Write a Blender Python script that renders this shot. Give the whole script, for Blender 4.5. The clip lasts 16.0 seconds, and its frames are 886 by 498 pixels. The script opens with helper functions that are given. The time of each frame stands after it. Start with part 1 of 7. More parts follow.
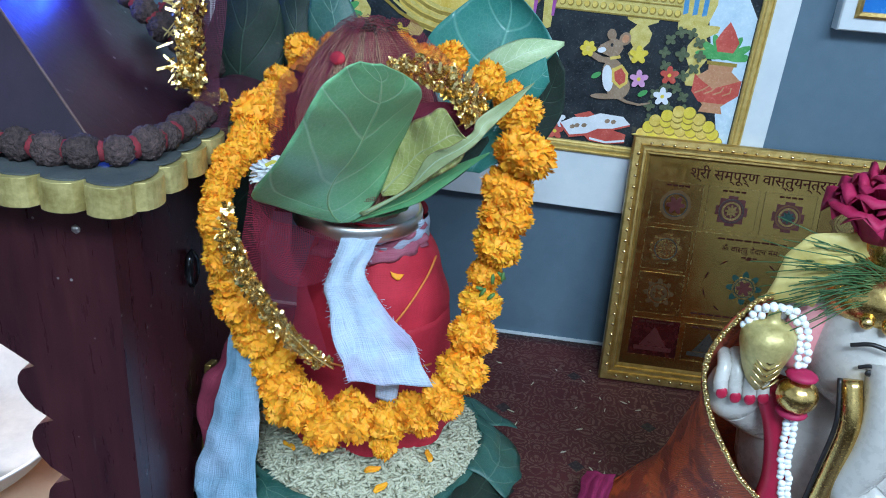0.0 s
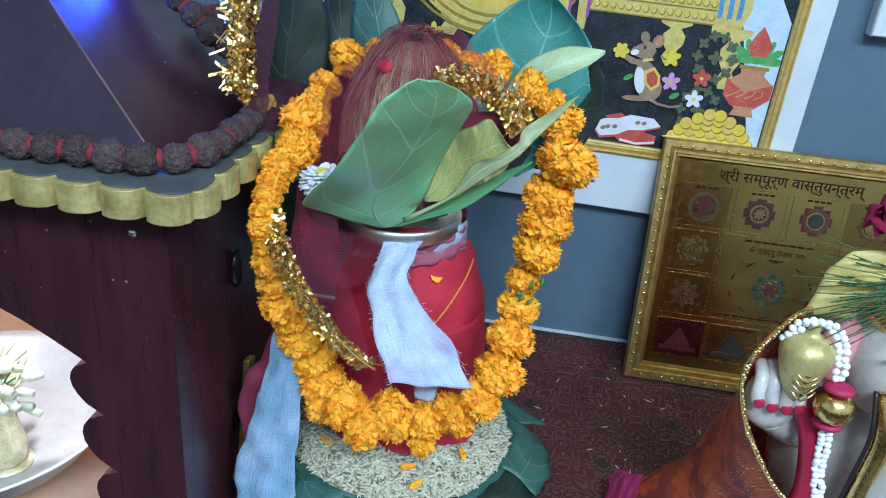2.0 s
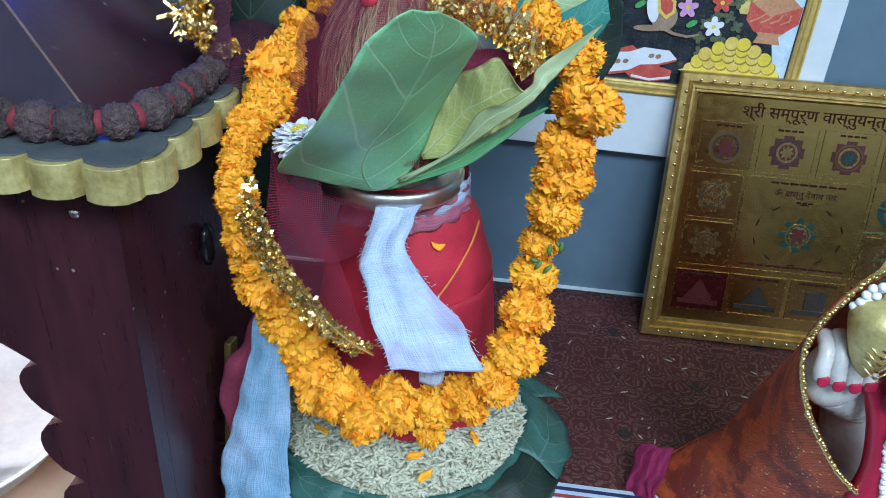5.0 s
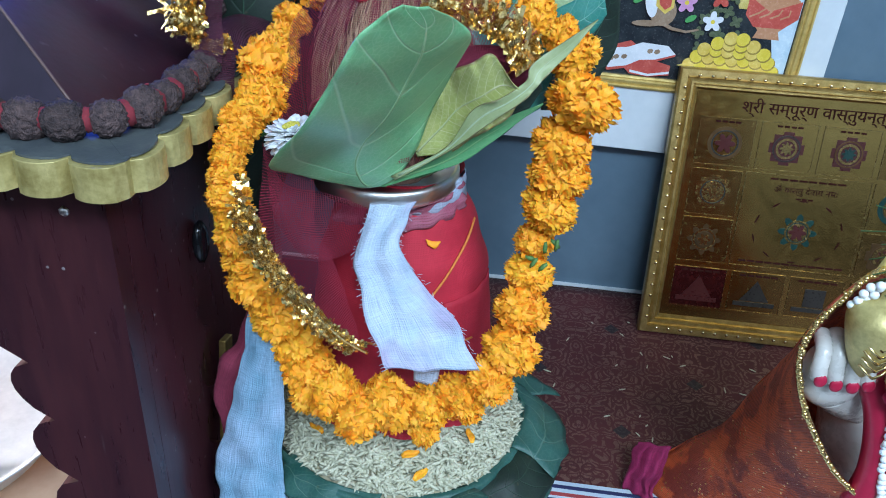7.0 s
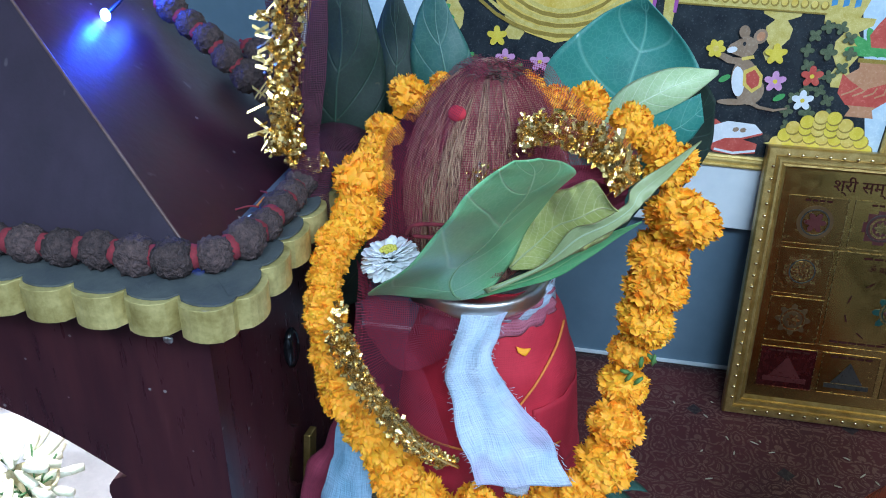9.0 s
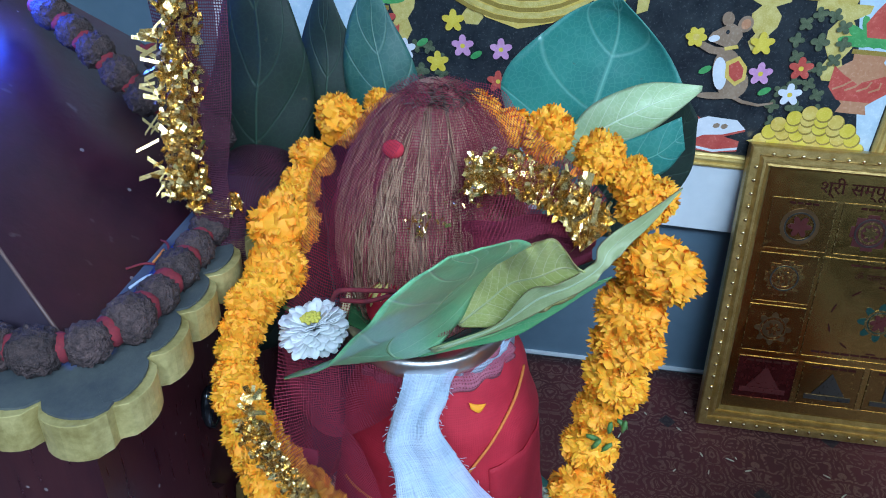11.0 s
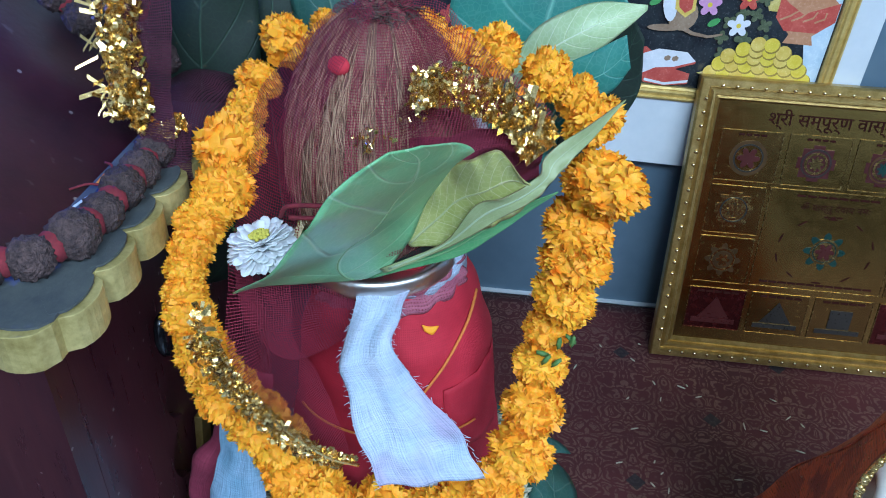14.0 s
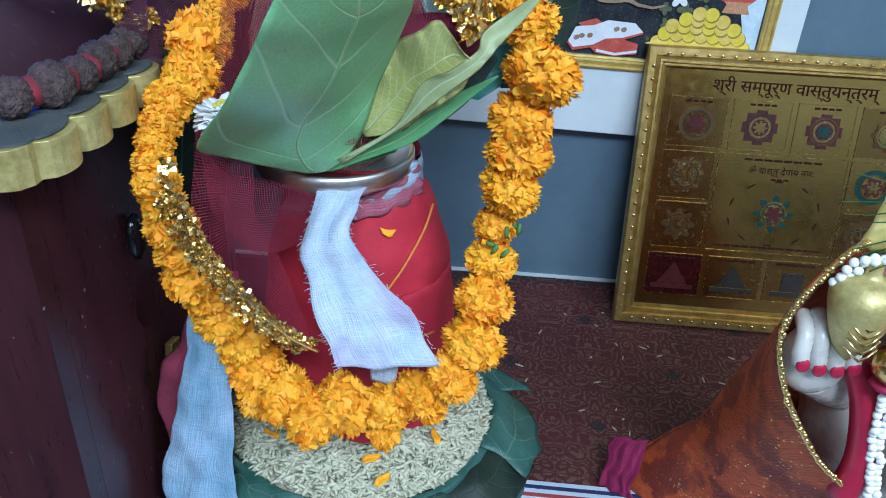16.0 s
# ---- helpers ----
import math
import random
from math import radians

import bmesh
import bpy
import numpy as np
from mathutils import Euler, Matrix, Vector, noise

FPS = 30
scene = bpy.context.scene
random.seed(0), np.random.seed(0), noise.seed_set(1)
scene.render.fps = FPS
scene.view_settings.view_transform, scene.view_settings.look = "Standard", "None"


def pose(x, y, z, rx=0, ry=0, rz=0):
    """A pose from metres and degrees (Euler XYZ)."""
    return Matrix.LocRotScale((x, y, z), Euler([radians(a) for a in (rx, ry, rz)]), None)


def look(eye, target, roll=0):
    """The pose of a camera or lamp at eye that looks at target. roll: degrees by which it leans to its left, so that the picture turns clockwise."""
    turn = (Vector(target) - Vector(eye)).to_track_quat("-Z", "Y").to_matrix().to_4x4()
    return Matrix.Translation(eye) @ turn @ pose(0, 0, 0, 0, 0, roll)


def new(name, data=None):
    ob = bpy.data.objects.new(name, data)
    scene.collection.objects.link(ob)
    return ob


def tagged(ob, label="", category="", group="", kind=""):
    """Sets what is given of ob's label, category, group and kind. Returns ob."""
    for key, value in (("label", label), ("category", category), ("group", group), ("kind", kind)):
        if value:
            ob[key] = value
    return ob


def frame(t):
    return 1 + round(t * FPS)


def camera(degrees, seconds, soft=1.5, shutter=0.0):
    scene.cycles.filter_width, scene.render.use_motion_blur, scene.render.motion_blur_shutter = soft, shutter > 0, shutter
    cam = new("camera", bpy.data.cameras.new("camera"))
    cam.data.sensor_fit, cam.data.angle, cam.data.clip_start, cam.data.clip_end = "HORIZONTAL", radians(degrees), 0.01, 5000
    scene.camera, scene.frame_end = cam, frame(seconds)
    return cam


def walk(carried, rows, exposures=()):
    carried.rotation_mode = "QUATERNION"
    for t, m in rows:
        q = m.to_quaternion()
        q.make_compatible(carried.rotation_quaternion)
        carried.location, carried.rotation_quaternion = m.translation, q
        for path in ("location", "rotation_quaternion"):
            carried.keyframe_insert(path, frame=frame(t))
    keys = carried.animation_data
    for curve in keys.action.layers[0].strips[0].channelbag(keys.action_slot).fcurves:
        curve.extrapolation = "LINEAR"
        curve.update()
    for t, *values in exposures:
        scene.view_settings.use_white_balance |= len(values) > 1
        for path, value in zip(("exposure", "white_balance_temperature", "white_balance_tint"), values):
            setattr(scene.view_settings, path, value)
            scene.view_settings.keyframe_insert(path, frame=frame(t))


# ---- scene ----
cam = camera(58.7, 16.0, soft=1.0)
METRES, EYE, TILT, LEAN, TURN = 0.66, 0.518, -24.0, -4.0, 8.0
ROWS = [
    (0.0, 0.0, 0.0, 0.0, -0.0, 0.0, 0.0),
    (0.5, -0.0023, -0.0309, 0.0103, 0.9, 0.35, 0.06),
    (1.0, -0.017, -0.047, 0.0246, 1.76, 0.67, -0.65),
    (1.5, -0.0516, -0.0306, 0.0203, 1.54, 0.31, -2.6),
    (2.0, -0.0385, -0.0179, 0.0256, 0.58, -1.25, -0.93),
    (2.5, 0.0032, 0.0731, 0.0195, 1.63, -2.7, -0.43),
    (3.0, -0.0459, 0.0957, 0.0493, 1.85, -4.54, 0.03),
    (3.5, -0.0748, 0.0928, 0.0443, -0.3, -5.46, 0.69),
    (6.0, -0.0412, 0.1186, 0.0427, -0.14, -5.34, 1.55),
    (6.5, -0.0474, 0.1209, 0.04, -0.16, -5.73, 1.49),
    (7.0, -0.0459, 0.1157, 0.0456, -0.18, -5.74, 1.39),
    (7.5, -0.0463, 0.1162, 0.0463, -0.11, -5.53, 1.52),
    (8.0, -0.063, 0.1168, 0.0885, 0.26, -5.02, 1.38),
    (8.5, -0.0794, 0.1224, 0.1248, 2.79, -3.91, 1.47),
    (9.0, -0.0799, 0.1303, 0.1318, 3.89, -3.83, 1.54),
    (9.5, -0.072, 0.1342, 0.1436, 2.8, -3.25, 1.34),
    (12.0, -0.0483, 0.3193, 0.2416, 0.47, -11.13, 2.75),
    (12.5, -0.0487, 0.3254, 0.2382, -2.68, -11.75, 2.53),
    (13.0, -0.0558, 0.3136, 0.2337, -2.62, -11.85, 2.4),
    (13.5, -0.0526, 0.2892, 0.2288, -1.61, -11.36, 2.37),
    (14.0, -0.0447, 0.2423, 0.1801, -0.78, -10.91, 2.34),
    (14.5, -0.0457, 0.2187, 0.1168, -1.14, -6.84, 2.17),
    (15.0, -0.033, 0.2203, 0.0876, -1.7, -5.74, 2.23),
    (15.5, -0.0296, 0.191, 0.0596, -1.88, -5.21, 2.69),
    (16.0, -0.0224, 0.1697, 0.0282, -1.8, -5.87, 2.82),
]
walk(cam, [(t, pose(0, 0, EYE, TILT, LEAN, TURN) @ pose(METRES * x, METRES * y, METRES * z, 90 + pitch, roll, yaw)) for t, x, y, z, yaw, pitch, roll in ROWS],
     [(0.0, 0.14, 5900, 14), (3.0, 0.20, 5900, 16), (8.0, 0.18, 5850, 16), (9.5, 0.13, 5650, 14), (12.5, 0.12, 5550, 16), (14.0, 0.13, 5650, 16), (16.0, 0.18, 5900, 16)])

from mathutils.geometry import tessellate_polygon

# ---- light ----
world = bpy.data.worlds.new("room_air")
scene.world = world
world.use_nodes = True
world.node_tree.nodes["Background"].inputs[0].default_value = (0.55, 0.65, 0.8, 1)
world.node_tree.nodes["Background"].inputs[1].default_value = 0.05


def area_lamp(name, eye, target, sx, sy, watts, colour):
    d = bpy.data.lights.new(name, "AREA")
    d.shape, d.size, d.size_y, d.energy, d.color = "RECTANGLE", sx, sy, watts, colour
    ob = new(name, d)
    ob.matrix_world = look(eye, target)
    return ob


area_lamp("tube_light_glow", (0.75, -0.75, 1.50), (-0.05, 0.55, 0.2), 1.2, 0.25, 28, (0.74, 0.90, 1.0))
# unseen overhead fill, added to brighten the wall that the golden plate mirrors
area_lamp("overhead_fill", (0.15, -1.25, 1.90), (0.15, -1.24, 0.0), 0.6, 0.6, 42, (0.70, 0.89, 1.0))


# ---- materials ----
class Nodes:
    def __init__(self, name):
        self.m = bpy.data.materials.new(name)
        self.m.use_nodes = True
        self.t = self.m.node_tree
        self.b = self.t.nodes["Principled BSDF"]
        self.out = self.t.nodes["Material Output"]

    def n(self, kind, **kw):
        node = self.t.nodes.new(kind)
        for k, v in kw.items():
            if k in node.inputs:
                node.inputs[k].default_value = v
        return node

    def link(self, a, b):
        self.t.links.new(a, b)

    def math(self, op, a, b=0.0):
        node = self.t.nodes.new("ShaderNodeMath")
        node.operation = op
        for i, v in enumerate((a, b)):
            if isinstance(v, (int, float)):
                node.inputs[i].default_value = v
            else:
                self.link(v, node.inputs[i])
        return node.outputs[0]

    def mix(self, fac, a, b):
        node = self.t.nodes.new("ShaderNodeMix")
        node.data_type = "RGBA"
        for i, v in ((0, fac), (6, a), (7, b)):
            if isinstance(v, (int, float)):
                node.inputs[i].default_value = v
            elif isinstance(v, tuple):
                node.inputs[i].default_value = (*v, 1)
            else:
                self.link(v, node.inputs[i])
        return node.outputs[2]

    def coord(self, which="Object"):
        return self.t.nodes.new("ShaderNodeTexCoord").outputs[which]

    def noise(self, vec, scale, detail=4, rough=0.55, stretch=None):
        if stretch:
            mp = self.t.nodes.new("ShaderNodeMapping")
            mp.inputs["Scale"].default_value = stretch
            self.link(vec, mp.inputs[0])
            vec = mp.outputs[0]
        node = self.n("ShaderNodeTexNoise", Scale=scale, Detail=detail, Roughness=rough)
        self.link(vec, node.inputs["Vector"])
        return node.outputs["Fac"]

    def ramp(self, fac, lo, hi):
        node = self.t.nodes.new("ShaderNodeMapRange")
        node.inputs[1].default_value, node.inputs[2].default_value = lo, hi
        self.link(fac, node.inputs[0])
        return node.outputs[0]

    def bump(self, height, strength, dist=0.001):
        node = self.n("ShaderNodeBump", Strength=strength, Distance=dist)
        self.link(height, node.inputs["Height"])
        self.link(node.outputs[0], self.b.inputs["Normal"])

    def done(self, base=None, rough=0.6, metal=0.0, **kw):
        if base is not None:
            if isinstance(base, tuple):
                self.b.inputs["Base Color"].default_value = (*base, 1)
            else:
                self.link(base, self.b.inputs["Base Color"])
        if isinstance(rough, (int, float)):
            self.b.inputs["Roughness"].default_value = rough
        else:
            self.link(rough, self.b.inputs["Roughness"])
        self.b.inputs["Metallic"].default_value = metal
        for k, v in kw.items():
            self.b.inputs[k].default_value = v
        return self.m


def plain(name, c1, c2, scale=60, rough=0.6, metal=0.0, bump=0.15, bscale=400, stretch=None, vary=0.0, dist=0.0006, specks=0.0, **kw):
    """Two colours mixed at two scales, with a fine relief; vary: brightness by piece."""
    s = Nodes(name)
    v = s.coord()
    big = s.noise(v, scale, 4, 0.6, stretch)
    fine = s.noise(v, scale * 7, 3, 0.6, stretch)
    fac = s.ramp(s.math("ADD", s.math("MULTIPLY", big, 0.7), s.math("MULTIPLY", fine, 0.3)), 0.33, 0.67)
    col = s.mix(fac, c1, c2)
    if vary:
        info = s.t.nodes.new("ShaderNodeObjectInfo")
        hsv = s.t.nodes.new("ShaderNodeHueSaturation")
        s.link(s.math("ADD", s.math("MULTIPLY", info.outputs["Random"], vary), 1 - vary / 2), hsv.inputs["Value"])
        s.link(col, hsv.inputs["Color"])
        col = hsv.outputs[0]
    if specks:
        dots = s.t.nodes.new("ShaderNodeTexVoronoi")
        dots.inputs["Scale"].default_value = specks
        s.link(v, dots.inputs["Vector"])
        near = s.math("LESS_THAN", dots.outputs["Distance"], 0.10)
        few = s.t.nodes.new("ShaderNodeSeparateXYZ")
        s.link(dots.outputs["Color"], few.inputs[0])
        pick = s.math("MULTIPLY", near, s.math("GREATER_THAN", few.outputs[0], 0.72))
        scuff = s.ramp(s.noise(v, 130, 2, 0.5, (1, 1, 0.08)), 0.70, 0.78)
        col = s.mix(s.math("MULTIPLY", s.math("MAXIMUM", pick, s.math("MULTIPLY", scuff, 0.25)), 0.6), col, (0.30, 0.27, 0.27))
    s.bump(s.noise(v, bscale, 3, 0.6, stretch), bump, dist)
    r = s.math("ADD", s.math("MULTIPLY", fine, 0.2), rough - 0.1)
    return s.done(col, r, metal, **kw)


def woven(name, c1, c2, thread=0.0012, rough=0.9, bump=0.5, alpha=1.0, hole=0.0, trans=None, stain=40, slub=0.55, **kw):
    """Cloth with crossing threads along its u and v, in metres; hole: share of each mesh that is open."""
    s = Nodes(name)
    uv = s.t.nodes.new("ShaderNodeUVMap").outputs[0]
    sep = s.t.nodes.new("ShaderNodeSeparateXYZ")
    wob = s.t.nodes.new("ShaderNodeTexNoise")
    wob.inputs["Scale"].default_value = 60
    s.link(uv, wob.inputs["Vector"])
    add = s.t.nodes.new("ShaderNodeVectorMath")
    add.operation = "MULTIPLY_ADD"
    s.link(wob.outputs["Color"], add.inputs[0])
    add.inputs[1].default_value = (0.0016, 0.0016, 0)
    s.link(uv, add.inputs[2])
    s.link(add.outputs[0], sep.inputs[0])
    k = 2 * math.pi / thread
    a = s.math("ABSOLUTE", s.math("SINE", s.math("MULTIPLY", sep.outputs[0], k / 2)))
    b = s.math("ABSOLUTE", s.math("SINE", s.math("MULTIPLY", sep.outputs[1], k / 2)))
    weave = s.math("MULTIPLY", a, b)
    big = s.noise(uv, stain, 4)
    col = s.mix(s.ramp(big, 0.3, 0.7), c1, c2)
    if trans:
        edge = s.noise(uv, 12, 3)
        col = s.mix(s.ramp(edge, 0.5, 0.62), col, trans)
    thick = s.noise(uv, 1.0, 3, 0.6, (45, 1100, 1))
    cross = s.noise(uv, 1.0, 3, 0.6, (1100, 60, 1))
    uneven = s.math("ADD", s.math("MULTIPLY", thick, 0.65), s.math("MULTIPLY", cross, 0.35))
    dark = s.math("MULTIPLY", s.ramp(uneven, 0.56, 0.36), 0.0 if hole > 0.5 else slub)
    col = s.mix(dark, col, tuple(x * 0.45 for x in c1))
    s.bump(s.math("ADD", s.math("MULTIPLY", weave, 0.45), s.math("MULTIPLY", uneven, 1.6)), bump, 0.0006)
    m = s.done(col, rough, 0.0, **kw)
    if hole or alpha < 1:
        if hole:
            solid = s.math("SUBTRACT", 1.0, s.math("MULTIPLY", s.math("GREATER_THAN", weave, 1 - hole), 1 - alpha))
        else:
            solid = alpha
        if isinstance(solid, float):
            s.b.inputs["Alpha"].default_value = solid
        else:
            s.link(solid, s.b.inputs["Alpha"])
    return m


def brocade(name, ground, figure, size, metal, cover=0.5, bump=0.4, spots=False):
    """Scrolling leaf figure, woven in a paler thread; size: metres of one repeat."""
    s = Nodes(name)
    v = s.coord()
    whole = v
    # the figure is mirrored about upright lines, as on a damask loom
    axis = s.t.nodes.new("ShaderNodeSeparateXYZ")
    s.link(v, axis.inputs[0])
    fold = s.t.nodes.new("ShaderNodeCombineXYZ")
    s.link(s.math("PINGPONG", axis.outputs[0], 0.0403), fold.inputs[0])
    s.link(s.math("WRAP", axis.outputs[1], 0.085), fold.inputs[1])
    v = fold.outputs[0]
    warp = s.t.nodes.new("ShaderNodeTexNoise")
    warp.inputs["Scale"].default_value = 1.2 / size
    warp.inputs["Detail"].default_value = 1.0
    s.link(v, warp.inputs["Vector"])
    add = s.t.nodes.new("ShaderNodeVectorMath")
    add.operation = "MULTIPLY_ADD"
    s.link(warp.outputs["Color"], add.inputs[0])
    add.inputs[1].default_value = (size * 0.9, size * 0.9, size * 0.9)
    s.link(v, add.inputs[2])
    cells = s.t.nodes.new("ShaderNodeTexVoronoi")
    cells.inputs["Scale"].default_value = 1.0 / size
    cells.inputs["Randomness"].default_value = 0.55
    s.link(add.outputs[0], cells.inputs["Vector"])
    rings = s.math("SINE", s.math("MULTIPLY", cells.outputs["Distance"], 26.0))
    fine = s.t.nodes.new("ShaderNodeTexVoronoi")
    fine.feature = "DISTANCE_TO_EDGE"
    fine.inputs["Scale"].default_value = 2.6 / size
    s.link(add.outputs[0], fine.inputs["Vector"])
    leafy = s.ramp(fine.outputs["Distance"], 0.03, 0.09)
    fig = s.math("MULTIPLY", s.ramp(rings, cover - 0.5, cover), leafy)
    v = whole
    wear = s.noise(v, 14, 5)
    fig2 = s.math("MULTIPLY", fig, s.ramp(wear, 0.15, 0.55))
    threads = s.noise(v, 1600, 2)
    fig2 = s.math("MULTIPLY", fig2, s.ramp(threads, 0.25, 0.55))
    base = s.mix(s.ramp(s.noise(v, 9, 4), 0.3, 0.7), ground, tuple(c * 1.7 for c in ground))
    col = s.mix(fig2, base, figure)
    if spots:
        sep = s.t.nodes.new("ShaderNodeSeparateXYZ")
        s.link(v, sep.inputs[0])
        px, py = s.math("DIVIDE", s.math("SUBTRACT", sep.outputs[0], 0.081), 0.161), s.math("DIVIDE", s.math("SUBTRACT", sep.outputs[1], 0.66), 0.17)
        far = [s.math("ABSOLUTE", s.math("SUBTRACT", s.math("FRACT", s.math("ADD", s.math(op, px, py), 100.5)), 0.5)) for op in ("ADD", "SUBTRACT")]
        dot = s.math("MULTIPLY", s.math("LESS_THAN", far[0], 0.055), s.math("LESS_THAN", far[1], 0.055))
        col = s.mix(s.math("MULTIPLY", dot, 0.85), col, (0.014, 0.016, 0.018))
    s.bump(s.math("ADD", fig, s.math("MULTIPLY", threads, 0.8)), bump, 0.0005)
    s.done(col, s.math("SUBTRACT", 0.72, s.math("MULTIPLY", fig2, 0.3)))
    s.link(s.math("MULTIPLY", fig2, metal), s.b.inputs["Metallic"])
    return s.m



M = {}
M["wall"] = plain("blue_grey_paint", (0.088, 0.144, 0.192), (0.120, 0.184, 0.234), 9, 0.45, bump=0.25, bscale=120)
M["white_wall"] = plain("white_paint", (0.70, 0.73, 0.76), (0.78, 0.80, 0.82), 5, 0.7)
M["floor"] = plain("floor_tile", (0.06, 0.05, 0.045), (0.11, 0.09, 0.08), 8, 0.35)
# for the added boards that darken what the golden plate mirrors
M["dark_board"] = plain("dark_board_paint", (0.05, 0.035, 0.03), (0.08, 0.06, 0.05), 8, 0.4)
M["white_frame"] = plain("white_lacquer", (0.58, 0.64, 0.66), (0.68, 0.73, 0.74), 14, 0.35, bump=0.1)
M["gold_frame"] = plain("gilt_moulding", (0.34, 0.22, 0.055), (0.60, 0.43, 0.16), 90, 0.34, 0.85, 0.5, 700)
M["gold_moulding"] = plain("bright_gold_moulding", (0.50, 0.35, 0.09), (0.74, 0.56, 0.20), 120, 0.36, 0.35, 0.5, 700)
M["bead"] = plain("bright_gilt", (0.75, 0.55, 0.22), (0.9, 0.74, 0.4), 200, 0.2, 0.95)
M["dark_wood"] = plain("dark_varnished_wood", (0.024, 0.007, 0.012), (0.068, 0.019, 0.022), 26, 0.30, bump=0.25, bscale=160, stretch=(1, 1, 0.12), specks=90)
# dusty dark wood; the bluish light on the front roof is mixed into its colour
M["roof_wood"] = plain("dusty_blue_cast_wood", (0.014, 0.008, 0.018), (0.031, 0.018, 0.037), 18, 0.50, bump=0.3, bscale=200, stretch=(1, 1, 0.25), specks=70)
M["roof_red"] = plain("dusty_red_brown_wood", (0.018, 0.003, 0.009), (0.046, 0.008, 0.014), 14, 0.40, bump=0.3, bscale=200, specks=80)
M["worn_edge"] = plain("worn_wood_edge", (0.10, 0.05, 0.04), (0.17, 0.11, 0.10), 60, 0.5)
M["gold_paint"] = plain("worn_gold_paint", (0.27, 0.21, 0.055), (0.70, 0.60, 0.25), 40, 0.42, 0.35, 0.5, 300)
M["rudraksha"] = plain("rudraksha_seed", (0.014, 0.009, 0.012), (0.115, 0.072, 0.066), 260, 0.8, 0, 0.9, 330, vary=0.5, dist=0.004)
M["red_thread"] = plain("red_thread", (0.12, 0.012, 0.02), (0.26, 0.025, 0.035), 200, 0.85)
M["cable"] = plain("black_cable", (0.008, 0.008, 0.01), (0.02, 0.02, 0.025), 50, 0.4)
M["gold_foil"] = plain("gold_foil", (0.72, 0.48, 0.13), (0.92, 0.72, 0.34), 300, 0.26, 1.0, 0.3, 900)
M["steel"] = plain("steel", (0.66, 0.62, 0.58), (0.78, 0.74, 0.70), 60, 0.34, 1.0, 0.1)
M["brass"] = plain("brass", (0.66, 0.44, 0.14), (0.80, 0.58, 0.22), 60, 0.25, 1.0, 0.15)
M["glass_dark"] = plain("black_glass", (0.006, 0.007, 0.009), (0.012, 0.013, 0.016), 30, 0.08)
M["red_cloth"] = woven("red_cotton_cloth", (0.42, 0.012, 0.030), (0.55, 0.022, 0.045), 0.0014, 0.75, 0.35, slub=0.18)
M["gauze"] = woven("pale_gauze", (0.46, 0.58, 0.74), (0.62, 0.70, 0.82), 0.0017, 0.9, 0.9, stain=25)
M["gauze_dyed"] = woven("stained_pale_gauze", (0.45, 0.58, 0.76), (0.62, 0.71, 0.85), 0.0017, 0.9, 0.9, trans=(0.46, 0.42, 0.60))
M["gauze_blue"] = woven("faded_blue_gauze", (0.16, 0.36, 0.50), (0.44, 0.56, 0.74), 0.0018, 0.9, 0.9, stain=14)
M["pink_gauze"] = woven("rose_gauze", (0.34, 0.07, 0.12), (0.48, 0.17, 0.22), 0.0016, 0.9, 0.8, hole=0.25, alpha=0.3)
M["net"] = woven("dark_red_net", (0.20, 0.008, 0.028), (0.30, 0.018, 0.048), 0.0014, 0.8, 0.4, hole=0.95, alpha=0.0)
M["net_dense"] = woven("folded_dark_red_net", (0.17, 0.008, 0.026), (0.27, 0.018, 0.046), 0.0015, 0.8, 0.5, hole=0.80, alpha=0.0)
M["net_purple"] = woven("dusty_purple_net", (0.050, 0.006, 0.020), (0.085, 0.012, 0.032), 0.0013, 0.8, 0.5, hole=0.5, alpha=0.2)
M["maroon_cloth"] = woven("maroon_cloth", (0.16, 0.012, 0.036), (0.25, 0.03, 0.062), 0.0013, 0.85, 0.6)
M["carpet"] = brocade("brown_brocade", (0.054, 0.009, 0.010), (0.165, 0.082, 0.060), 0.021, 0.2, 0.30, spots=True)


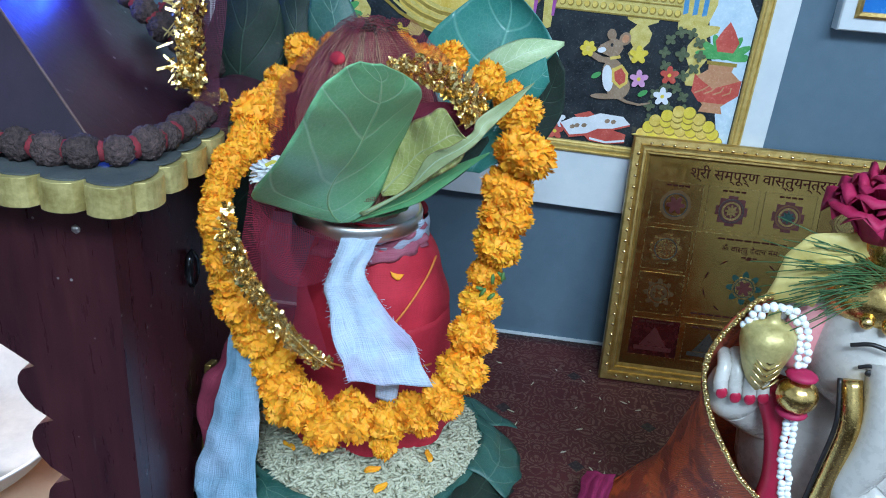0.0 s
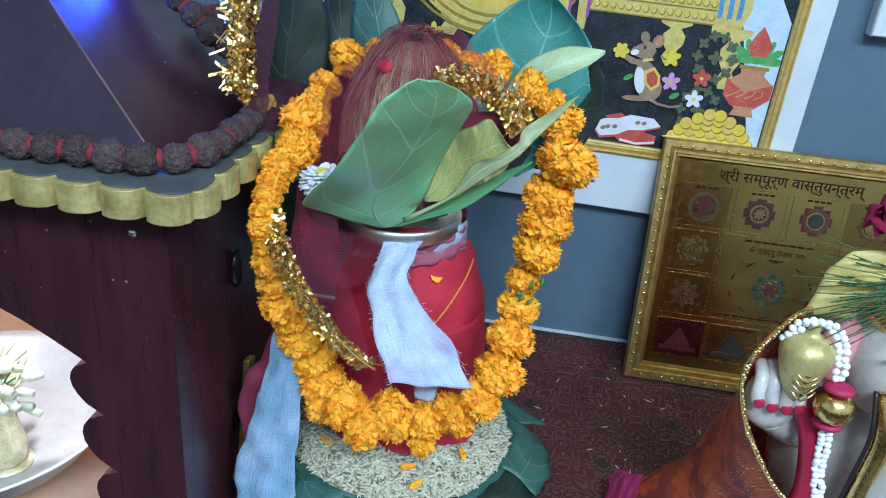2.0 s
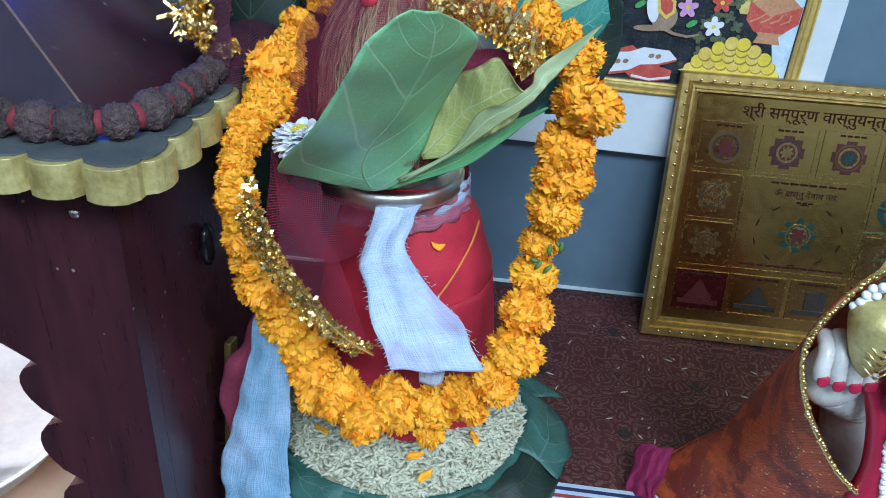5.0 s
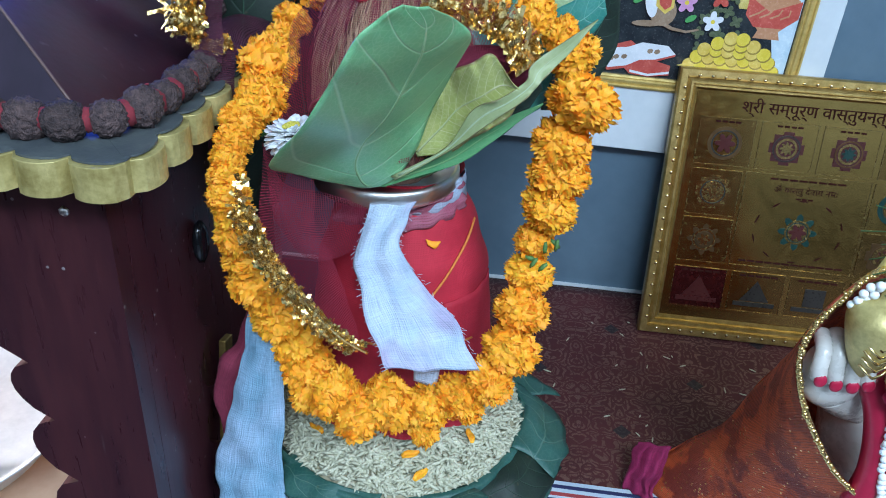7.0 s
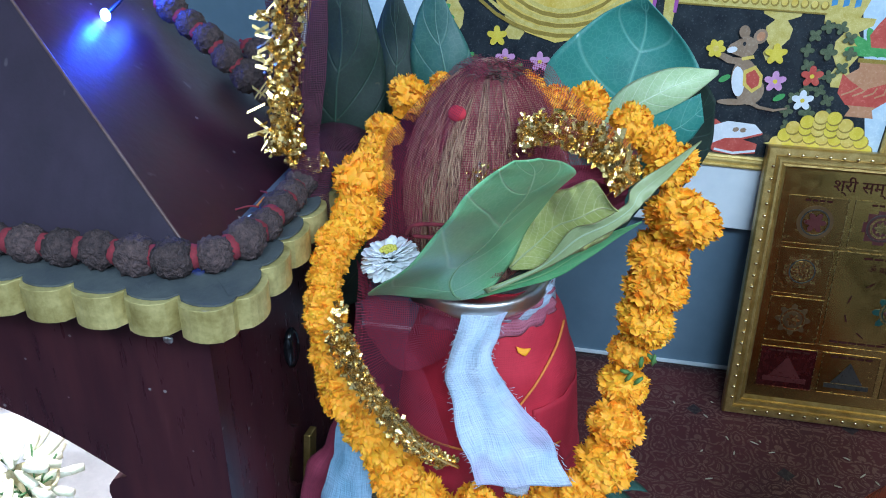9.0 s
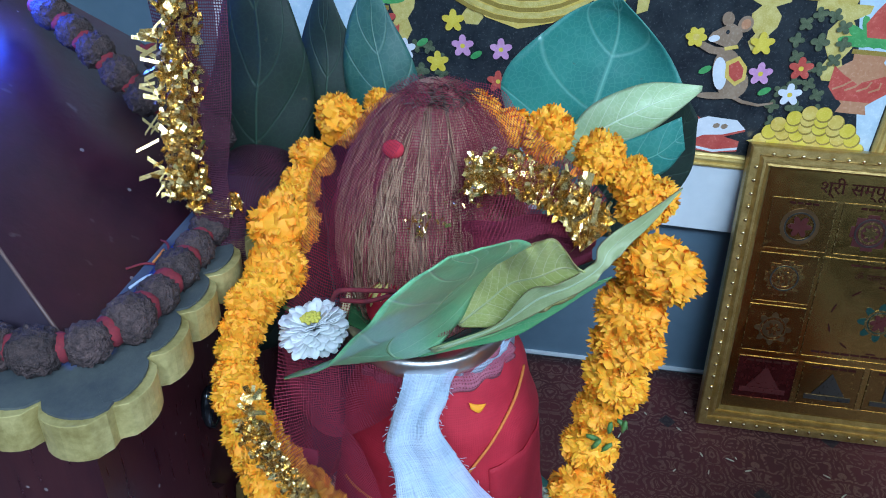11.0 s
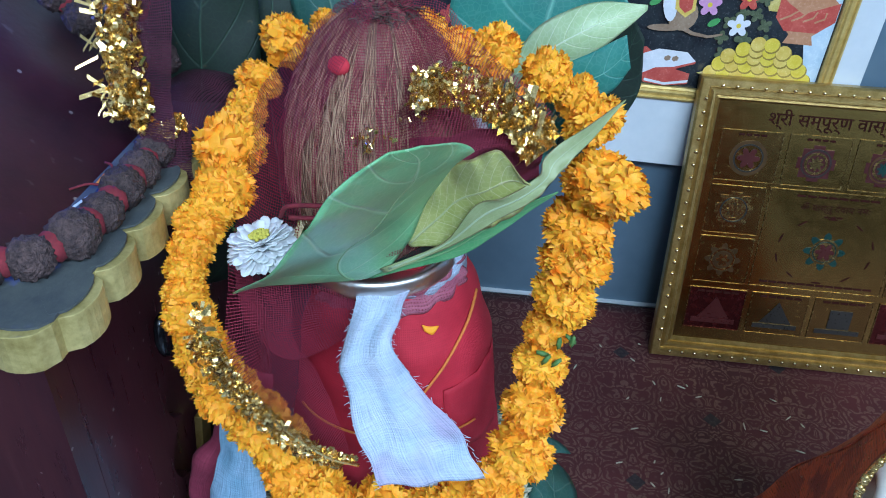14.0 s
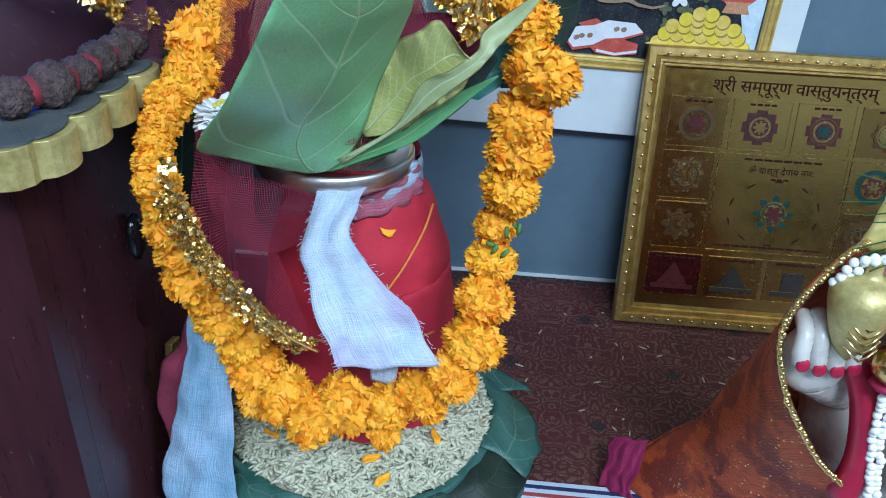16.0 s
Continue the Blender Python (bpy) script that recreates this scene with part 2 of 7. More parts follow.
def shawl_material():
    """Ribbed orange-red silk with dark rust motifs and specks of gold thread."""
    s = Nodes("orange_brocade")
    uv = s.t.nodes.new("ShaderNodeUVMap").outputs[0]
    sep = s.t.nodes.new("ShaderNodeSeparateXYZ")
    s.link(uv, sep.inputs[0])
    v = s.coord()
    blot = s.ramp(s.noise(v, 34, 3, 0.6), 0.46, 0.54)
    col = s.mix(blot, (0.50, 0.075, 0.016), (0.20, 0.022, 0.010))
    col = s.mix(s.math("MULTIPLY", s.ramp(s.noise(v, 11, 3), 0.35, 0.65), 0.5), col, (0.62, 0.13, 0.03))
    rib = s.math("SINE", s.math("MULTIPLY", sep.outputs[0], 2 * math.pi / 0.0022))
    broken = s.ramp(s.noise(uv, 1.0, 2, 0.5, (260, 90, 1)), 0.42, 0.58)
    line = s.math("MULTIPLY", s.ramp(rib, 0.1, 0.7), broken)
    col = s.mix(s.math("MULTIPLY", line, 0.55), col, (0.10, 0.014, 0.008))
    cells = s.t.nodes.new("ShaderNodeTexVoronoi")
    cells.inputs["Scale"].default_value = 420
    s.link(v, cells.inputs["Vector"])
    pick = s.t.nodes.new("ShaderNodeSeparateXYZ")
    s.link(cells.outputs["Color"], pick.inputs[0])
    speck = s.math("MULTIPLY", s.math("LESS_THAN", cells.outputs["Distance"], 0.34), s.math("GREATER_THAN", pick.outputs[0], 0.80))
    col = s.mix(speck, col, (0.85, 0.42, 0.14))
    s.bump(s.math("ADD", s.math("MULTIPLY", rib, 0.4), s.noise(v, 700, 2)), 0.45, 0.0006)
    s.done(col, s.math("SUBTRACT", 0.62, s.math("MULTIPLY", speck, 0.35)))
    s.link(s.math("MULTIPLY", speck, 0.7), s.b.inputs["Metallic"])
    return s.m


M["shawl"] = shawl_material()
M["husk"] = plain("coconut_husk", (0.12, 0.05, 0.040), (0.40, 0.24, 0.17), 40, 0.85, 0, 0.9, 120, stretch=(3, 3, 0.12), dist=0.003)
M["fibre"] = plain("coconut_fibre", (0.34, 0.18, 0.11), (0.60, 0.38, 0.24), 60, 0.8)
M["tuft"] = plain("dark_fibre", (0.05, 0.028, 0.024), (0.14, 0.085, 0.07), 80, 0.85)
M["kumkum"] = plain("red_powder", (0.55, 0.02, 0.04), (0.65, 0.05, 0.07), 200, 0.9)
M["white_petal"] = plain("white_petal", (0.90, 0.92, 0.92), (0.95, 0.96, 0.95), 80, 0.6, **{"Subsurface Weight": 0.1})
M["yellow"] = plain("yellow_pollen", (0.65, 0.55, 0.06), (0.75, 0.68, 0.12), 200, 0.8)
M["paddy"] = plain("paddy_grain", (0.42, 0.42, 0.29), (0.62, 0.61, 0.45), 120, 0.6, bump=0.4, bscale=600)
M["marble"] = plain("painted_marble", (0.52, 0.50, 0.46), (0.64, 0.62, 0.57), 18, 0.28, bump=0.1)
M["pink_paint"] = plain("pink_paint", (0.70, 0.20, 0.22), (0.80, 0.38, 0.38), 40, 0.4)
M["maroon_paint"] = plain("crimson_paint", (0.36, 0.010, 0.04), (0.46, 0.02, 0.06), 40, 0.35)
M["black_paint"] = plain("black_paint", (0.01, 0.01, 0.012), (0.025, 0.022, 0.02), 60, 0.4)
M["rose"] = plain("crimson_rose", (0.26, 0.004, 0.035), (0.50, 0.018, 0.10), 60, 0.6)
M["magenta"] = woven("magenta_cloth", (0.22, 0.006, 0.055), (0.36, 0.02, 0.10), 0.0012, 0.85, 0.6)
M["needle"] = plain("green_needle", (0.03, 0.10, 0.03), (0.08, 0.18, 0.06), 90, 0.5)
M["yellow_cloth"] = plain("pale_yellow_paper", (0.60, 0.46, 0.10), (0.76, 0.64, 0.24), 50, 0.5)


def leaf_material(name, c1, c2, vein, veins=16.0, rough=0.42, brown=0.0):
    """Leaf with a pale midrib and slanting side veins; u runs along the leaf from 0 to 1, v across from -1 to 1."""
    s = Nodes(name)
    uv = s.t.nodes.new("ShaderNodeUVMap").outputs[0]
    sep = s.t.nodes.new("ShaderNodeSeparateXYZ")
    s.link(uv, sep.inputs[0])
    u, v = sep.outputs[0], s.math("ABSOLUTE", sep.outputs[1])
    rib = s.ramp(v, 0.035, 0.008)
    side = s.math("ABSOLUTE", s.math("SINE", s.math("MULTIPLY", s.math("SUBTRACT", u, s.math("MULTIPLY", s.math("POWER", v, 1.3), 0.22)), veins)))
    sidev = s.ramp(side, 0.15, 0.02)
    obj = s.coord()
    col = s.mix(s.ramp(s.noise(obj, 45, 5), 0.3, 0.7), c1, c2)
    col = s.mix(s.math("MULTIPLY", s.noise(obj, 300, 2), 0.25), col, c1)
    spots = s.ramp(s.noise(obj, 160, 2), 0.70, 0.76)
    col = s.mix(s.math("MULTIPLY", spots, 0.35), col, (0.10, 0.07, 0.03))
    col = s.mix(s.math("MULTIPLY", sidev, 0.6), col, vein)
    col = s.mix(s.math("MULTIPLY", rib, 0.75), col, vein)
    net = s.t.nodes.new("ShaderNodeTexVoronoi")
    net.feature = "DISTANCE_TO_EDGE"
    net.inputs["Scale"].default_value = 260
    s.link(obj, net.inputs["Vector"])
    fine = s.ramp(net.outputs["Distance"], 0.10, 0.0)
    col = s.mix(s.math("MULTIPLY", fine, 0.22), col, vein)
    if brown:
        worn = s.math("ADD", v, s.math("MULTIPLY", s.noise(obj, 110, 4), 0.16))
        col = s.mix(s.math("MULTIPLY", s.ramp(worn, 1.0, 1.06), brown), col, (0.13, 0.065, 0.02))
        blot = s.ramp(s.noise(obj, 55, 5), 0.60, 0.74)
        col = s.mix(s.math("MULTIPLY", blot, brown * 0.6), col, (0.24, 0.15, 0.05))
    s.bump(s.math("ADD", s.math("ADD", s.math("MULTIPLY", sidev, -0.7), s.math("MULTIPLY", rib, 1.0)), s.noise(obj, 90, 3)), 0.35, 0.001)
    return s.done(col, rough, **{"Subsurface Weight": 0.06, "Subsurface Radius": (0.002, 0.004, 0.001)})


M["leaf_fresh"] = leaf_material("fresh_leaf", (0.16, 0.42, 0.19), (0.20, 0.48, 0.23), (0.44, 0.66, 0.40), 19, 0.36)
M["leaf_pale"] = leaf_material("pale_leaf", (0.35, 0.39, 0.10), (0.49, 0.52, 0.17), (0.76, 0.75, 0.46), 34, 0.45, 0.7)
M["leaf_sage"] = leaf_material("sage_leaf", (0.32, 0.45, 0.22), (0.45, 0.57, 0.31), (0.66, 0.74, 0.50), 24, 0.45, 0.4)
M["leaf_grey"] = leaf_material("grey_green_leaf_back", (0.25, 0.31, 0.13), (0.35, 0.40, 0.20), (0.38, 0.43, 0.25), 30, 0.5, 0.6)
M["leaf_under"] = leaf_material("leaf_underside", (0.06, 0.24, 0.09), (0.11, 0.31, 0.12), (0.2, 0.34, 0.16), 20)
M["leaf_teal"] = leaf_material("blue_green_leaf", (0.030, 0.18, 0.15), (0.055, 0.25, 0.20), (0.16, 0.38, 0.31), 14, 0.3)
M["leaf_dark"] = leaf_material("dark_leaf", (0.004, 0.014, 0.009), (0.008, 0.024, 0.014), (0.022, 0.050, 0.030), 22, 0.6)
M["leaf_old"] = leaf_material("dry_green_leaf", (0.014, 0.075, 0.06), (0.042, 0.13, 0.105), (0.11, 0.20, 0.15), 14, 0.5)


def marigold_material():
    s = Nodes("marigold_petal")
    info = s.t.nodes.new("ShaderNodeObjectInfo")
    geo = s.t.nodes.new("ShaderNodeNewGeometry")
    col = s.mix(info.outputs["Random"], (0.96, 0.34, 0.008), (0.98, 0.44, 0.016))
    col = s.mix(s.math("MULTIPLY", geo.outputs["Random Per Island"], 0.65), col, (0.98, 0.52, 0.030))
    col = s.mix(s.math("MULTIPLY", s.ramp(s.noise(s.coord(), 2.2, 3), 0.58, 0.72), 0.5), col, (0.80, 0.20, 0.004))
    s.bump(s.noise(s.coord(), 22, 2), 0.2, 0.02)
    return s.done(col, 0.6, **{"Subsurface Weight": 0.4, "Subsurface Radius": (0.006, 0.003, 0.0006)})


M["marigold"] = marigold_material()
M["calyx"] = plain("green_calyx", (0.05, 0.14, 0.03), (0.12, 0.24, 0.06), 120, 0.6)


def led_material():
    s = Nodes("blue_led")
    s.b.inputs["Base Color"].default_value = (0.1, 0.2, 1, 1)
    s.b.inputs["Emission Color"].default_value = (0.10, 0.22, 1, 1)
    s.b.inputs["Emission Strength"].default_value = 60
    return s.m


M["led"] = led_material()


# ---- building helpers ----
def mesh_from(bm, name, materials, smooth=True):
    me = bpy.data.meshes.new(name)
    bm.to_mesh(me)
    bm.free()
    for m in materials if isinstance(materials, (list, tuple)) else [materials]:
        me.materials.append(m)
    if smooth:
        for p in me.polygons:
            p.use_smooth = True
    return me


def part(name, bm, material, parent=None, label="", smooth=True, thick=0.0, bevel=0.0):
    """One bmesh as one mesh object, under a thing or a part."""
    ob = new(name, mesh_from(bm, name, material, smooth))
    if parent is not None:
        ob.parent = parent
        ob.matrix_parent_inverse = parent.matrix_world.inverted()
    if thick:
        mod = ob.modifiers.new("thickness", "SOLIDIFY")
        mod.thickness, mod.offset = thick, 0
    if bevel:
        mod = ob.modifiers.new("worn_edge", "BEVEL")
        mod.width, mod.segments, mod.limit_method = bevel, 2, "ANGLE"
    if label:
        ob["label"] = label
    return ob


def thing(name, at, label, category, group="", kind=""):
    ob = new(name)
    ob.empty_display_size = 0.02
    ob.matrix_world = Matrix.Translation(at)
    ob.matrix_basis = Matrix.Translation(at)
    bpy.context.view_layer.update()
    return tagged(ob, label, category, group, kind)


def box(bm, x0, x1, y0, y1, z0, z1):
    v = [bm.verts.new((x, y, z)) for x in (x0, x1) for y in (y0, y1) for z in (z0, z1)]
    for f in ((0, 1, 3, 2), (4, 6, 7, 5), (0, 4, 5, 1), (2, 3, 7, 6), (0, 2, 6, 4), (1, 5, 7, 3)):
        bm.faces.new([v[i] for i in f])
    return bm


def boxm(*a):
    return box(bmesh.new(), *a)


def spline(ctrl, n):
    """n points along a smooth curve through the control points."""
    p = [Vector(c) for c in ctrl]
    p = [p[0] * 2 - p[1], *p, p[-1] * 2 - p[-2]]
    out = []
    segs = len(p) - 3
    for i in range(n):
        s = i / (n - 1) * segs
        k = min(int(s), segs - 1)
        t = s - k
        a, b, c, d = p[k:k + 4]
        out.append(0.5 * (2 * b + (c - a) * t + (2 * a - 5 * b + 4 * c - d) * t * t + (3 * b - a - 3 * c + d) * t ** 3))
    return out


def even(ctrl, step):
    pts = spline(ctrl, 3000)
    out, need = [pts[0]], step
    for a, b in zip(pts, pts[1:]):
        need -= (b - a).length
        if need <= 0:
            out.append(b)
            need = step
    return out


def sheet(rows, bm=None, uvfun=None):
    """A grid of faces from rows of points, with u, v in metres along it unless uvfun is given."""
    bm = bm or bmesh.new()
    uvl = bm.loops.layers.uv.verify()
    nu, nv = len(rows), len(rows[0])
    vs = [[bm.verts.new(p) for p in r] for r in rows]
    um = [0.0]
    for i in range(1, nu):
        um.append(um[-1] + (Vector(rows[i][nv // 2]) - Vector(rows[i - 1][nv // 2])).length)
    mid = max(range(nu), key=lambda i: (Vector(rows[i][0]) - Vector(rows[i][-1])).length)
    vm = [0.0]
    for j in range(1, nv):
        vm.append(vm[-1] + (Vector(rows[mid][j]) - Vector(rows[mid][j - 1])).length)
    for i in range(nu - 1):
        for j in range(nv - 1):
            f = bm.faces.new((vs[i][j], vs[i + 1][j], vs[i + 1][j + 1], vs[i][j + 1]))
            for lp, (a, b) in zip(f.loops, ((i, j), (i + 1, j), (i + 1, j + 1), (i, j + 1))):
                lp[uvl].uv = uvfun(a / (nu - 1), b / (nv - 1)) if uvfun else (um[a], vm[b])
    return bm


def loft(curve_a, curve_b, nu=28, nv=12, bulge=(0, 0, 0), ripple=0.0, freq=5.0, seed=0, pleat=0.0, pleats=3.0):
    """A surface between two curves, bowed by bulge in its middle and rippled like cloth."""
    a, b = spline(curve_a, nu), spline(curve_b, nu)
    bg = Vector(bulge)
    rows = []
    for i in range(nu):
        r = []
        for j in range(nv):
            t = j / (nv - 1)
            p = a[i].lerp(b[i], t) + bg * min(1.0, (a[i] - b[i]).length / 0.04) * math.sin(math.pi * t) * math.sin(math.pi * (0.1 + 0.8 * i / (nu - 1)))
            if pleat:
                p = p + Vector((0, -1, 0.15)) * pleat * math.sin(2 * math.pi * pleats * t + 0.12 * i + seed) * min(1, i / 6)
            if ripple:
                w = noise.noise_vector(p * freq * 10 + Vector((seed, seed * 2, 0)))
                p = p + w * ripple
            r.append(p)
        rows.append(r)
    return rows


def leaf_uv(u, v):
    return (u, v * 2 - 1)


def tube(bm, pts, r, sides=6, taper=None):
    rings = []
    for i, p in enumerate(pts):
        d = (Vector(pts[min(i + 1, len(pts) - 1)]) - Vector(pts[max(i - 1, 0)])).normalized()
        x = d.orthogonal().normalized()
        y = d.cross(x)
        rr = r if taper is None else r * taper(i / (len(pts) - 1))
        rings.append([bm.verts.new(Vector(p) + (x * math.cos(a) + y * math.sin(a)) * rr) for a in [2 * math.pi * k / sides for k in range(sides)]])
    for a, b in zip(rings, rings[1:]):
        best = min(range(sides), key=lambda s: (a[0].co - b[s].co).length)
        b[:] = b[best:] + b[:best]
        for k in range(sides):
            bm.faces.new((a[k], a[(k + 1) % sides], b[(k + 1) % sides], b[k]))
    bm.faces.new(rings[0][::-1])
    bm.faces.new(rings[-1])
    return bm


def lathe(profile, cx, cy, sides=64, wob=None, bm=None):
    """A turned body from rows of (radius, height), with u, v in metres."""
    rows = []
    for k in range(sides + 1):
        a = 2 * math.pi * (k % sides) / sides
        row = []
        for r, z in profile:
            rr = r + (wob(a, z) if wob else 0)
            row.append((cx + rr * math.cos(a), cy + rr * math.sin(a), z))
        rows.append(row)
    bm = sheet(rows, bm)
    bmesh.ops.remove_doubles(bm, verts=bm.verts, dist=1e-6)
    return bm


def ball(bm, c, r, sub=2, squash=(1, 1, 1), rot=None):
    m = Matrix.Translation(c) @ (rot or Matrix()) @ Matrix.Diagonal((*squash, 1))
    return bmesh.ops.create_icosphere(bm, subdivisions=sub, radius=r, matrix=m)["verts"]


def ngon_prism(outline, place, depth):
    """A flat outline of (a, b) turned into a slab: place(a, b, d) gives the point, d from 0 to depth."""
    bm = bmesh.new()
    front = [bm.verts.new(place(a, b, 0)) for a, b in outline]
    back = [bm.verts.new(place(a, b, depth)) for a, b in outline]
    n = len(outline)
    for k in range(n):
        bm.faces.new((front[k], front[(k + 1) % n], back[(k + 1) % n], back[k]))
    for i, j, k in tessellate_polygon([[Vector((a, b, 0)) for a, b in outline]]):
        bm.faces.new((front[i], front[j], front[k]))
        bm.faces.new((back[k], back[j], back[i]))
    bmesh.ops.recalc_face_normals(bm, faces=bm.faces)
    return bm


def flakes(bm, pts, width, count, rnd, size=(0.002, 0.006), normal=(0, -1, 0.4), lift=0.002):
    """Small creased strips of foil strewn along a band."""
    nrm = Vector(normal).normalized()
    for _ in range(count):
        k = rnd.randrange(len(pts) - 1)
        p = pts[k].lerp(pts[k + 1], rnd.random())
        d = (pts[k + 1] - pts[k]).normalized()
        side = d.cross(nrm).normalized()
        p = p + side * rnd.uniform(-width / 2, width / 2) + nrm * rnd.uniform(0, lift)
        q = Euler((rnd.uniform(0, 6), rnd.uniform(0, 6), rnd.uniform(0, 6))).to_matrix()
        l, w = rnd.uniform(*size), rnd.uniform(0.0007, 0.0016)
        a, b = (q @ Vector((1, 0, 0)) + nrm * 0.2) * l / 2, (q @ Vector((0, 1, 0))) * w
        c = nrm * rnd.uniform(0, 0.001)
        v = [bm.verts.new(x) for x in (p - a - b, p + c - b, p + a - b, p + a + b, p + c + b, p - a + b)]
        bm.faces.new((v[0], v[1], v[4], v[5]))
        bm.faces.new((v[1], v[2], v[3], v[4]))
    return bm


def foil_band(bm, pts, width, normal, sd, across=9):
    """A crinkled ribbon of foil along a line, its facets tilted every way."""
    nrm = Vector(normal).normalized()
    rows = []
    for i, p in enumerate(pts):
        d = (pts[min(i + 1, len(pts) - 1)] - pts[max(i - 1, 0)]).normalized()
        side = d.cross(nrm).normalized()
        rows.append([p + side * width * (j / (across - 1) - 0.5) * (1 + 0.25 * noise.noise((i * 0.4, sd, j))) + nrm * (0.0022 * noise.noise((i * 0.9 + sd, j * 1.1, sd)) - 0.001) for j in range(across)])
    return sheet(rows, bm)


# ---- the room ----
X0, X1, Y0, Y1, Z0, Z1 = -1.7, 1.7, -2.3, 0.918, -0.80, 1.95
# low dark boards are unseen, added so the golden plate mirrors dark below
for nm, b, m in (("wall_north", (X0 - .1, X1 + .1, Y1, Y1 + .12, Z0, Z1), "wall"), ("wall_south", (X0 - .1, X1 + .1, Y0 - .12, Y0, Z0, Z1), "white_wall"), ("dado_south", (X0, X1, Y0, Y0 + .012, Z0, 0.16), "dark_board"), ("dado_east", (X1 - .012, X1, Y0 + .013, Y1, Z0, 0.16), "dark_board"), ("dado_west", (X0, X0 + .012, Y0 + .013, Y1, Z0, 0.16), "dark_board"),
                 ("wall_west", (X0 - .12, X0, Y0, Y1, Z0, Z1), "white_wall"), ("wall_east", (X1, X1 + .12, Y0, Y1, Z0, Z1), "white_wall"),
                 ("floor", (X0, X1, Y0, Y1, Z0 - .1, Z0), "floor"), ("ceiling", (X0 - .1, X1 + .1, Y0 - .1, Y1 + .12, Z1, Z1 + .1), "white_wall")):
    tagged(part(nm, boxm(*b), M[m], smooth=False), kind="structure")
tagged(part("trim", boxm(X0, X1, Y1 - 0.004, Y1, 0.0, 0.0028), M["white_frame"], smooth=False), kind="structure")
platform = part("altar_platform", boxm(-1.1, 1.2, 0.05, Y1 - 0.001, Z0, -0.004), M["roof_wood"], smooth=False, bevel=0.004)
tagged(platform, "dark wooden altar platform against a blue-grey wall", "platform")

rnd = random.Random(4)


def cloth_top(x0, x1, y0, y1, z, nx, ny, amp, seed):
    rows = []
    for i in range(nx):
        rows.append([(x0 + (x1 - x0) * i / (nx - 1), y0 + (y1 - y0) * j / (ny - 1),
                      z + amp * noise.noise((i * 0.35 + seed, j * 0.35, seed))) for j in range(ny)])
    return sheet(rows)


tagged(part("brocade_cloth", cloth_top(-0.24, 1.15, 0.30, Y1 - 0.006, 0.0, 60, 36, 0.0012, 1.0), M["carpet"], thick=0.0016),
       "dark brown brocade cloth with worn scrolling figure", "cloth")
striped = thing("striped_cloth", (0.1, 0.35, 0.003), "pale blue printed cloth with navy and red stripes", "cloth")
M["pale_print"] = plain("pale_blue_cotton", (0.45, 0.56, 0.66), (0.60, 0.68, 0.74), 30, 0.85, bump=0.4, bscale=900)
M["navy"] = plain("navy_stripe", (0.012, 0.018, 0.07), (0.03, 0.035, 0.11), 80, 0.85)
M["red_stripe"] = plain("red_stripe", (0.30, 0.03, 0.04), (0.38, 0.06, 0.06), 80, 0.85)
part("field", boxm(-0.22, 0.22, 0.32, 0.583, 0.002, 0.0045), M["pale_print"], striped, smooth=False)
for y0, y1, m in ((0.5745, 0.578, "navy"), (0.566, 0.5695, "red_stripe"), (0.560, 0.5625, "navy")):
    part("stripe", boxm(-0.22, 0.22, y0, y1, 0.0045, 0.0052), M[m], striped, smooth=False)
bm = bmesh.new()
for k in range(9):
    cx = -0.08 + k * 0.045
    tube(bm, [Vector((cx + 0.016 * math.cos(a) * (1 - a / 9), 0.540 + 0.010 * math.sin(a), 0.0052)) for a in [i * 0.5 for i in range(13)]], 0.0007, 5)
part("printed_scrolls", bm, M["navy"], striped)

# ---- large framed print on the wall ----
YP = 0.903
print_frame = thing("framed_print", (-0.022, Y1, 0.193), "large devotional print in gilt and white frame on the wall", "picture")


def rect_ring(x0, x1, z0, z1, w, place, prof):
    """A mitred frame round a rectangle; prof: rows of (share of w inwards, height)."""
    rows = []
    for sx, sz in ((0, 0), (1, 0), (1, 1), (0, 1), (0, 0)):
        rows.append([place((x1 - w * t if sx else x0 + w * t), (z1 - w * t if sz else z0 + w * t), h) for t, h in prof])
    bm = sheet(rows)
    bmesh.ops.remove_doubles(bm, verts=bm.verts, dist=1e-6)
    bmesh.ops.recalc_face_normals(bm, faces=bm.faces)
    return bm


def on_wall(a, b, h):
    return (a, YP - h, b)


WX0, WX1, WZ0, WZ1 = -0.388, 0.259, 0.193, 0.90
part("white_border", rect_ring(WX0, WX1, WZ0, WZ1, 0.032, on_wall, ((0, -0.014), (0, 0.002), (0.02, 0.003), (1, 0.003))), M["white_frame"], print_frame, smooth=False)
part("bottom_board", boxm(WX0 + 0.031, WX1 - 0.031, YP - 0.0025, YP + 0.012, WZ0 + 0.031, 0.268), M["white_frame"], print_frame, smooth=False)
MX0, MX1, MZ0, MZ1 = -0.362, 0.233, 0.262, 0.86
part("gilt_moulding", rect_ring(MX0, MX1, MZ0, MZ1, 0.0125, on_wall,
     ((0, 0.002), (0, 0.0055), (0.15, 0.0065), (0.25, 0.0045), (0.45, 0.0062), (0.62, 0.0068), (0.75, 0.0050), (0.85, 0.0060), (1, 0.0045), (1, 0.001))),
     M["gold_moulding"], print_frame, smooth=False)
PX0, PX1, PZ0, PZ1 = MX0 + 0.0125, MX1 - 0.0125, MZ0 + 0.0125, MZ1 - 0.0125


def ink(name, c1, c2, scale=60, rough=0.25):
    return plain("print_" + name, c1, c2, scale, rough, bump=0.02)


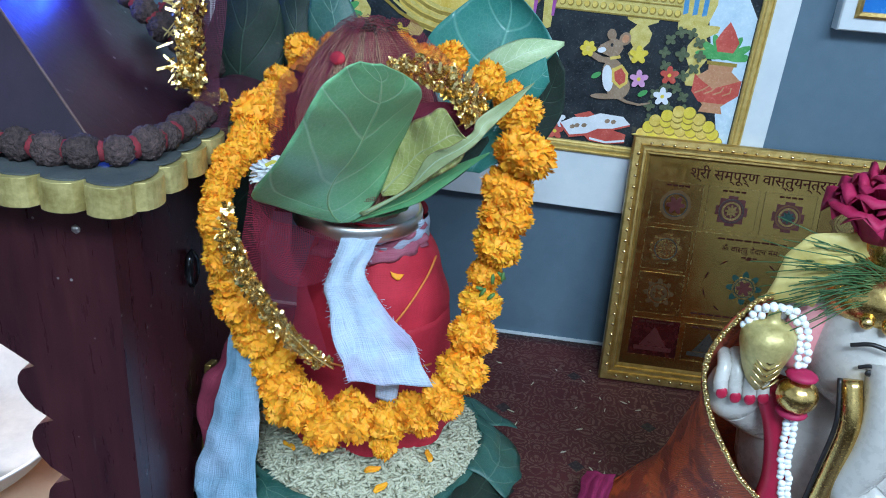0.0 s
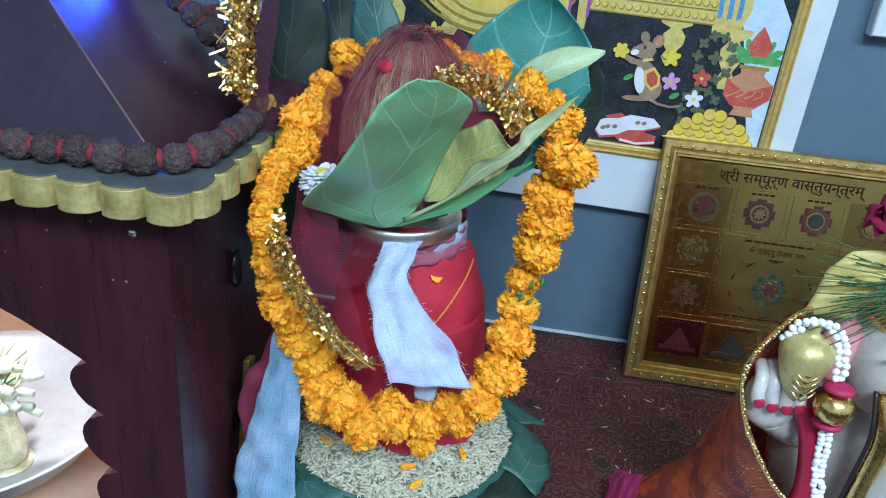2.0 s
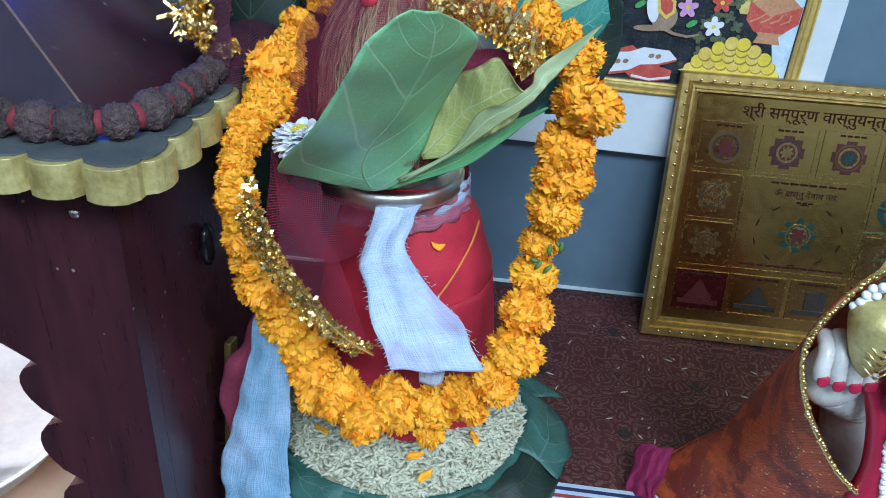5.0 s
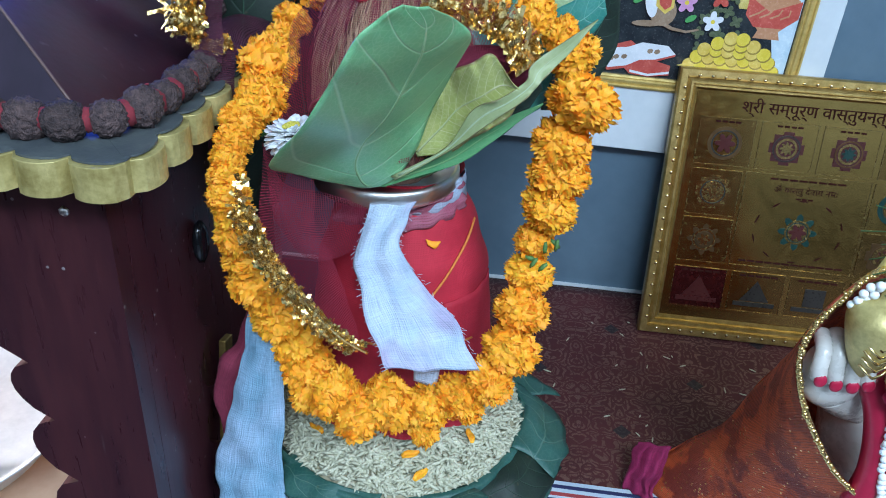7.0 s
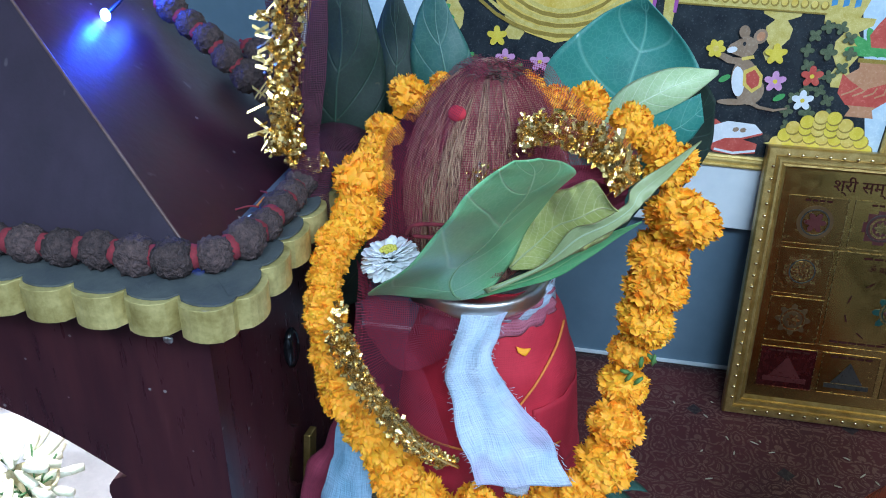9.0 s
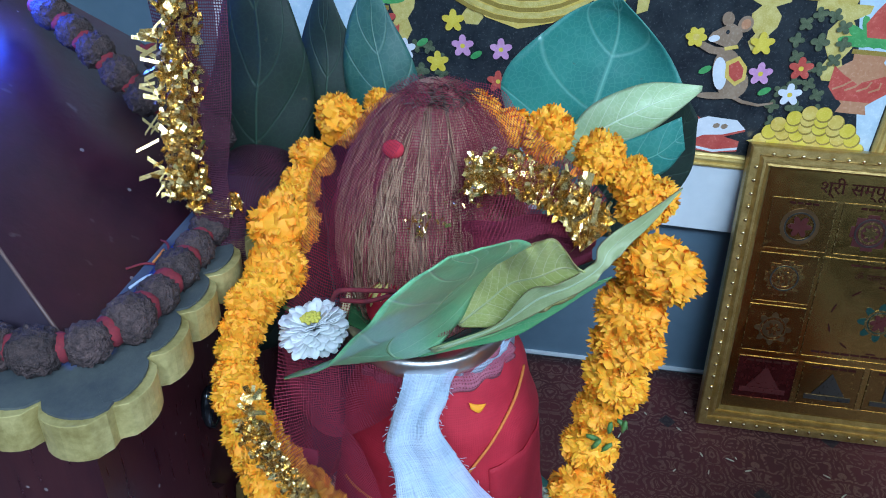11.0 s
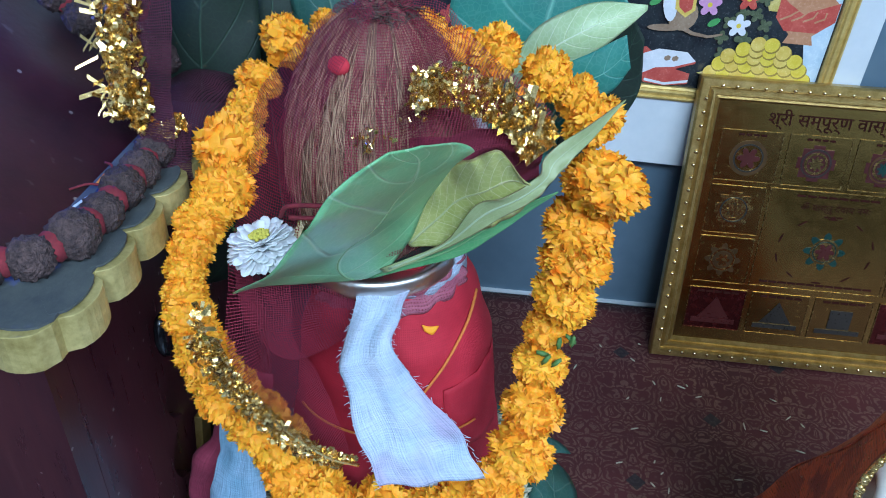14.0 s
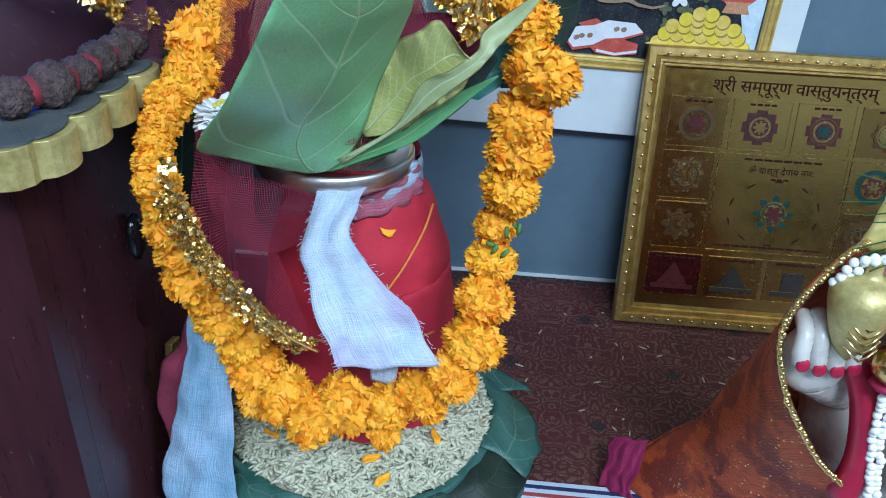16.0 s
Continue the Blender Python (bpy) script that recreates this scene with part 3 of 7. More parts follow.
INK = {"dark": ink("black_tiles", (0.012, 0.016, 0.022), (0.04, 0.05, 0.055), 60), "sky": ink("pale_marble", (0.42, 0.58, 0.68), (0.62, 0.74, 0.80), 50),
       "gold": ink("gold", (0.50, 0.38, 0.08), (0.70, 0.60, 0.22), 140), "yellow": ink("yellow_silk", (0.62, 0.42, 0.06), (0.78, 0.62, 0.18), 60),
       "blue": ink("blue_stripe", (0.06, 0.22, 0.45), (0.12, 0.34, 0.55)), "white": ink("white", (0.66, 0.70, 0.72), (0.78, 0.80, 0.82)),
       "red": ink("red", (0.45, 0.06, 0.05), (0.60, 0.14, 0.10)), "green": ink("green", (0.05, 0.28, 0.08), (0.14, 0.42, 0.14)),
       "brown": ink("brown", (0.24, 0.16, 0.10), (0.38, 0.28, 0.19)), "laddu": ink("sweet_yellow", (0.66, 0.50, 0.04), (0.78, 0.64, 0.10), 120),
       "pink": ink("pink", (0.55, 0.25, 0.48), (0.68, 0.40, 0.58)), "clay": ink("clay", (0.45, 0.20, 0.10), (0.58, 0.32, 0.18)),
       "ochre": ink("ochre_shade", (0.26, 0.18, 0.03), (0.38, 0.28, 0.07), 140), "lime": ink("tile_figure", (0.06, 0.085, 0.05), (0.15, 0.18, 0.10), 200), "purple": ink("violet", (0.30, 0.06, 0.28), (0.42, 0.14, 0.4))}
part("sheet", boxm(PX0 - 0.001, PX1 + 0.001, YP - 0.001, YP + 0.004, PZ0 - 0.001, PZ1 + 0.001), INK["dark"], print_frame, smooth=False)
LAYER = [0]


def flat(name, outline, colour, label=""):
    """A printed shape: a film-thin slab a hair above the sheet."""
    LAYER[0] += 1
    y = YP - 0.0012 - 0.000012 * LAYER[0]
    cl = [(min(max(a, PX0 + 0.001), PX1 - 0.001), min(max(b, PZ0 + 0.0005), PZ1 - 0.001)) for a, b in outline]
    return part(name, ngon_prism(cl, lambda a, b, d: (a, y + d, b), 0.0002), INK[colour], print_frame, label, smooth=False)


def oval(cx, cz, rx, rz, n=18, turn=0.0):
    c, s = math.cos(turn), math.sin(turn)
    return [(cx + rx * math.cos(t) * c - rz * math.sin(t) * s, cz + rx * math.cos(t) * s + rz * math.sin(t) * c) for t in [2 * math.pi * k / n for k in range(n)]]


def petals(cx, cz, r, n=5, ph=0.0):
    return [(cx + r * (0.45 + 0.55 * abs(math.cos(n * (t - ph) / 2))) * math.cos(t), cz + r * (0.45 + 0.55 * abs(math.cos(n * (t - ph) / 2))) * math.sin(t)) for t in [2 * math.pi * k / 40 for k in range(40)]]


CX = -0.022
for s in (1, -1):
    def mx(x, s=s):
        return CX + s * (x - CX)
    flat("marble_strip", [(mx(a), b) for a, b in ((0.213, 0.275), (0.2205, 0.275), (0.2205, 0.847), (0.158, 0.847), (0.163, 0.45))], "sky")
    flat("dark_band", [(mx(a), b) for a, b in ((0.2205, 0.43), (0.2205, 0.50), (0.195, 0.50), (0.19, 0.475))], "dark")
    for bx, bz0, bz1 in ((0.102, 0.372, 0.420), (0.166, 0.352, 0.418)):
        w = 0.011
        flat("baluster", [(mx(bx + a * w), bz0 + (bz1 - bz0) * b) for a, b in ((-0.5, 0), (0.5, 0), (0.9, 0.15), (0.5, 0.3), (1.0, 0.45), (1.1, 0.65), (0.5, 0.8), (1.5, 0.9), (1.6, 1), (-1.6, 1), (-1.5, 0.9), (-0.5, 0.8), (-1.1, 0.65), (-1.0, 0.45), (-0.5, 0.3), (-0.9, 0.15))], "gold")
    flat("tassel_cloth", [(mx(a), b) for a, b in ((0.132, 0.470), (0.172, 0.470), (0.176, 0.440), (0.170, 0.418), (0.140, 0.410))], "gold")
    for k in range(3):
        flat("blue_stripe", [(mx(a), b) for a, b in ((0.139 + k * 0.011, 0.468), (0.144 + k * 0.011, 0.468), (0.147 + k * 0.010, 0.428), (0.142 + k * 0.010, 0.426))], "blue")
    # urn with leaves and a wrapped coconut
    flat("urn", [(mx(a), b) for a, b in ((0.180, 0.325), (0.206, 0.325), (0.203, 0.333), (0.219, 0.348), (0.219, 0.362), (0.206, 0.372), (0.208, 0.380), (0.180, 0.380), (0.181, 0.372), (0.168, 0.362), (0.168, 0.348), (0.183, 0.333))], "clay")
    flat("urn_cloth", [(mx(a), b) for a, b in ((0.168, 0.347), (0.178, 0.336), (0.206, 0.336), (0.219, 0.347), (0.219, 0.364), (0.205, 0.358), (0.190, 0.352), (0.176, 0.360), (0.168, 0.366))], "red")
    for k in range(4):
        flat("urn_cloth_fold", [(mx(a), b) for a, b in ((0.172 + k * 0.010, 0.3445), (0.180 + k * 0.010, 0.3485), (0.187 + k * 0.0078, 0.3545), (0.1855 + k * 0.0078, 0.3550), (0.179 + k * 0.010, 0.3500), (0.1715 + k * 0.010, 0.3460))], "clay")
    flat("urn_rim", [(mx(a), b) for a, b in ((0.178, 0.3775), (0.210, 0.3775), (0.210, 0.3815), (0.178, 0.3815))], "ochre")
    for k in range(7):
        t = math.pi * (0.02 + 0.96 * k / 6)
        flat("urn_leaf", oval(mx(0.194 + 0.016 * math.cos(t)), 0.387 + 0.011 * math.sin(t), 0.0045, 0.015, 12, (t - math.pi / 2) * s), "green")
    flat("wrapped_coconut", [(mx(a), b) for a, b in ((0.186, 0.392), (0.203, 0.392), (0.207, 0.403), (0.200, 0.415), (0.193, 0.424), (0.187, 0.414), (0.182, 0.403))], "red")
flat("marble_strip", [(-0.349, 0.275), (-0.262, 0.275), (-0.225, 0.45), (-0.222, 0.847), (-0.349, 0.847)], "sky")
flat("throne_band", [(0.0, 0.418), (0.140, 0.418), (0.140, 0.452), (0.0, 0.452)], "gold")
flat("throne_band", [(-0.044, 0.418), (-0.184, 0.418), (-0.184, 0.452), (-0.044, 0.452)], "gold")
for k in range(16):
    for z in (0.427, 0.441):
        flat("band_shade", oval(0.0046 + k * 0.0088, z - 0.0008, 0.0036, 0.0040, 12), "ochre")
        flat("band_figure", oval(0.004 + k * 0.0088, z, 0.0028, 0.0032, 10), "yellow")
for z in (0.4185, 0.4335, 0.4485):
    flat("band_line", [(0.0, z), (0.140, z), (0.140, z + 0.0014), (0.0, z + 0.0014)], "ochre")
flat("yellow_drape", [(-0.20, 0.52), (-0.19, 0.46), (-0.165, 0.405), (-0.135, 0.380), (-0.105, 0.372), (-0.075, 0.380), (-0.045, 0.402), (-0.01, 0.43), (0.03, 0.52), (0.05, 0.70), (-0.20, 0.70)], "yellow")
for k in range(6):
    c = 0.010 + k * 0.012
    flat("drape_fold", [(-0.105 + math.cos(t) * (0.085 + c) * 0.75, 0.49 + math.sin(t) * (0.085 + c * 0.4)) for t in [math.pi * (1.15 + 0.7 * i / 12) for i in range(13)]]
         + [(-0.105 + math.cos(t) * (0.085 + c) * 0.75, 0.494 + math.sin(t) * (0.085 + c * 0.4)) for t in [math.pi * (1.85 - 0.7 * i / 12) for i in range(13)]], "ochre" if k % 2 else "gold")
for x in (-0.045, -0.028, -0.008):
    flat("drape_tail", [(x, 0.46), (x + 0.014, 0.46), (x + 0.012, 0.398), (x + 0.003, 0.394)], "gold")
    flat("violet_pleat", [(x + 0.010, 0.47), (x + 0.017, 0.47), (x + 0.014, 0.41), (x + 0.011, 0.41)], "purple")
# tiles, flowers, book, sweets and a small brown figure
for x, z in ((0.145, 0.325), (0.150, 0.385), (-0.07, 0.32), (-0.19, 0.325)):
    for k in range(10):
        t = 2 * math.pi * k / 10
        flat("tile_figure", petals(x + 0.019 * math.cos(t), z + 0.024 * math.sin(t), 0.0065, 4, t), "lime")
    flat("tile_heart", petals(x, z, 0.008, 4), "lime")
for x, z, c in ((0.104, 0.379, "laddu"), (0.109, 0.353, "pink"), (0.141, 0.361, "red"), (0.138, 0.337, "white"), (0.026, 0.297, "white"), (0.026, 0.283, "red"),
                (-0.163, 0.374, "laddu"), (-0.153, 0.352, "pink"), (-0.118, 0.352, "pink"), (-0.118, 0.322, "red"), (-0.206, 0.344, "white"), (-0.175, 0.335, "laddu"), (-0.225, 0.37, "red")):
    flat("flower", petals(x, z, 0.0105, 5, 0.4), c)
    flat("flower_heart", oval(x, z, 0.0022, 0.0022, 8), "laddu")
for x, z in ((0.116, 0.338), (0.062, 0.352), (-0.14, 0.345), (-0.19, 0.352)):
    flat("leaf", oval(x, z, 0.006, 0.003, 10, 0.6), "green")
flat("figure_tail", [(0.088, 0.334), (0.100, 0.328), (0.114, 0.326), (0.126, 0.329), (0.126, 0.3272), (0.114, 0.3235), (0.099, 0.325), (0.086, 0.330)], "brown")
flat("figure_haunch", oval(0.088, 0.342, 0.013, 0.014, 20), "brown")
flat("figure_body", oval(0.081, 0.352, 0.0125, 0.021, 20, 0.28), "brown")
flat("figure_belly", oval(0.075, 0.350, 0.006, 0.015, 16, 0.22), "white")
flat("figure_foot", oval(0.074, 0.3295, 0.015, 0.0032, 14, 0.06), "brown")
flat("figure_arm", [(0.076, 0.366), (0.062, 0.367), (0.052, 0.372), (0.051, 0.376), (0.056, 0.3765), (0.066, 0.373), (0.078, 0.373)], "brown")
flat("figure_ear", oval(0.0865, 0.3945, 0.0062, 0.0072, 16, -0.3), "brown")
flat("figure_ear_heart", oval(0.0868, 0.3945, 0.0038, 0.0046, 14, -0.3), "clay")
flat("figure_ear", oval(0.0715, 0.3975, 0.0050, 0.0062, 16, 0.3), "brown")
flat("figure_head", [(0.0585, 0.3805), (0.064, 0.3765), (0.074, 0.3735), (0.083, 0.3765), (0.0865, 0.384), (0.084, 0.391), (0.076, 0.394), (0.068, 0.390), (0.0610, 0.385)], "brown")
flat("figure_muzzle", oval(0.0635, 0.3800, 0.0048, 0.0030, 12, 0.3), "white")
flat("figure_eye", oval(0.0735, 0.3865, 0.0016, 0.0020, 10), "dark")
flat("figure_saddle", [(0.078, 0.361), (0.088, 0.367), (0.0965, 0.358), (0.0975, 0.347), (0.090, 0.340), (0.080, 0.347)], "yellow")
flat("figure_saddle_heart", [(0.081, 0.358), (0.088, 0.363), (0.094, 0.356), (0.0945, 0.348), (0.089, 0.344), (0.083, 0.349)], "red")
flat("figure_collar", [(0.0735, 0.3735), (0.084, 0.3765), (0.0855, 0.3735), (0.0745, 0.3705)], "yellow")
for k in range(6):
    t = 2 * math.pi * k / 6
    flat("held_petal", oval(0.0485 + 0.0050 * math.cos(t), 0.3800 + 0.0050 * math.sin(t), 0.0042, 0.0032, 10, t), "laddu")
flat("held_heart", oval(0.0485, 0.3800, 0.0030, 0.0030, 10), "yellow")
flat("red_book", [(0.048, 0.292), (0.070, 0.297), (0.106, 0.289), (0.106, 0.279), (0.085, 0.2755), (0.066, 0.277)], "red")
flat("red_book_edge", [(0.066, 0.281), (0.085, 0.2785), (0.106, 0.283), (0.106, 0.2805), (0.085, 0.276), (0.066, 0.2785)], "white")
flat("red_book", [(0.045, 0.305), (0.062, 0.311), (0.070, 0.306), (0.052, 0.300)], "red")
flat("open_book", [(0.031, 0.294), (0.045, 0.302), (0.060, 0.304), (0.074, 0.310), (0.100, 0.309), (0.109, 0.301), (0.090, 0.294), (0.074, 0.292), (0.062, 0.285), (0.043, 0.281)], "white")
flat("book_edge", [(0.031, 0.294), (0.043, 0.281), (0.062, 0.285), (0.074, 0.292), (0.090, 0.294), (0.109, 0.301), (0.109, 0.299), (0.090, 0.2915), (0.075, 0.2895), (0.062, 0.2825), (0.043, 0.278), (0.031, 0.2915)], "red")
for x, z in ((0.050, 0.293), (0.058, 0.294), (0.045, 0.291), (0.083, 0.302), (0.090, 0.302)):
    flat("writing_bar", oval(x, z, 0.0033, 0.0026, 6, 0.4), "brown")
flat("sweet_dish", [(0.112, 0.291), (0.130, 0.283), (0.190, 0.280), (0.216, 0.291), (0.205, 0.294), (0.125, 0.295)], "gold")
for row, (n, z) in enumerate(((8, 0.293), (7, 0.302), (6, 0.310), (4, 0.317), (2, 0.323))):
    for k in range(n):
        flat("sweet_shade", oval(0.165 + (k - (n - 1) / 2) * 0.0118 + 0.0006, z - 0.0010, 0.0072, 0.0072, 14), "ochre")
        flat("sweet", oval(0.165 + (k - (n - 1) / 2) * 0.0118, z, 0.0066, 0.0066, 14), "laddu" if (k + row) % 2 else "yellow")

print_frame.matrix_basis = Matrix.Translation((-0.029, Y1, 0.193)) @ Matrix.Rotation(math.radians(1.3), 4, "Y")

# ---- small blue framed print ----
small = thing("blue_print", (0.40, Y1, 0.42), "small blue print in a white frame hung on the wall", "picture")
part("white_border", rect_ring(0.298, 0.50, 0.421, 0.66, 0.014, on_wall, ((0, -0.014), (0, 0.004), (0.1, 0.006), (1, 0.006), (1, 0.0))), M["white_frame"], small, smooth=False)
part("gilt_moulding", rect_ring(0.311, 0.487, 0.434, 0.647, 0.007, on_wall, ((0, 0.0), (0.1, 0.008), (0.5, 0.009), (1, 0.007), (1, 0.0))), M["gold_frame"], small, smooth=False)
M["blue_ink"] = plain("bright_blue_print", (0.02, 0.14, 0.50), (0.03, 0.20, 0.58), 20, 0.25)
part("sheet", boxm(0.316, 0.482, YP - 0.001, YP + 0.004, 0.439, 0.643), M["blue_ink"], small, smooth=False)
part("white_shape", boxm(0.36, 0.38, YP - 0.0016, YP - 0.001, 0.447, 0.452), INK["white"], small, smooth=False)

# ---- yantra plate in a beaded gilt frame, leaning on the wall ----
yantra = thing("gilt_framed_plate", (0.2575, 0.842, 0.0), "gilt beaded frame with golden plate leaning on the wall", "framed plate")
YW, YH = 0.295, 0.293
lean = math.atan2(0.056, 0.287)
YM = Matrix.Translation((0.110, 0.838, 0.001)) @ Matrix.Rotation(-lean, 4, "X")


def on_plate(a, b, h):
    return YM @ Vector((a, -h, b))


part("frame", rect_ring(0, YW, 0, YH, 0.0215, on_plate, ((0, -0.004), (0, 0.007), (0.08, 0.0095), (0.38, 0.0095), (0.45, 0.006), (0.60, 0.0085), (0.70, 0.0085), (0.76, 0.0045), (0.88, 0.006), (1, 0.001))),
     M["gold_frame"], yantra, smooth=False)
bead = bmesh.new()
ball(bead, (0, 0, 0), 0.0023, 1)
bead_mesh = mesh_from(bead, "bead", M["bead"])
for k in range(23):
    f = 0.007 + (YW - 0.014) * k / 22
    for a, b in ((f, 0.007), (f, YH - 0.007), (0.007, f * YH / YW), (YW - 0.007, f * YH / YW)):
        if k in (0, 22) and a == 0.007:
            continue
        o = new("bead", bead_mesh)
        o.parent, o.matrix_parent_inverse = yantra, yantra.matrix_world.inverted()
        o.matrix_basis = Matrix.Translation(on_plate(a, b, 0.0095))
M["plate"] = plain("golden_plate", (0.38, 0.250, 0.072), (0.48, 0.325, 0.10), 16, 0.22, 1.0, 0.08, 300)
M["plate_dark"] = plain("etched_bronze", (0.12, 0.068, 0.03), (0.17, 0.10, 0.042), 60, 0.38, 0.85, 0.3)
M["plate_cell"] = plain("bronze_tinted_plate", (0.27, 0.165, 0.052), (0.34, 0.215, 0.070), 22, 0.24, 1.0, 0.08, 300)
M["plate_wine"] = plain("wine_red_plate", (0.085, 0.014, 0.014), (0.13, 0.022, 0.02), 22, 0.26, 0.8, 0.08, 300)
M["plate_line"] = plain("polished_gold_line", (0.34, 0.235, 0.085), (0.42, 0.30, 0.115), 40, 0.26, 1.0)
M["plate_text"] = plain("brown_enamel", (0.030, 0.008, 0.006), (0.05, 0.014, 0.010), 60, 0.9, **{"Specular IOR Level": 0.05})
M["enamel_green"] = plain("green_enamel", (0.004, 0.030, 0.024), (0.008, 0.045, 0.035), 60, 0.3)
M["enamel_red"] = plain("red_enamel", (0.055, 0.010, 0.009), (0.075, 0.016, 0.014), 60, 0.3)
M["enamel_black"] = plain("dark_enamel", (0.02, 0.018, 0.015), (0.035, 0.03, 0.025), 60, 0.3)


def slab(a0, a1, b0, b1, h0, h1):
    return ngon_prism([(a0, b0), (a1, b0), (a1, b1), (a0, b1)], lambda a, b, d: on_plate(a, b, h1 - d), h1 - h0)


def shape(name, outline, h, m, parent=None):
    return part(name, ngon_prism(outline, lambda a, b, d: on_plate(a, b, h - d), 0.0006), M[m], parent or yantra, smooth=False)


plate = part("plate", slab(0.0205, YW - 0.0205, 0.0205, YH - 0.0205, -0.004, 0.0006), M["plate"], yantra, smooth=False)


def ring(cx, cz, r0, r1, n=28):
    return [(cx + r1 * math.cos(2 * math.pi * k / n), cz + r1 * math.sin(2 * math.pi * k / n)) for k in range(n + 1)] + \
           [(cx + r0 * math.cos(2 * math.pi * k / n), cz + r0 * math.sin(2 * math.pi * k / n)) for k in range(n, -1, -1)]


def gated(cx, cz, r):
    g, q = r * 0.30, r * 0.80
    pts = []
    for k in range(4):
        a = k * math.pi / 2
        for x, y in ((q, -q), (q, -g), (r, -g), (r, g), (q, g)):
            pts.append((cx + x * math.cos(a) - y * math.sin(a), cz + x * math.sin(a) + y * math.cos(a)))
    return pts


def emblem(cx, cz, r, kind, m1, m2):
    if kind == "gate":
        shape("emblem_field", gated(cx, cz, r), 0.0014, m1)
        shape("emblem_ring", ring(cx, cz, r * 0.48, r * 0.62), 0.0018, "plate_line")
        shape("emblem_heart", petals(cx, cz, r * 0.42, 8), 0.0022, m2)
    elif kind == "lotus":
        shape("emblem_field", petals(cx, cz, r, 8), 0.0014, m1)
        shape("emblem_ring", ring(cx, cz, r * 0.55, r * 0.66), 0.0018, "plate_line")
        shape("emblem_heart", oval(cx, cz, r * 0.5, r * 0.5, 20), 0.0022, m2)
    else:
        shape("emblem_field", ring(cx, cz, r * 0.72, r, 28), 0.0014, m1)
        shape("emblem_heart", petals(cx, cz, r * 0.62, 6), 0.0022, m2)


# panel borders and emblems in a grid of four by four round a large middle panel
GX, GZ, GS, GD = 0.058, 0.2195, 0.0625, 0.0535


def panel(a0, a1, b0, b1, fill="plate_cell"):
    w = 0.0007
    part("panel_field", slab(a0, a1, b0, b1, 0.0004, 0.0010), M[fill], yantra, smooth=False)
    for r in ((a0, a1, b0, b0 + w), (a0, a1, b1 - w, b1), (a0, a0 + w, b0, b1), (a1 - w, a1, b0, b1)):
        part("panel_line", slab(*r, 0.0006, 0.0015), M["plate_line"], yantra, smooth=False)


def bars(cx, cz, n, step, wide, high):
    for q in range(n):
        a = cx + (q - (n - 1) / 2) * step
        part("writing_bar", slab(a - wide / 2, a + wide / 2, cz, cz + high, 0.0010, 0.0016), M["plate_text"], yantra, smooth=False)


# emblem: kind, field, heart, cell
TOP = (("ring", "plate_dark", "enamel_red", "plate_cell"), ("gate", "enamel_red", "plate_line", "plate"), ("gate", "enamel_red", "enamel_green", "plate"), ("lotus", "plate_dark", "plate_line", "plate_cell"))
SIDE = (("gate", "plate_line", "plate_dark", "plate_cell"), ("lotus", "plate_dark", "plate_dark", "plate_cell"), ("ring", "enamel_green", "enamel_red", "plate"), ("gate", "plate_dark", "enamel_red", "plate_cell"))
for i in range(4):
    cx = GX + i * GS
    kind, m1, m2, cell = TOP[i]
    panel(cx - 0.0285, cx + 0.0285, GZ - 0.0245, GZ + 0.0255, cell)
    emblem(cx, GZ - 0.001, 0.0175, kind, m1, m2)
    shape("emblem_petals", ring(cx, GZ - 0.001, 0.0125, 0.0140, 32), 0.0021, "enamel_black" if i in (0, 1) else "plate_dark")
    bars(cx, GZ + 0.0205, 4, 0.0068, 0.0050, 0.0020)
for n, (i, j) in enumerate(((0, 1), (0, 2), (3, 1), (3, 2))):
    cx, cz = GX + i * GS, GZ - j * GD
    kind, m1, m2, cell = SIDE[n]
    panel(cx - 0.0285, cx + 0.0240, cz - 0.0255, cz + 0.0245, cell)
    emblem(cx - 0.003, cz, 0.0180, kind, m1, m2)
    shape("emblem_petals", ring(cx - 0.003, cz, 0.0118, 0.0130, 32), 0.0021, "plate_dark" if n else "enamel_black")
    shape("emblem_star", petals(cx - 0.003, cz, 0.0070, 6), 0.0026, "plate_line")
for i in range(4):
    cx, cz = GX + i * GS, GZ - 3 * GD
    panel(cx - 0.0285, cx + 0.0285, cz - 0.0250, cz + 0.0215, "plate_wine" if i in (0, 3) else "plate_cell")
    m = "enamel_red" if i in (0, 3) else "enamel_black"
    shape("emblem_base", [(cx - 0.022, cz - 0.018), (cx + 0.022, cz - 0.018), (cx + 0.022, cz - 0.013), (cx - 0.022, cz - 0.013)], 0.0018, m)
    shape("emblem_field", [(cx - 0.016, cz - 0.012), (cx + 0.016, cz - 0.012), (cx + 0.009, cz - 0.002), (cx, cz + 0.012), (cx - 0.009, cz - 0.002)] if i in (0, 1, 3) else
          [(cx - 0.011, cz - 0.012), (cx + 0.011, cz - 0.012), (cx + 0.011, cz + 0.009), (cx - 0.011, cz + 0.009)], 0.0018, m)
    bars(cx, cz + 0.0165, 5, 0.0085, 0.0068, 0.0022)
MCX, MCZ = 0.1497, 0.1395
panel(MCX - 0.064, MCX + 0.064, MCZ - 0.052, MCZ + 0.052, "plate")
emblem(MCX, MCZ - 0.009, 0.0205, "lotus", "enamel_green", "plate_line")
shape("emblem_heart", petals(MCX, MCZ - 0.009, 0.0095, 6), 0.0027, "enamel_red")
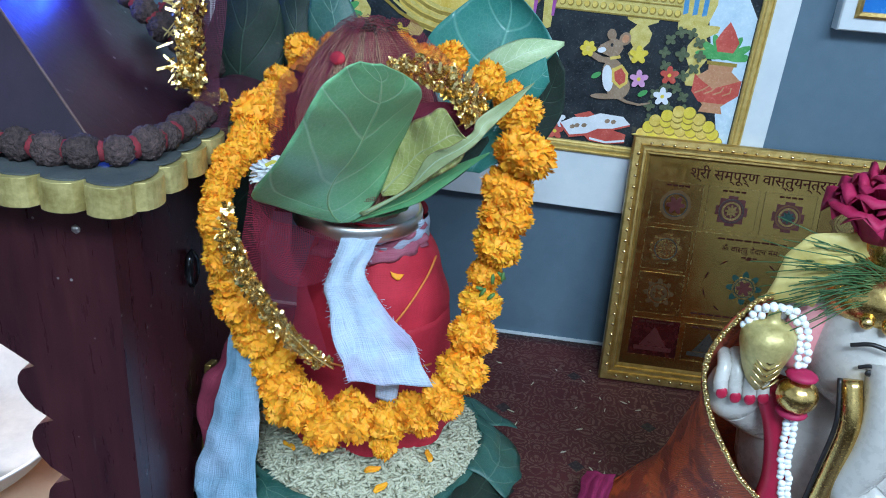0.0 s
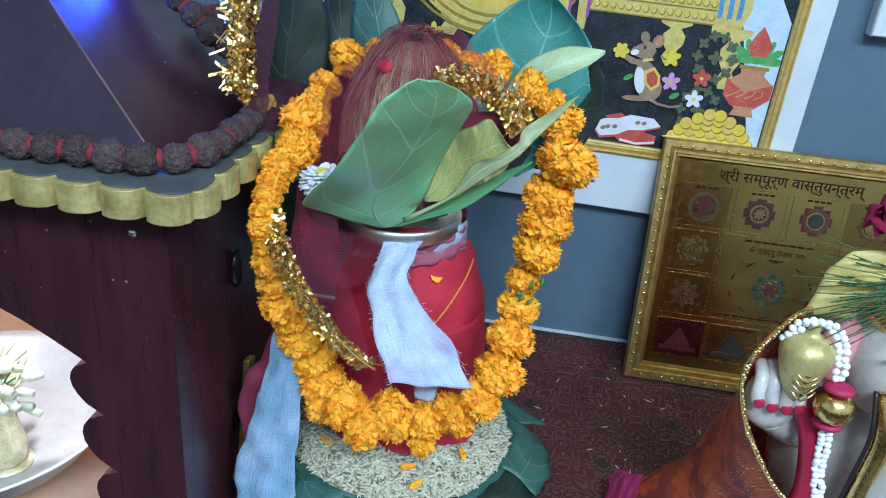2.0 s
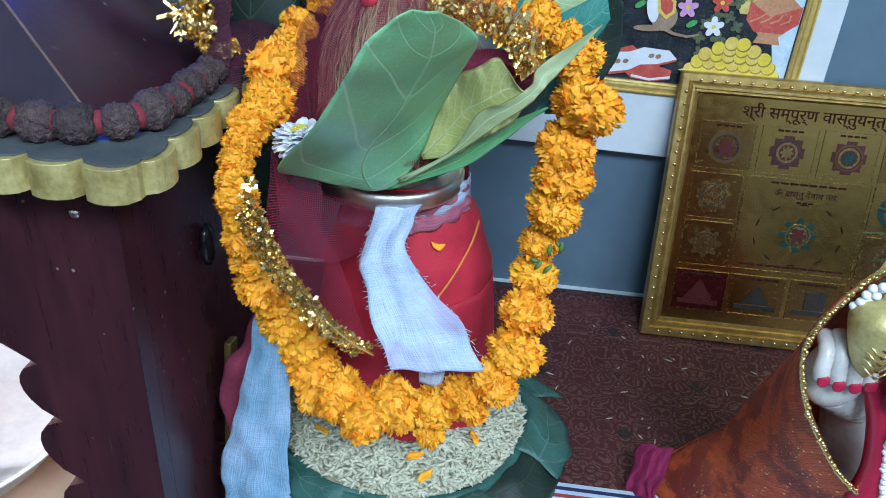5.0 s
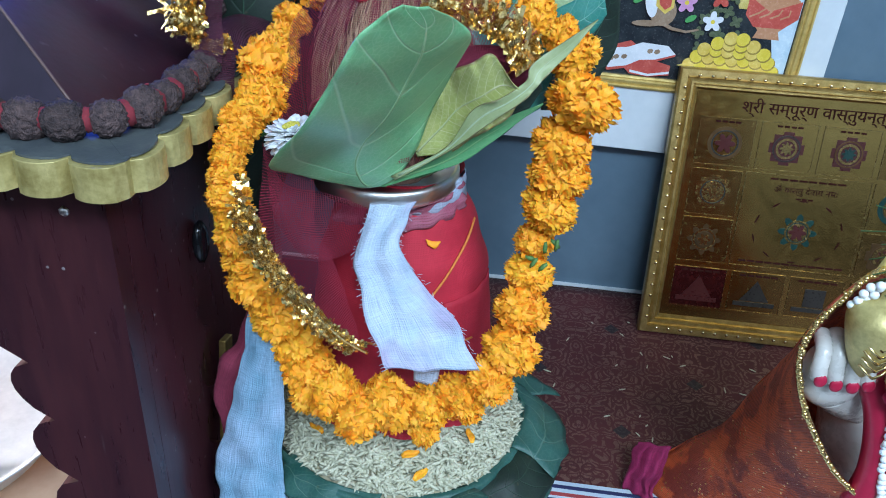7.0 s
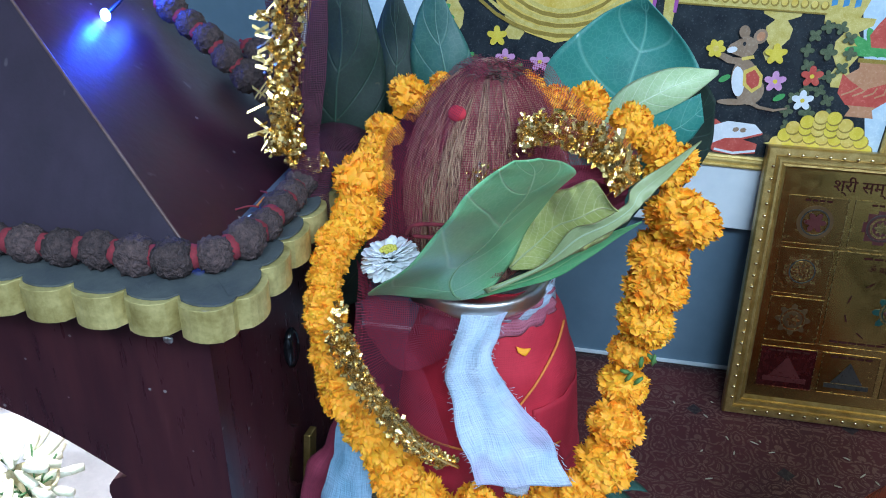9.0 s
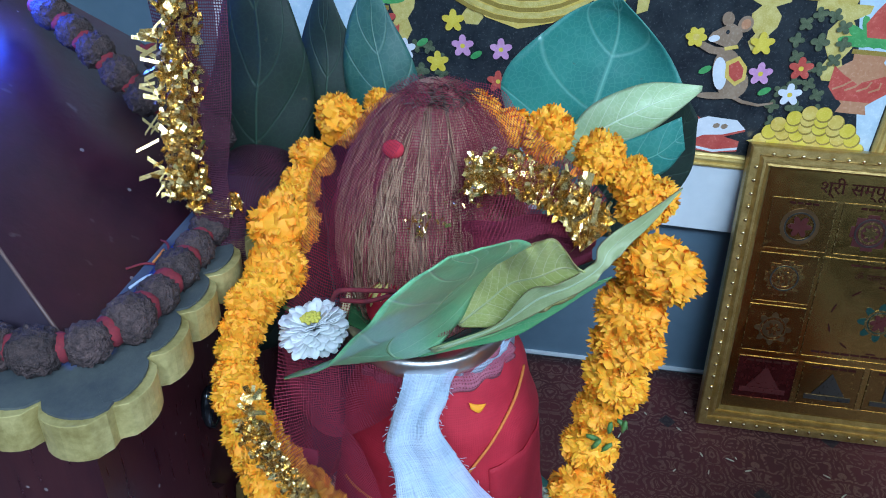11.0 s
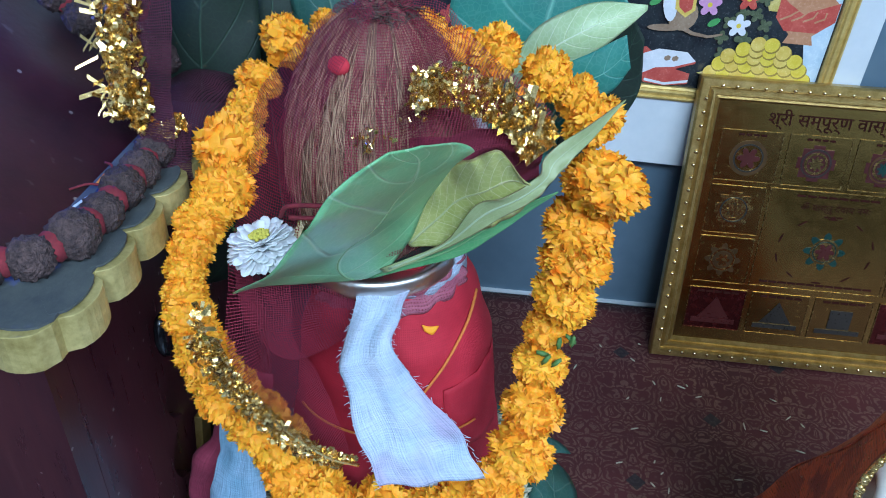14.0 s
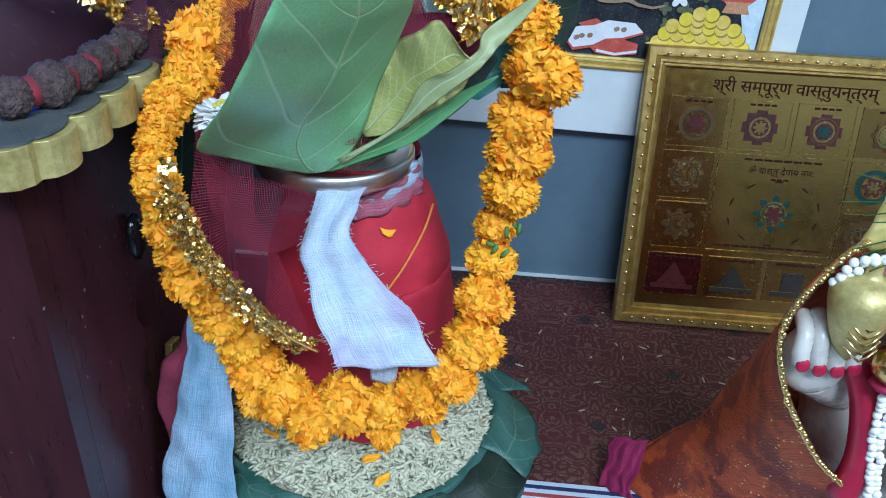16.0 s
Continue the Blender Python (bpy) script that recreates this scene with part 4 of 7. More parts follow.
for a in range(10):
    t = 2 * math.pi * (a + 0.5) / 10
    shape("writing_bar", oval(MCX + 0.046 * math.cos(t), MCZ - 0.009 + 0.034 * math.sin(t), 0.005, 0.0009, 8, t + math.pi / 2), 0.0014, "plate_text")
bars(MCX, MCZ + 0.0455, 8, 0.0098, 0.0080, 0.0020)
bars(MCX, MCZ + 0.0260, 3, 0.0062, 0.0048, 0.0018)
bars(MCX, MCZ - 0.0470, 12, 0.0092, 0.0078, 0.0020)


def words(text, size, x, z, parent, m, h):
    c = bpy.data.curves.new("words", "FONT")
    c.body, c.size, c.align_x, c.extrude = text, size, "CENTER", 0.0002
    tmp = new("words_tmp", c)
    bpy.context.view_layer.update()
    me = bpy.data.meshes.new_from_object(tmp.evaluated_get(bpy.context.evaluated_depsgraph_get()))
    bpy.data.objects.remove(tmp)
    me.materials.clear()
    me.materials.append(M[m])
    ob = new("writing", me)
    ob.parent, ob.matrix_parent_inverse = parent, parent.matrix_world.inverted()
    ob.matrix_basis = YM @ Matrix.Translation((x, -h, z)) @ Matrix.Rotation(math.pi / 2, 4, "X")
    return ob


words("श्री सम्पूर्ण वास्तुयन्त्रम्", 0.0165, 0.1480, 0.2525, yantra, "plate_text", 0.0012)
words("ॐ वास्तु देवाय नमः", 0.0092, MCX, MCZ + 0.0325, yantra, "plate_text", 0.0012)

# ---- wooden house shrine ----
shrine = thing("wooden_shrine", (-0.505, 0.57, 0.0), "dark varnished wooden shrine with cusped arches and gold eave", "shrine")
SX, SY, SYB, HALF = -0.259, 0.430, 0.710, 0.246
SCX = SX - HALF


def lobes(tips, push, n=7):
    """Round wooden lobes between the cusps of an arch; push: the way in which they swell."""
    out = []
    for (a0, b0), (a1, b1) in zip(tips, tips[1:]):
        for k in range(n):
            t = k / n
            s = math.sin(math.pi * t) ** 0.6
            d = math.hypot(a1 - a0, b1 - b0)
            out.append((a0 + (a1 - a0) * t + push[0] * s * d * 0.42, b0 + (b1 - b0) * t + push[1] * s * d * 0.42))
    out.append(tips[-1])
    return out


def arch_panel(half, top, place, depth):
    """A slab with a cusped arch cut through it; a runs from the middle, b upwards."""
    jamb = half - 0.047
    tips = [(jamb, 0.0), (jamb, 0.045), (half - 0.055, 0.101), (half - 0.061, 0.154), (half - 0.069, 0.199)]
    right = lobes(tips, (-1, 0.15))
    w = half - 0.069
    right += [(w - w * t, 0.199 + 0.047 * math.sin(math.pi / 2 * min(1, t * 1.55)) + 0.02 * max(0, t - 0.6)) for t in [k / 14 for k in range(1, 15)]]
    inner = right + [(-a, b) for a, b in reversed(right[:-1])]
    return ngon_prism([(half, 0.0), (half, top), (-half, top), (-half, 0.0)] + inner[::-1], place, depth)


part("front_panel", arch_panel(HALF, 0.335, lambda a, b, d: (SCX + a, SY + d, b), 0.016), M["dark_wood"], shrine, smooth=False)
DH = (SYB - SY) / 2
side_in = lobes([(0.104, 0.0), (0.104, 0.050), (0.107, 0.105), (0.110, 0.160), (0.112, 0.205)], (-1, 0.1))
side_over = [(0.112 + 0.12 * t, 0.205 + 0.04 * math.sin(math.pi / 2 * t)) for t in [k / 8 for k in range(1, 9)]]
side_out = [(0.0165, 0.0), (0.0165, 0.335), (0.28, 0.335), (0.28, 0.0), (0.264, 0.0), (0.262, 0.20), (0.24, 0.243)] + side_over[::-1][1:] + side_in[::-1]
part("side_panel", ngon_prism([(a, b) for a, b in side_out], lambda a, b, d: (SX - d, SY + a, b), 0.014), M["dark_wood"], shrine, smooth=False)
# added dark board behind the side arch, standing in for the unlit interior
part("inner_side_board", boxm(SX - 0.020, SX - 0.0145, SY + 0.09, SYB - 0.001, 0.0125, 0.335), M["dark_wood"], shrine, smooth=False)
part("back_panel", boxm(SX - 2 * HALF, SX - 0.015, SYB, SYB + 0.012, 0, 0.335), M["dark_wood"], shrine, smooth=False)
part("far_side_panel", boxm(SX - 2 * HALF, SX - 2 * HALF + 0.014, SY + 0.0165, SYB - 0.001, 0, 0.335), M["dark_wood"], shrine, smooth=False)
M["peach_cloth"] = plain("peach_cloth", (0.62, 0.38, 0.24), (0.74, 0.54, 0.38), 16, 0.7)
part("shrine_floor", boxm(SX - 2 * HALF + 0.015, SX - 0.015, SY + 0.0175, SYB - 0.002, -0.001, 0.012), M["peach_cloth"], shrine, "peach cloth laid inside", smooth=False)
part("lining", boxm(SX - 2 * HALF + 0.015, SX - 0.016, SYB - 0.006, SYB - 0.001, 0.0125, 0.20), M["peach_cloth"], shrine, smooth=False)
part("shrine_ceiling", boxm(SX - 2 * HALF, SX, SY, SYB + 0.012, 0.3355, 0.341), M["dark_wood"], shrine, smooth=False)


def scallops(x0, x1, n, deep):
    pts = []
    for k in range(n):
        a, b = x0 + (x1 - x0) * k / n, x0 + (x1 - x0) * (k + 1) / n
        for i in range(8):
            t = i / 8
            pts.append((a + (b - a) * t, -deep * (math.sin(math.pi * t) ** 0.45) if i else 0))
    pts.append((x1, 0))
    return pts


# eave: a board with a scalloped outer edge, gilded
EX, EY, EZ0, EZ1 = -0.231, 0.408, 0.333, 0.352
fr = [(SCX + (SCX - EX), EY + 0.05)] + scallops(SCX + (SCX - EX), EX, 19, 0.010) + [(EX, EY + 0.05)]
part("front_eave", ngon_prism(fr, lambda a, b, d: (a, b if b > 0.1 else EY + b, EZ0 + d), EZ1 - EZ0), M["gold_paint"], shrine, "scalloped board in worn gold paint", smooth=False, bevel=0.002)
sd = [(EY + 0.052, -0.045)] + [(a, -b) for a, b in scallops(EY + 0.004, SYB + 0.02, 10, 0.010)] + [(SYB + 0.02, -0.045)]
part("side_eave", ngon_prism(sd, lambda a, b, d: (EX + b - 0.001, a, EZ0 + 0.0005 + d), EZ1 - EZ0 - 0.001), M["gold_paint"], shrine, "scalloped board in worn gold paint", smooth=False, bevel=0.002)
M["dusty_top"] = plain("dusty_dark_top", (0.045, 0.055, 0.065), (0.10, 0.115, 0.11), 40, 0.6, bump=0.4)
part("eave_top", ngon_prism([(a, (b if b > 0.1 else EY + b * 0.8 + 0.002)) for a, b in fr], lambda a, b, d: (a, b, EZ1 + 0.0002 + d), 0.0012), M["dusty_top"], shrine, smooth=False)
part("eave_top", ngon_prism([(a, b * 0.8 - 0.002 if b > -0.04 else b) for a, b in sd], lambda a, b, d: (EX + b - 0.001, a, EZ1 + 0.0004 + d), 0.0012), M["dusty_top"], shrine, smooth=False)
# hipped roof
RB = (-0.264, 0.440)
APX = (SCX, 0.575, 0.555)
RY1 = 0.710
RXL = 2 * SCX - RB[0]


def tri(pts, t):
    bm = bmesh.new()
    c = sum((Vector(p) for p in pts), Vector()) / len(pts)
    n = (Vector(pts[1]) - Vector(pts[0])).cross(Vector(pts[2]) - Vector(pts[0])).normalized()
    a = [bm.verts.new(p) for p in pts]
    b = [bm.verts.new(Vector(p) - n * t) for p in pts]
    bm.faces.new(a)
    bm.faces.new(b[::-1])
    for k in range(len(pts)):
        bm.faces.new((a[k], b[k], b[(k + 1) % len(pts)], a[(k + 1) % len(pts)]))
    return bm


RZ = 0.3525
part("front_roof", tri([(RXL, RB[1], RZ), (RB[0], RB[1], RZ), APX], 0.004), M["roof_wood"], shrine, smooth=False)
part("side_roof", tri([(RB[0], RB[1], RZ), (RB[0], RY1, RZ), APX], 0.004), M["roof_red"], shrine, smooth=False)
part("back_roof", tri([(RB[0], RY1, RZ), (RXL, RY1, RZ), APX], 0.004), M["roof_wood"], shrine, smooth=False)
part("far_roof", tri([(RXL, RY1, RZ), (RXL, RB[1], RZ), APX], 0.004), M["roof_wood"], shrine, smooth=False)
bm = bmesh.new()
tube(bm, [Vector((RB[0], RB[1], RZ)).lerp(Vector(APX), t / 10) for t in range(11)], 0.0009, 6)
part("hip_edge", bm, M["worn_edge"], shrine)
bm = bmesh.new()
ball(bm, (0, 0, 0), 0.017, 2, (0.3, 0.55, 1))
knob = part("glass_knob", bm, M["glass_dark"], shrine, "black glossy oval knob")
knob.matrix_basis = Matrix.Translation((SX + 0.004, 0.531, 0.238))
bm = bmesh.new()
ball(bm, (-0.283, SY - 0.0005, 0.309), 0.0035, 1, (1, 0.4, 1))
part("nail_head", bm, M["steel"], shrine)

# beads along the eave
bead_bm = bmesh.new()
ball(bead_bm, (0, 0, 0), 0.0108, 4)
for v in bead_bm.verts:
    q = v.co.normalized()
    a = math.atan2(q.y, q.x)
    v.co *= 1.05 + 0.15 * noise.noise(q * 5.5) + 0.24 * abs(noise.noise(q * 9)) - 0.06 * (abs(math.cos(2.5 * a)) ** 8) * (1 - q.z * q.z)
rud_mesh = mesh_from(bead_bm, "bead", M["rudraksha"])
knot_bm = bmesh.new()
ball(knot_bm, (0, 0, 0), 0.0076, 2, (1, 1, 0.8))
for v in knot_bm.verts:
    v.co *= 1 + 0.25 * noise.noise(v.co * 500)
knot_mesh = mesh_from(knot_bm, "thread_knot", M["red_thread"])


def bead_string(ctrl, step, label):
    th = thing("bead_garland", ctrl[0], label, "bead garland")
    pts = even(ctrl, step)
    for i, p in enumerate(pts[:-1]):
        d = (pts[i + 1] - p).normalized()
        o = new("bead", rud_mesh)
        o.parent, o.matrix_parent_inverse = th, th.matrix_world.inverted()
        s = rnd.uniform(0.80, 0.97)
        o.matrix_basis = Matrix.Translation(p + Vector((0, 0, rnd.uniform(-0.001, 0.001)))) @ d.to_track_quat("Z", "Y").to_matrix().to_4x4() @ Matrix.Rotation(rnd.uniform(0, 6), 4, "Z") @ Matrix.Scale(s, 4)
        k = new("thread_knot", knot_mesh)
        k.parent, k.matrix_parent_inverse = th, th.matrix_world.inverted()
        k.matrix_basis = Matrix.Translation(p.lerp(pts[i + 1], 0.5)) @ d.to_track_quat("Z", "Y").to_matrix().to_4x4() @ Matrix.Scale(rnd.uniform(0.8, 1.1), 4)
    bm = bmesh.new()
    tube(bm, pts, 0.0012, 5)
    part("thread", bm, M["red_thread"], th)
    return th


BZ = 0.363
bead_string([(-0.62, 0.425, BZ), (-0.5, 0.424, BZ), (-0.38, 0.425, BZ), (-0.30, 0.426, BZ), (-0.262, 0.428, BZ), (-0.244, 0.448, BZ), (-0.239, 0.48, BZ), (-0.240, 0.51, BZ), (-0.241, 0.55, BZ), (-0.242, 0.59, BZ)], 0.0205,
            "dusty brown seed bead garland with red thread on the eave")
bead_string([(-0.262, 0.63, 0.376), (-0.268, 0.605, 0.386), (-0.282, 0.59, 0.402), (-0.298, 0.585, 0.418), (-0.318, 0.59, 0.432), (-0.345, 0.60, 0.448), (-0.38, 0.61, 0.462)], 0.0175,
            "dark seed bead garland lying on the shrine roof")
bead_string([(-0.258, 0.66, 0.374), (-0.272, 0.64, 0.392), (-0.292, 0.632, 0.408), (-0.33, 0.64, 0.428)], 0.018, "dark seed bead garland lying on the shrine roof")
# blue cloth strip beside the beads
M["blue_cloth"] = woven("blue_cloth", (0.015, 0.03, 0.20), (0.03, 0.07, 0.30), 0.0013, 0.8)
tagged(part("blue_ribbon", sheet(loft([(-0.2565, 0.46, 0.3555), (-0.257, 0.50, 0.3565), (-0.257, 0.56, 0.3555)], [(-0.246, 0.455, 0.3555), (-0.246, 0.50, 0.356), (-0.247, 0.57, 0.3555)], 16, 6, (0, 0, 0.003), 0.001)), M["blue_cloth"], thick=0.0008),
       "crumpled blue cloth ribbon on the shrine eave", "ribbon")

# lights on a black cable
lights = thing("light_string", (-0.39, 0.55, 0.475), "black cable with small blue lights over the shrine roof", "light string")
bm = bmesh.new()
tube(bm, spline([(-0.46, 0.515, 0.475), (-0.405, 0.53, 0.478), (-0.37, 0.56, 0.482), (-0.33, 0.585, 0.474), (-0.29, 0.59, 0.468), (-0.262, 0.60, 0.474), (-0.235, 0.60, 0.49)], 40), 0.0016, 6)
part("cable", bm, M["cable"], lights)
for c in ((-0.376, 0.566, 0.4515), (-0.362, 0.600, 0.465)):
    bm = bmesh.new()
    ball(bm, c, 0.0032, 2, (1, 1, 1.3))
    part("bulb", bm, M["led"], lights, "small blue light")
    bm = bmesh.new()
    tube(bm, spline([c, (c[0] + 0.008, c[1] + 0.006, c[2] + 0.008), (c[0] + 0.018, c[1] + 0.010, c[2] + 0.020)], 8), 0.0014, 6)
    part("lead", bm, M["cable"], lights)
    d = bpy.data.lights.new("bulb_glow", "POINT")
    d.energy, d.color, d.shadow_soft_size = 0.22, (0.02, 0.08, 1.0), 0.004
    o = new("bulb_glow", d)
    o.location = (c[0] + 0.004, c[1] - 0.006, c[2] + 0.004)

# net scarf with foil edging, hung over the shrine corner
scarf = thing("net_scarf", (-0.235, 0.55, 0.36), "dark red net scarf with fringed gold foil edge", "scarf")
part("net", sheet(loft([(-0.262, 0.55, 0.52), (-0.256, 0.540, 0.45), (-0.250, 0.534, 0.395), (-0.243, 0.528, 0.372)], [(-0.219, 0.545, 0.52), (-0.221, 0.540, 0.45), (-0.227, 0.536, 0.39), (-0.229, 0.532, 0.365)], 30, 12, (0.004, -0.006, 0), 0.002)), M["net_purple"], scarf)
part("net_drape", sheet(loft([(-0.262, 0.548, 0.372), (-0.262, 0.590, 0.368), (-0.260, 0.640, 0.366)], [(-0.214, 0.545, 0.366), (-0.214, 0.590, 0.364), (-0.214, 0.640, 0.362)], 24, 14, (0.0, 0.0, 0.014), 0.003, 5, 8)), M["net_purple"], scarf)
part("net_fall", sheet(loft([(-0.236, 0.535, 0.375), (-0.240, 0.530, 0.34), (-0.242, 0.53, 0.30)], [(-0.224, 0.545, 0.375), (-0.226, 0.54, 0.33), (-0.230, 0.54, 0.27)], 14, 8, (0.002, -0.003, 0), 0.002)), M["net_purple"], scarf)
bm = bmesh.new()
edge = spline([(-0.240, 0.54, 0.50), (-0.243, 0.535, 0.45), (-0.246, 0.532, 0.405), (-0.245, 0.53, 0.382)], 60)
foil_band(bm, edge, 0.016, (0.1, -1, 0.4), 21)
flakes(bm, edge, 0.021, 620, rnd, (0.002, 0.006), (0.1, -1, 0.4), 0.004)
edge2 = spline([(-0.245, 0.53, 0.382), (-0.236, 0.535, 0.374), (-0.226, 0.545, 0.376)], 20)
foil_band(bm, edge2, 0.007, (0.1, -1, 0.4), 22)
flakes(bm, edge2, 0.009, 200, rnd, (0.002, 0.004), (0.1, -1, 0.4), 0.003)
for k in range(48):
    p = edge[rnd.randrange(len(edge))] + Vector((-0.010, -0.002, 0))
    p = p + Vector((rnd.uniform(-0.003, 0.004), 0, 0))
    q = p + Vector((-rnd.uniform(0.002, 0.010), rnd.uniform(-0.008, 0.004), rnd.uniform(-0.011, 0.006)))
    w = Vector((0, 0.0004, rnd.uniform(0.0006, 0.0012)))
    v = [bm.verts.new(x) for x in (p - w, q - w, q + w, p + w)]
    bm.faces.new(v)
part("foil_edge", bm, M["gold_foil"], scarf, "fringed gold foil edging", smooth=False)

# offerings in the shrine
DX, DY = -0.486, 0.495
M["worn_steel"] = plain("scuffed_steel", (0.52, 0.54, 0.55), (0.68, 0.69, 0.69), 30, 0.42, 0.45, 0.2, 300, specks=60)
M["cream_bud"] = plain("cream_bud", (0.56, 0.58, 0.36), (0.80, 0.80, 0.68), 60, 0.6)
M["vase_gold"] = plain("gold_flecked_cream_glaze", (0.42, 0.34, 0.13), (0.72, 0.68, 0.48), 70, 0.3, 0.1, 0.3, 300)
thali = thing("steel_plate", (DX, DY, 0.046), "large deep steel plate resting on a brass bowl in the shrine", "plate")
part("dish", lathe([(0.001, 0.0500), (0.086, 0.0500), (0.094, 0.0530), (0.116, 0.0800), (0.124, 0.0850), (0.1250, 0.0835), (0.1175, 0.0775), (0.096, 0.0500), (0.087, 0.0465), (0.001, 0.0465)], DX, DY, 72), M["worn_steel"], thali)
bowl = thing("brass_bowl", (DX, DY, 0.012), "round brass bowl under a steel plate", "bowl")
part("body", lathe([(0.001, 0.0125), (0.040, 0.0125), (0.062, 0.022), (0.072, 0.036), (0.070, 0.0462), (0.066, 0.0462), (0.067, 0.036), (0.058, 0.025), (0.001, 0.018)], DX, DY, 48), M["brass"], bowl)
VX, VY = -0.443, 0.470
vase = thing("flower_vase", (VX, VY, 0.050), "small gold-flecked cream vase standing on the steel plate", "vase")
part("body", lathe([(0.001, 0.0503), (0.013, 0.0503), (0.017, 0.060), (0.0175, 0.072), (0.0145, 0.088), (0.0125, 0.104), (0.0150, 0.120), (0.022, 0.134), (0.0205, 0.1345), (0.013, 0.120), (0.011, 0.104), (0.001, 0.102)], VX, VY, 32, lambda a, z: 0.0006 * math.sin(8 * a)), M["vase_gold"], vase)
part("foot", lathe([(0.001, 0.0502), (0.021, 0.0502), (0.021, 0.0525), (0.014, 0.0535), (0.001, 0.0535)], VX, VY, 32), M["vase_gold"], vase)
sprig = thing("tuberose_sprig", (VX, VY, 0.10), "white tuberose buds on green stalks in a small vase", "flowers")
bm = bmesh.new()
for k in range(7):
    a = k * 0.9
    tube(bm, [Vector((VX, VY, 0.105)), Vector((VX + 0.010 * math.cos(a), VY + 0.010 * math.sin(a), 0.132)), Vector((VX - 0.008 + 0.030 * math.cos(a), VY + 0.028 * math.sin(a), 0.142))], 0.0009, 5)
part("stalks", bm, M["needle"], sprig)
for k in range(44):
    a = rnd.uniform(0, 6.28)
    q = rnd.uniform(0.004, 0.032)
    c = Vector((VX - 0.010 + q * math.cos(a), VY + q * math.sin(a), 0.150 - 0.7 * q + rnd.uniform(-0.022, 0.006)))
    d = Vector((math.cos(a), math.sin(a), rnd.uniform(-0.5, 0.35))).normalized()
    bm = bmesh.new()
    tube(bm, [c, c + d * 0.008, c + d * 0.016, c + d * 0.024], 0.0034, 7, lambda t: 0.5 + 1.6 * t * (1.25 - t))
    part("bud", bm, M["cream_bud"], sprig)
# unseen lamp, added to brighten the plate and lining inside the shrine
bulb = thing("added_shrine_lamp", (-0.45, 0.53, 0.335), "unseen lamp added under the shrine ceiling to brighten the inside", "lamp")
bm = bmesh.new()
ball(bm, (-0.45, 0.53, 0.318), 0.012, 2, (1, 1, 1.2))
M["lamp_glass"] = led_material()
M["lamp_glass"].name = "lit_lamp_glass"
for key, value in (("Base Color", (0.9, 0.9, 0.9, 1)), ("Emission Color", (1, 0.97, 0.9, 1)), ("Emission Strength", 6)):
    M["lamp_glass"].node_tree.nodes["Principled BSDF"].inputs[key].default_value = value
globe = part("globe", bm, M["lamp_glass"], bulb)
globe.visible_shadow = False
part("socket", lathe([(0.001, 0.336), (0.009, 0.336), (0.009, 0.328), (0.001, 0.328)], -0.45, 0.53, 20), M["steel"], bulb)
# added fill for the shrine's inside
d = bpy.data.lights.new("added_shrine_fill", "POINT")
d.energy, d.color, d.shadow_soft_size = 3.6, (1.0, 0.97, 0.92), 0.012
o = new("added_shrine_fill", d)
o.location = (-0.45, 0.53, 0.318)

# gilt slat behind the shrine's side arch
bm = boxm(-0.003, 0.003, -0.008, 0.008, 0.0, 0.11)
slat = tagged(part("gilt_picture_frame", bm, M["gold_frame"], smooth=False, bevel=0.001), "narrow gilt picture frame leaning inside the shrine", "picture frame")
slat.matrix_basis = Matrix.Translation((-0.266, 0.556, 0.013)) @ Matrix.Rotation(math.radians(-12), 4, "X")

# ---- the sacred pot ----
PCX, PCY = -0.124, 0.605
BX, BY = -0.122, 0.592
base = thing("leaf_bed", (PCX, PCY, 0.0), "bed of layered green leaves under a mound of grain", "leaf bed")
prof = [(0.001, 0.0055), (0.086, 0.0055), (0.096, 0.012), (0.104, 0.030), (0.109, 0.048), (0.112, 0.060), (0.109, 0.0635), (0.103, 0.060), (0.001, 0.060)]
part("bowl_leaf", lathe(prof, BX, BY, 56, lambda a, z: 0.006 * noise.noise((math.cos(a) * 2, math.sin(a) * 2, z * 20)) * (1 if z > 0.006 else 0)), M["leaf_old"], base)
for k in range(16):
    a0 = -3.0 + (k % 8) * 0.66 + 0.3 * (k // 8)
    ra, rb = [], []
    for t in range(4):
        a = a0 + t * 0.27
        r1, r2 = 0.103 + 0.003 * math.sin(t), (0.119 if k < 8 else 0.112) + 0.020 * max(0, math.cos(a + 0.1)) + 0.007 * math.sin(t * 1.1 + k * 1.7)
        ra.append((BX + r1 * math.cos(a), BY + r1 * math.sin(a), 0.061 - 0.014 * (k // 8) + 0.003 * math.sin(k * 2.1)))
        rb.append((BX + r2 * math.cos(a), BY + r2 * math.sin(a), 0.040 - 0.024 * (k // 8) + 0.008 * ((k * 7) % 3) + 0.004 * t * math.sin(k)))
    part("folded_leaf", sheet(loft(ra, rb, 18, 10, (0, 0, 0.007), 0.0040, 5, k), uvfun=leaf_uv), M["leaf_old"] if k % 3 else M["leaf_dark"], base, thick=0.0008)

